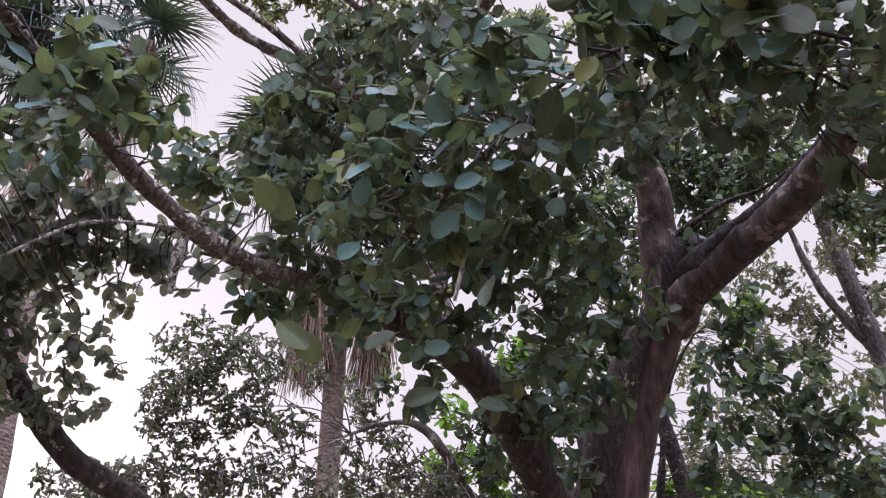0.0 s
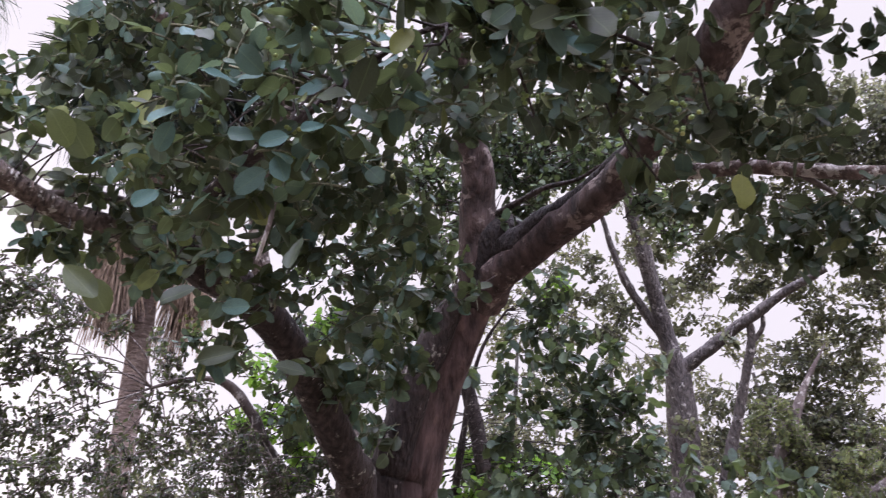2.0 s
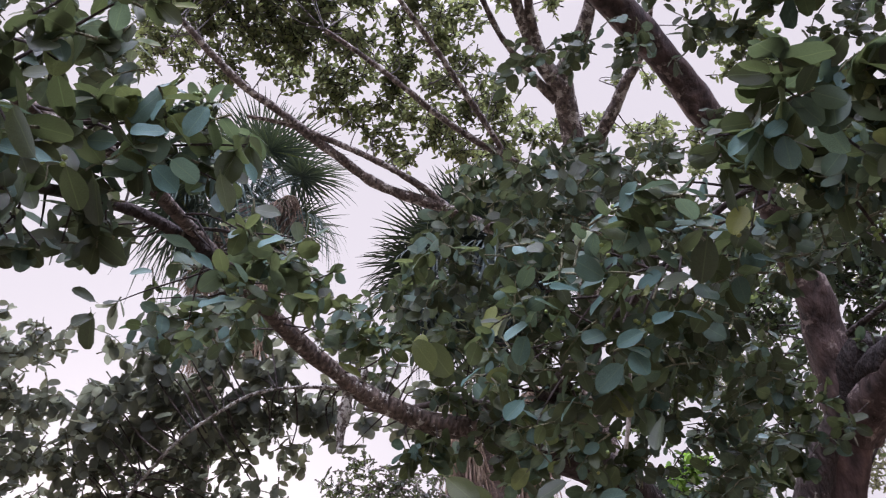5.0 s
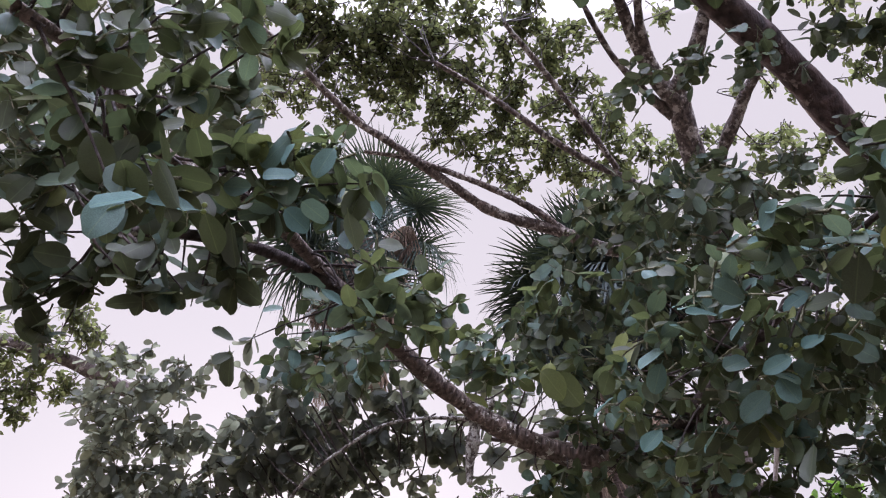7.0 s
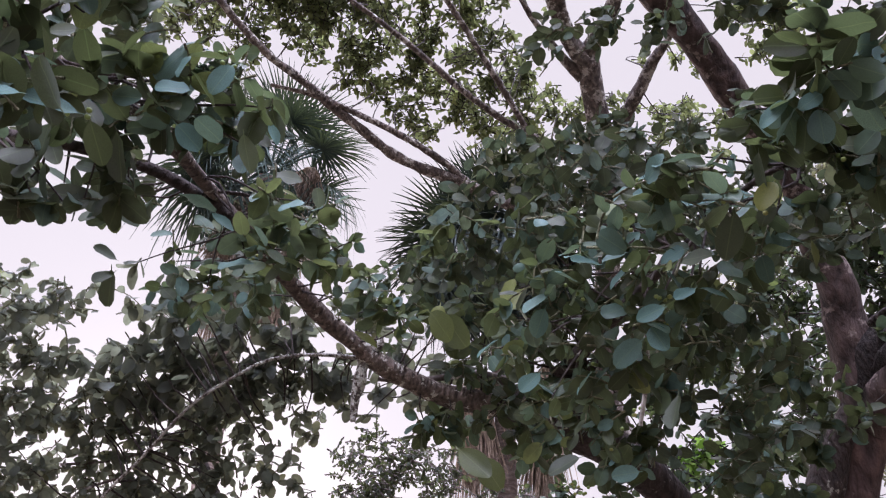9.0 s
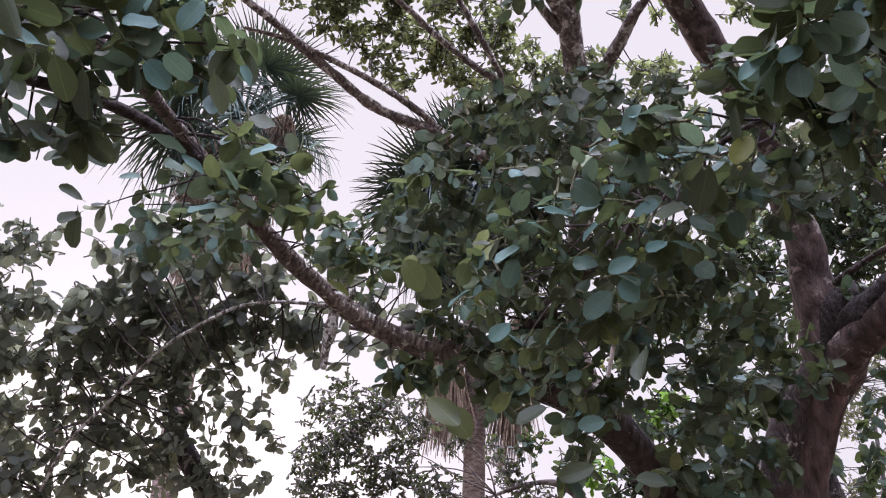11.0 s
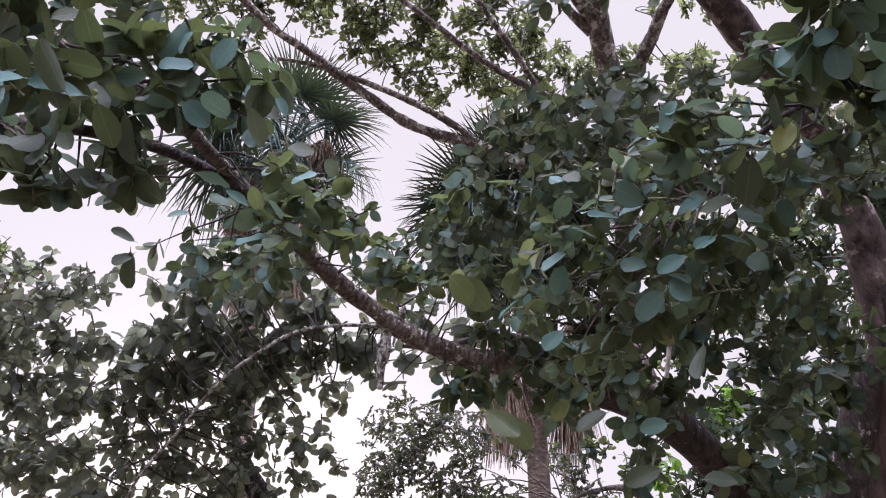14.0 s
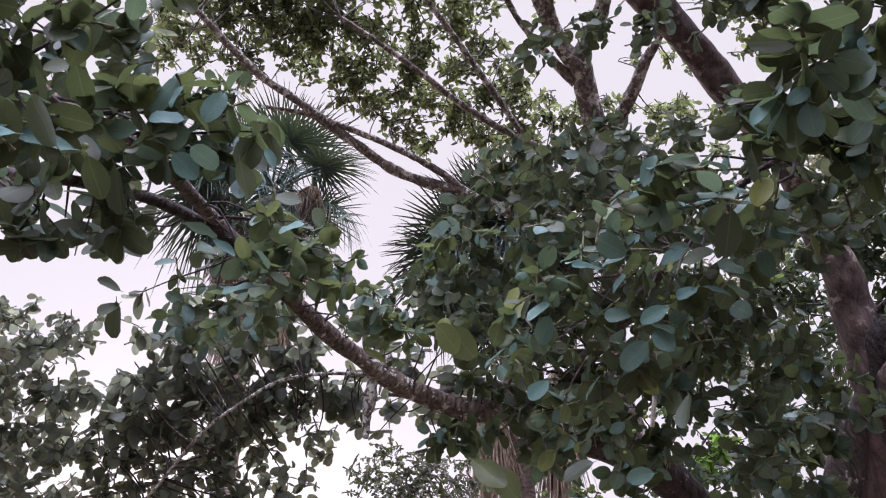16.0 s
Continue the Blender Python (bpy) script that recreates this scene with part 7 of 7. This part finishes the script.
wood = thing("far_wood", "far wood of fine dull green leaves paled for haze", "wood", (9.0, 12.0, 0))
tagged(wood, kind="stuff")
r = np.random.default_rng(18)
ragged = [(x, y, z + 0.32 * noise.noise(Vector((x, y, z)) * 0.9) + 0.22 * r.normal(), q * (0.75 + 0.5 * r.random())) for x, y, z, q in SPECKLE]
far_parts = [sprays(ragged, 0.064, 0.55, r, (0, -0.2, 0.8), 0.8, 7), sprays(SPECKLE_THIN, 0.064, 0.5, r, (0, -0.2, 0.8), 0.8, 7)]
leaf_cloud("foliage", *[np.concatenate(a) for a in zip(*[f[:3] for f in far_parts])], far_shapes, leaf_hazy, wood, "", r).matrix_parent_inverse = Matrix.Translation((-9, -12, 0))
twig_cloud("twig", far_parts[0][3] + far_parts[1][3], 0.008, bark_mid, wood, 3).matrix_parent_inverse = Matrix.Translation((-9, -12, 0))
for x, y, tall, thick in ((5.5, 12.6, 6.5, 0.10), (8.2, 11.2, 6.0, 0.09), (11.0, 10.0, 6.5, 0.11), (3.4, 11.4, 6.0, 0.08)):
    lean = r.normal(size=2) * 0.4
    limb("trunk", [(x, y, -0.1, thick * 1.4), (x + 0.1, y, 1.0, thick), (x + lean[0] * 0.5, y + lean[1] * 0.5, tall * 0.6, thick * 0.7), (x + lean[0], y + lean[1], tall, thick * 0.3)], bark_mid, wood, "", 8, 5, 0.1).matrix_parent_inverse = Matrix.Translation((-9, -12, 0))
# a low bushy tree under the forked one: a domed crown of small leaves on a pale leaning trunk
r = np.random.default_rng(23)
BUSH_CROWN = []
for _ in range(52):
    d = unit(r.normal(size=3)) * r.random() ** 0.4
    BUSH_CROWN.append((6.05 + 0.95 * d[0], 8.0 + 0.7 * d[1], 3.55 + 0.95 * d[2], 0.15 + 0.1 * r.random()))
BUSH_TRUNK = [(5.45, 8.5, 2.6, 0.10), (5.62, 8.3, 3.5, 0.09), (5.84, 8.02, 4.25, 0.06), (5.98, 7.9, 4.6, 0.03), (6.15, 7.75, 4.95, 0.006)]
BUSH_LIMB = [(5.55, 8.4, 2.9, 0.06), (6.1, 8.0, 3.1, 0.055), (6.55, 7.67, 3.44, 0.05), (7.0, 7.08, 4.0, 0.035), (7.2, 6.9, 4.4, 0.02)]
backdrop_tree("bushy_tree", "low bushy tree with small olive leaves on a pale trunk", [BUSH_TRUNK, BUSH_LIMB], BUSH_CROWN, 0.058, 0.9, leaf_tall, bark_grey, 24, thick=0.006, reach=1.2)
backdrop_tree("low_tree", "rounded broadleaf tree dark against the bright sky", [LOW_TRUNK], [(x, y, z, q * 1.25) for x, y, z, q in LOW_TREE], 0.042, 0.62, leaf_sombre, bark_grey, 13, reach=0.9)
backdrop_tree("slender_tree", "slender tree with hanging leaves toned dark for shade", [MID_TRUNK], MID_TREE, 0.11, 0.75, leaf_far, bark_dark, 14, thick=0.004)
backdrop_tree("shrub_tree", "bright green bushy tree behind the trunks", [[(1.5, 8.2, 1.0, 0.08), (1.4, 8.1, 2.5, 0.06), (1.2, 8.0, 4.0, 0.03)]], GREEN_SHRUB, 0.09, 1.3, leaf_bright, bark_dark, 15, reach=1.2)
backdrop_tree("distant_tree", "distant feathery green tree", [[(-14.0, 8.0, 2.0, 0.2), (-13.5, 8.2, 4.0, 0.18), (-12.0, 8.5, 5.2, 0.14), FAR_LIMB[-1]], FAR_LIMB], FAR_TREE, 0.09, 1.3, leaf_tall, bark_grey, 16)


# ---- palms ----
def fan(r, radius, count, spread, blade, stiff):
    """A fan blade: stiff pointed segments spread from the end of the leaf stalk. The stalk runs along y."""
    stalk = radius * 0.85
    pieces = [tube(np.array([(0, 0, 0), (0, stalk * 0.5, 0.04 * radius), (0, stalk, 0)]), [0.02, 0.014, 0.01], 4)]
    for i in range(count):
        a = (i / (count - 1) - 0.5) * spread + r.normal() * 0.02
        long = radius * (0.75 + 0.25 * math.cos(a * 0.6)) * (0.85 + 0.2 * r.random())
        d = np.array((math.sin(a), math.cos(a), 0.0))
        side = np.array((math.cos(a), -math.sin(a), 0.0))
        lift = r.normal() * 0.06
        drop = stiff * (0.5 + r.random())
        verts, quads = [], []
        for f, w in ((0.0, blade * 0.3), (0.3, blade), (0.6, blade * 0.75), (0.85, blade * 0.4), (1.0, 0.0015)):
            p = np.array((0, stalk, 0)) + d * long * f + np.array((0, 0, 1)) * long * (lift * f - drop * f ** 2.6)
            for s in (-1, 0, 1):
                verts.append(p + side * w * s + np.array((0, 0, 0.5 * w * abs(s))))
        for k in range(4):
            for s in (0, 1):
                quads.append((k * 3 + s, k * 3 + s + 1, k * 3 + s + 4, k * 3 + s + 3))
        pieces.append((np.array(verts), np.array(quads)))
    return quad_mesh("frond", *joined(pieces))


def dead_fan(r, long):
    """A withered leaf hanging down: a close bundle of limp straw-coloured strips."""
    pieces = []
    for _ in range(130):
        x, y = r.normal(size=2) * 0.085
        end = -long * (0.62 + 0.45 * r.random())
        bow = r.normal(size=2) * 0.035
        line = np.array([(x * 0.15, y * 0.15, 0), (x * 0.8, y * 0.8, -0.22 * long), (x + bow[0], y + bow[1], 0.6 * end), (x * 1.25 + bow[0] * 2, y * 1.25 + bow[1] * 2, end)])
        pieces.append(tube(glide(line, 2), np.linspace(0.018, 0.005, 7) * (0.6 + 0.8 * r.random()), 3))
    return quad_mesh("dead_frond", *joined(pieces))


def palm(name, label, line, crown, green, seed, count, radius, skirts, drop, blade, girth, top, drooping=()):
    r = np.random.default_rng(seed)
    base = line[0]
    tree = thing(name, label, "palm", (base[0], base[1], 0), "fan palms")
    inverse = Matrix.Translation((-base[0], -base[1], 0))
    rows = to_ground([(*p, girth - 0.006 * i) for i, p in enumerate(line)], None, 1.3)
    limb("trunk", rows, bark_palm, tree, "grey-brown ringed palm trunk", 16, 8, 0.06).matrix_parent_inverse = inverse
    blades = [fan(r, radius, 38, s, blade, d) for s, d in ((4.6, 0.16), (4.0, 0.34), (4.4, 0.85))]
    for i in range(count):
        turn = i * 2.399 + r.normal() * 0.15
        rise = 75 - 135 * (i / count) + r.normal() * 6
        m = Matrix.Translation(crown) @ pose(0, 0, 0, 0, 0, math.degrees(turn)) @ pose(0, 0.1, 0, rise, r.normal() * 25, 0)
        ob = part("frond", blades[i % 2 if i < count * 0.6 else 2], green, tree)
        ob.matrix_parent_inverse = inverse
        ob.matrix_basis = m
    for turn, rise, size in drooping:
        ob = part("frond", blades[2], green, tree)
        ob.matrix_parent_inverse = inverse
        ob.matrix_basis = Matrix.Translation(crown) @ pose(0, 0, 0, 0, 0, turn) @ pose(0, 0.1, 0, rise, r.normal() * 20, 0) @ Matrix.Scale(size, 4)
    hanging = [dead_fan(r, drop * k) for k in (0.8, 1.0, 1.15)]
    for i in range(skirts):
        turn = math.pi * (i % 2) + r.normal() * 0.22
        low = i / skirts
        out = (0.30 if i % 2 else 0.50) + 0.08 * r.random()
        hold = Vector(crown).lerp(Vector(line[-3]), top + (1 - top) * low)
        m = Matrix.Translation(hold + Vector((math.cos(turn) * out, math.sin(turn) * out, 0))) @ pose(0, 0, 0, r.normal() * 3, r.normal() * 3, r.random() * 360)
        ob = part("dead_frond", hanging[i % 3], straw, tree)
        ob.matrix_parent_inverse = inverse
        ob.matrix_basis = m
    return tree


palm("fan_palm", "tall fan palm with dark fronds and a straw-coloured skirt", PALM_B_TRUNK, PALM_B_CROWN, palm_dark, 21, 56, 0.80, 10, 1.3, 0.020, 0.145, 0.80)
palm("fan_palm", "fan palm with grey-green stiff fronds and hanging dead leaves", PALM_A_TRUNK, PALM_A_CROWN, palm_green, 22, 32, 0.75, 7, 0.7, 0.015, 0.15, 0.02, [(95, -14, 1.3), (78, -24, 1.3), (112, -22, 1.25), (90, -36, 1.2), (62, -12, 1.15), (100, -50, 1.1)])
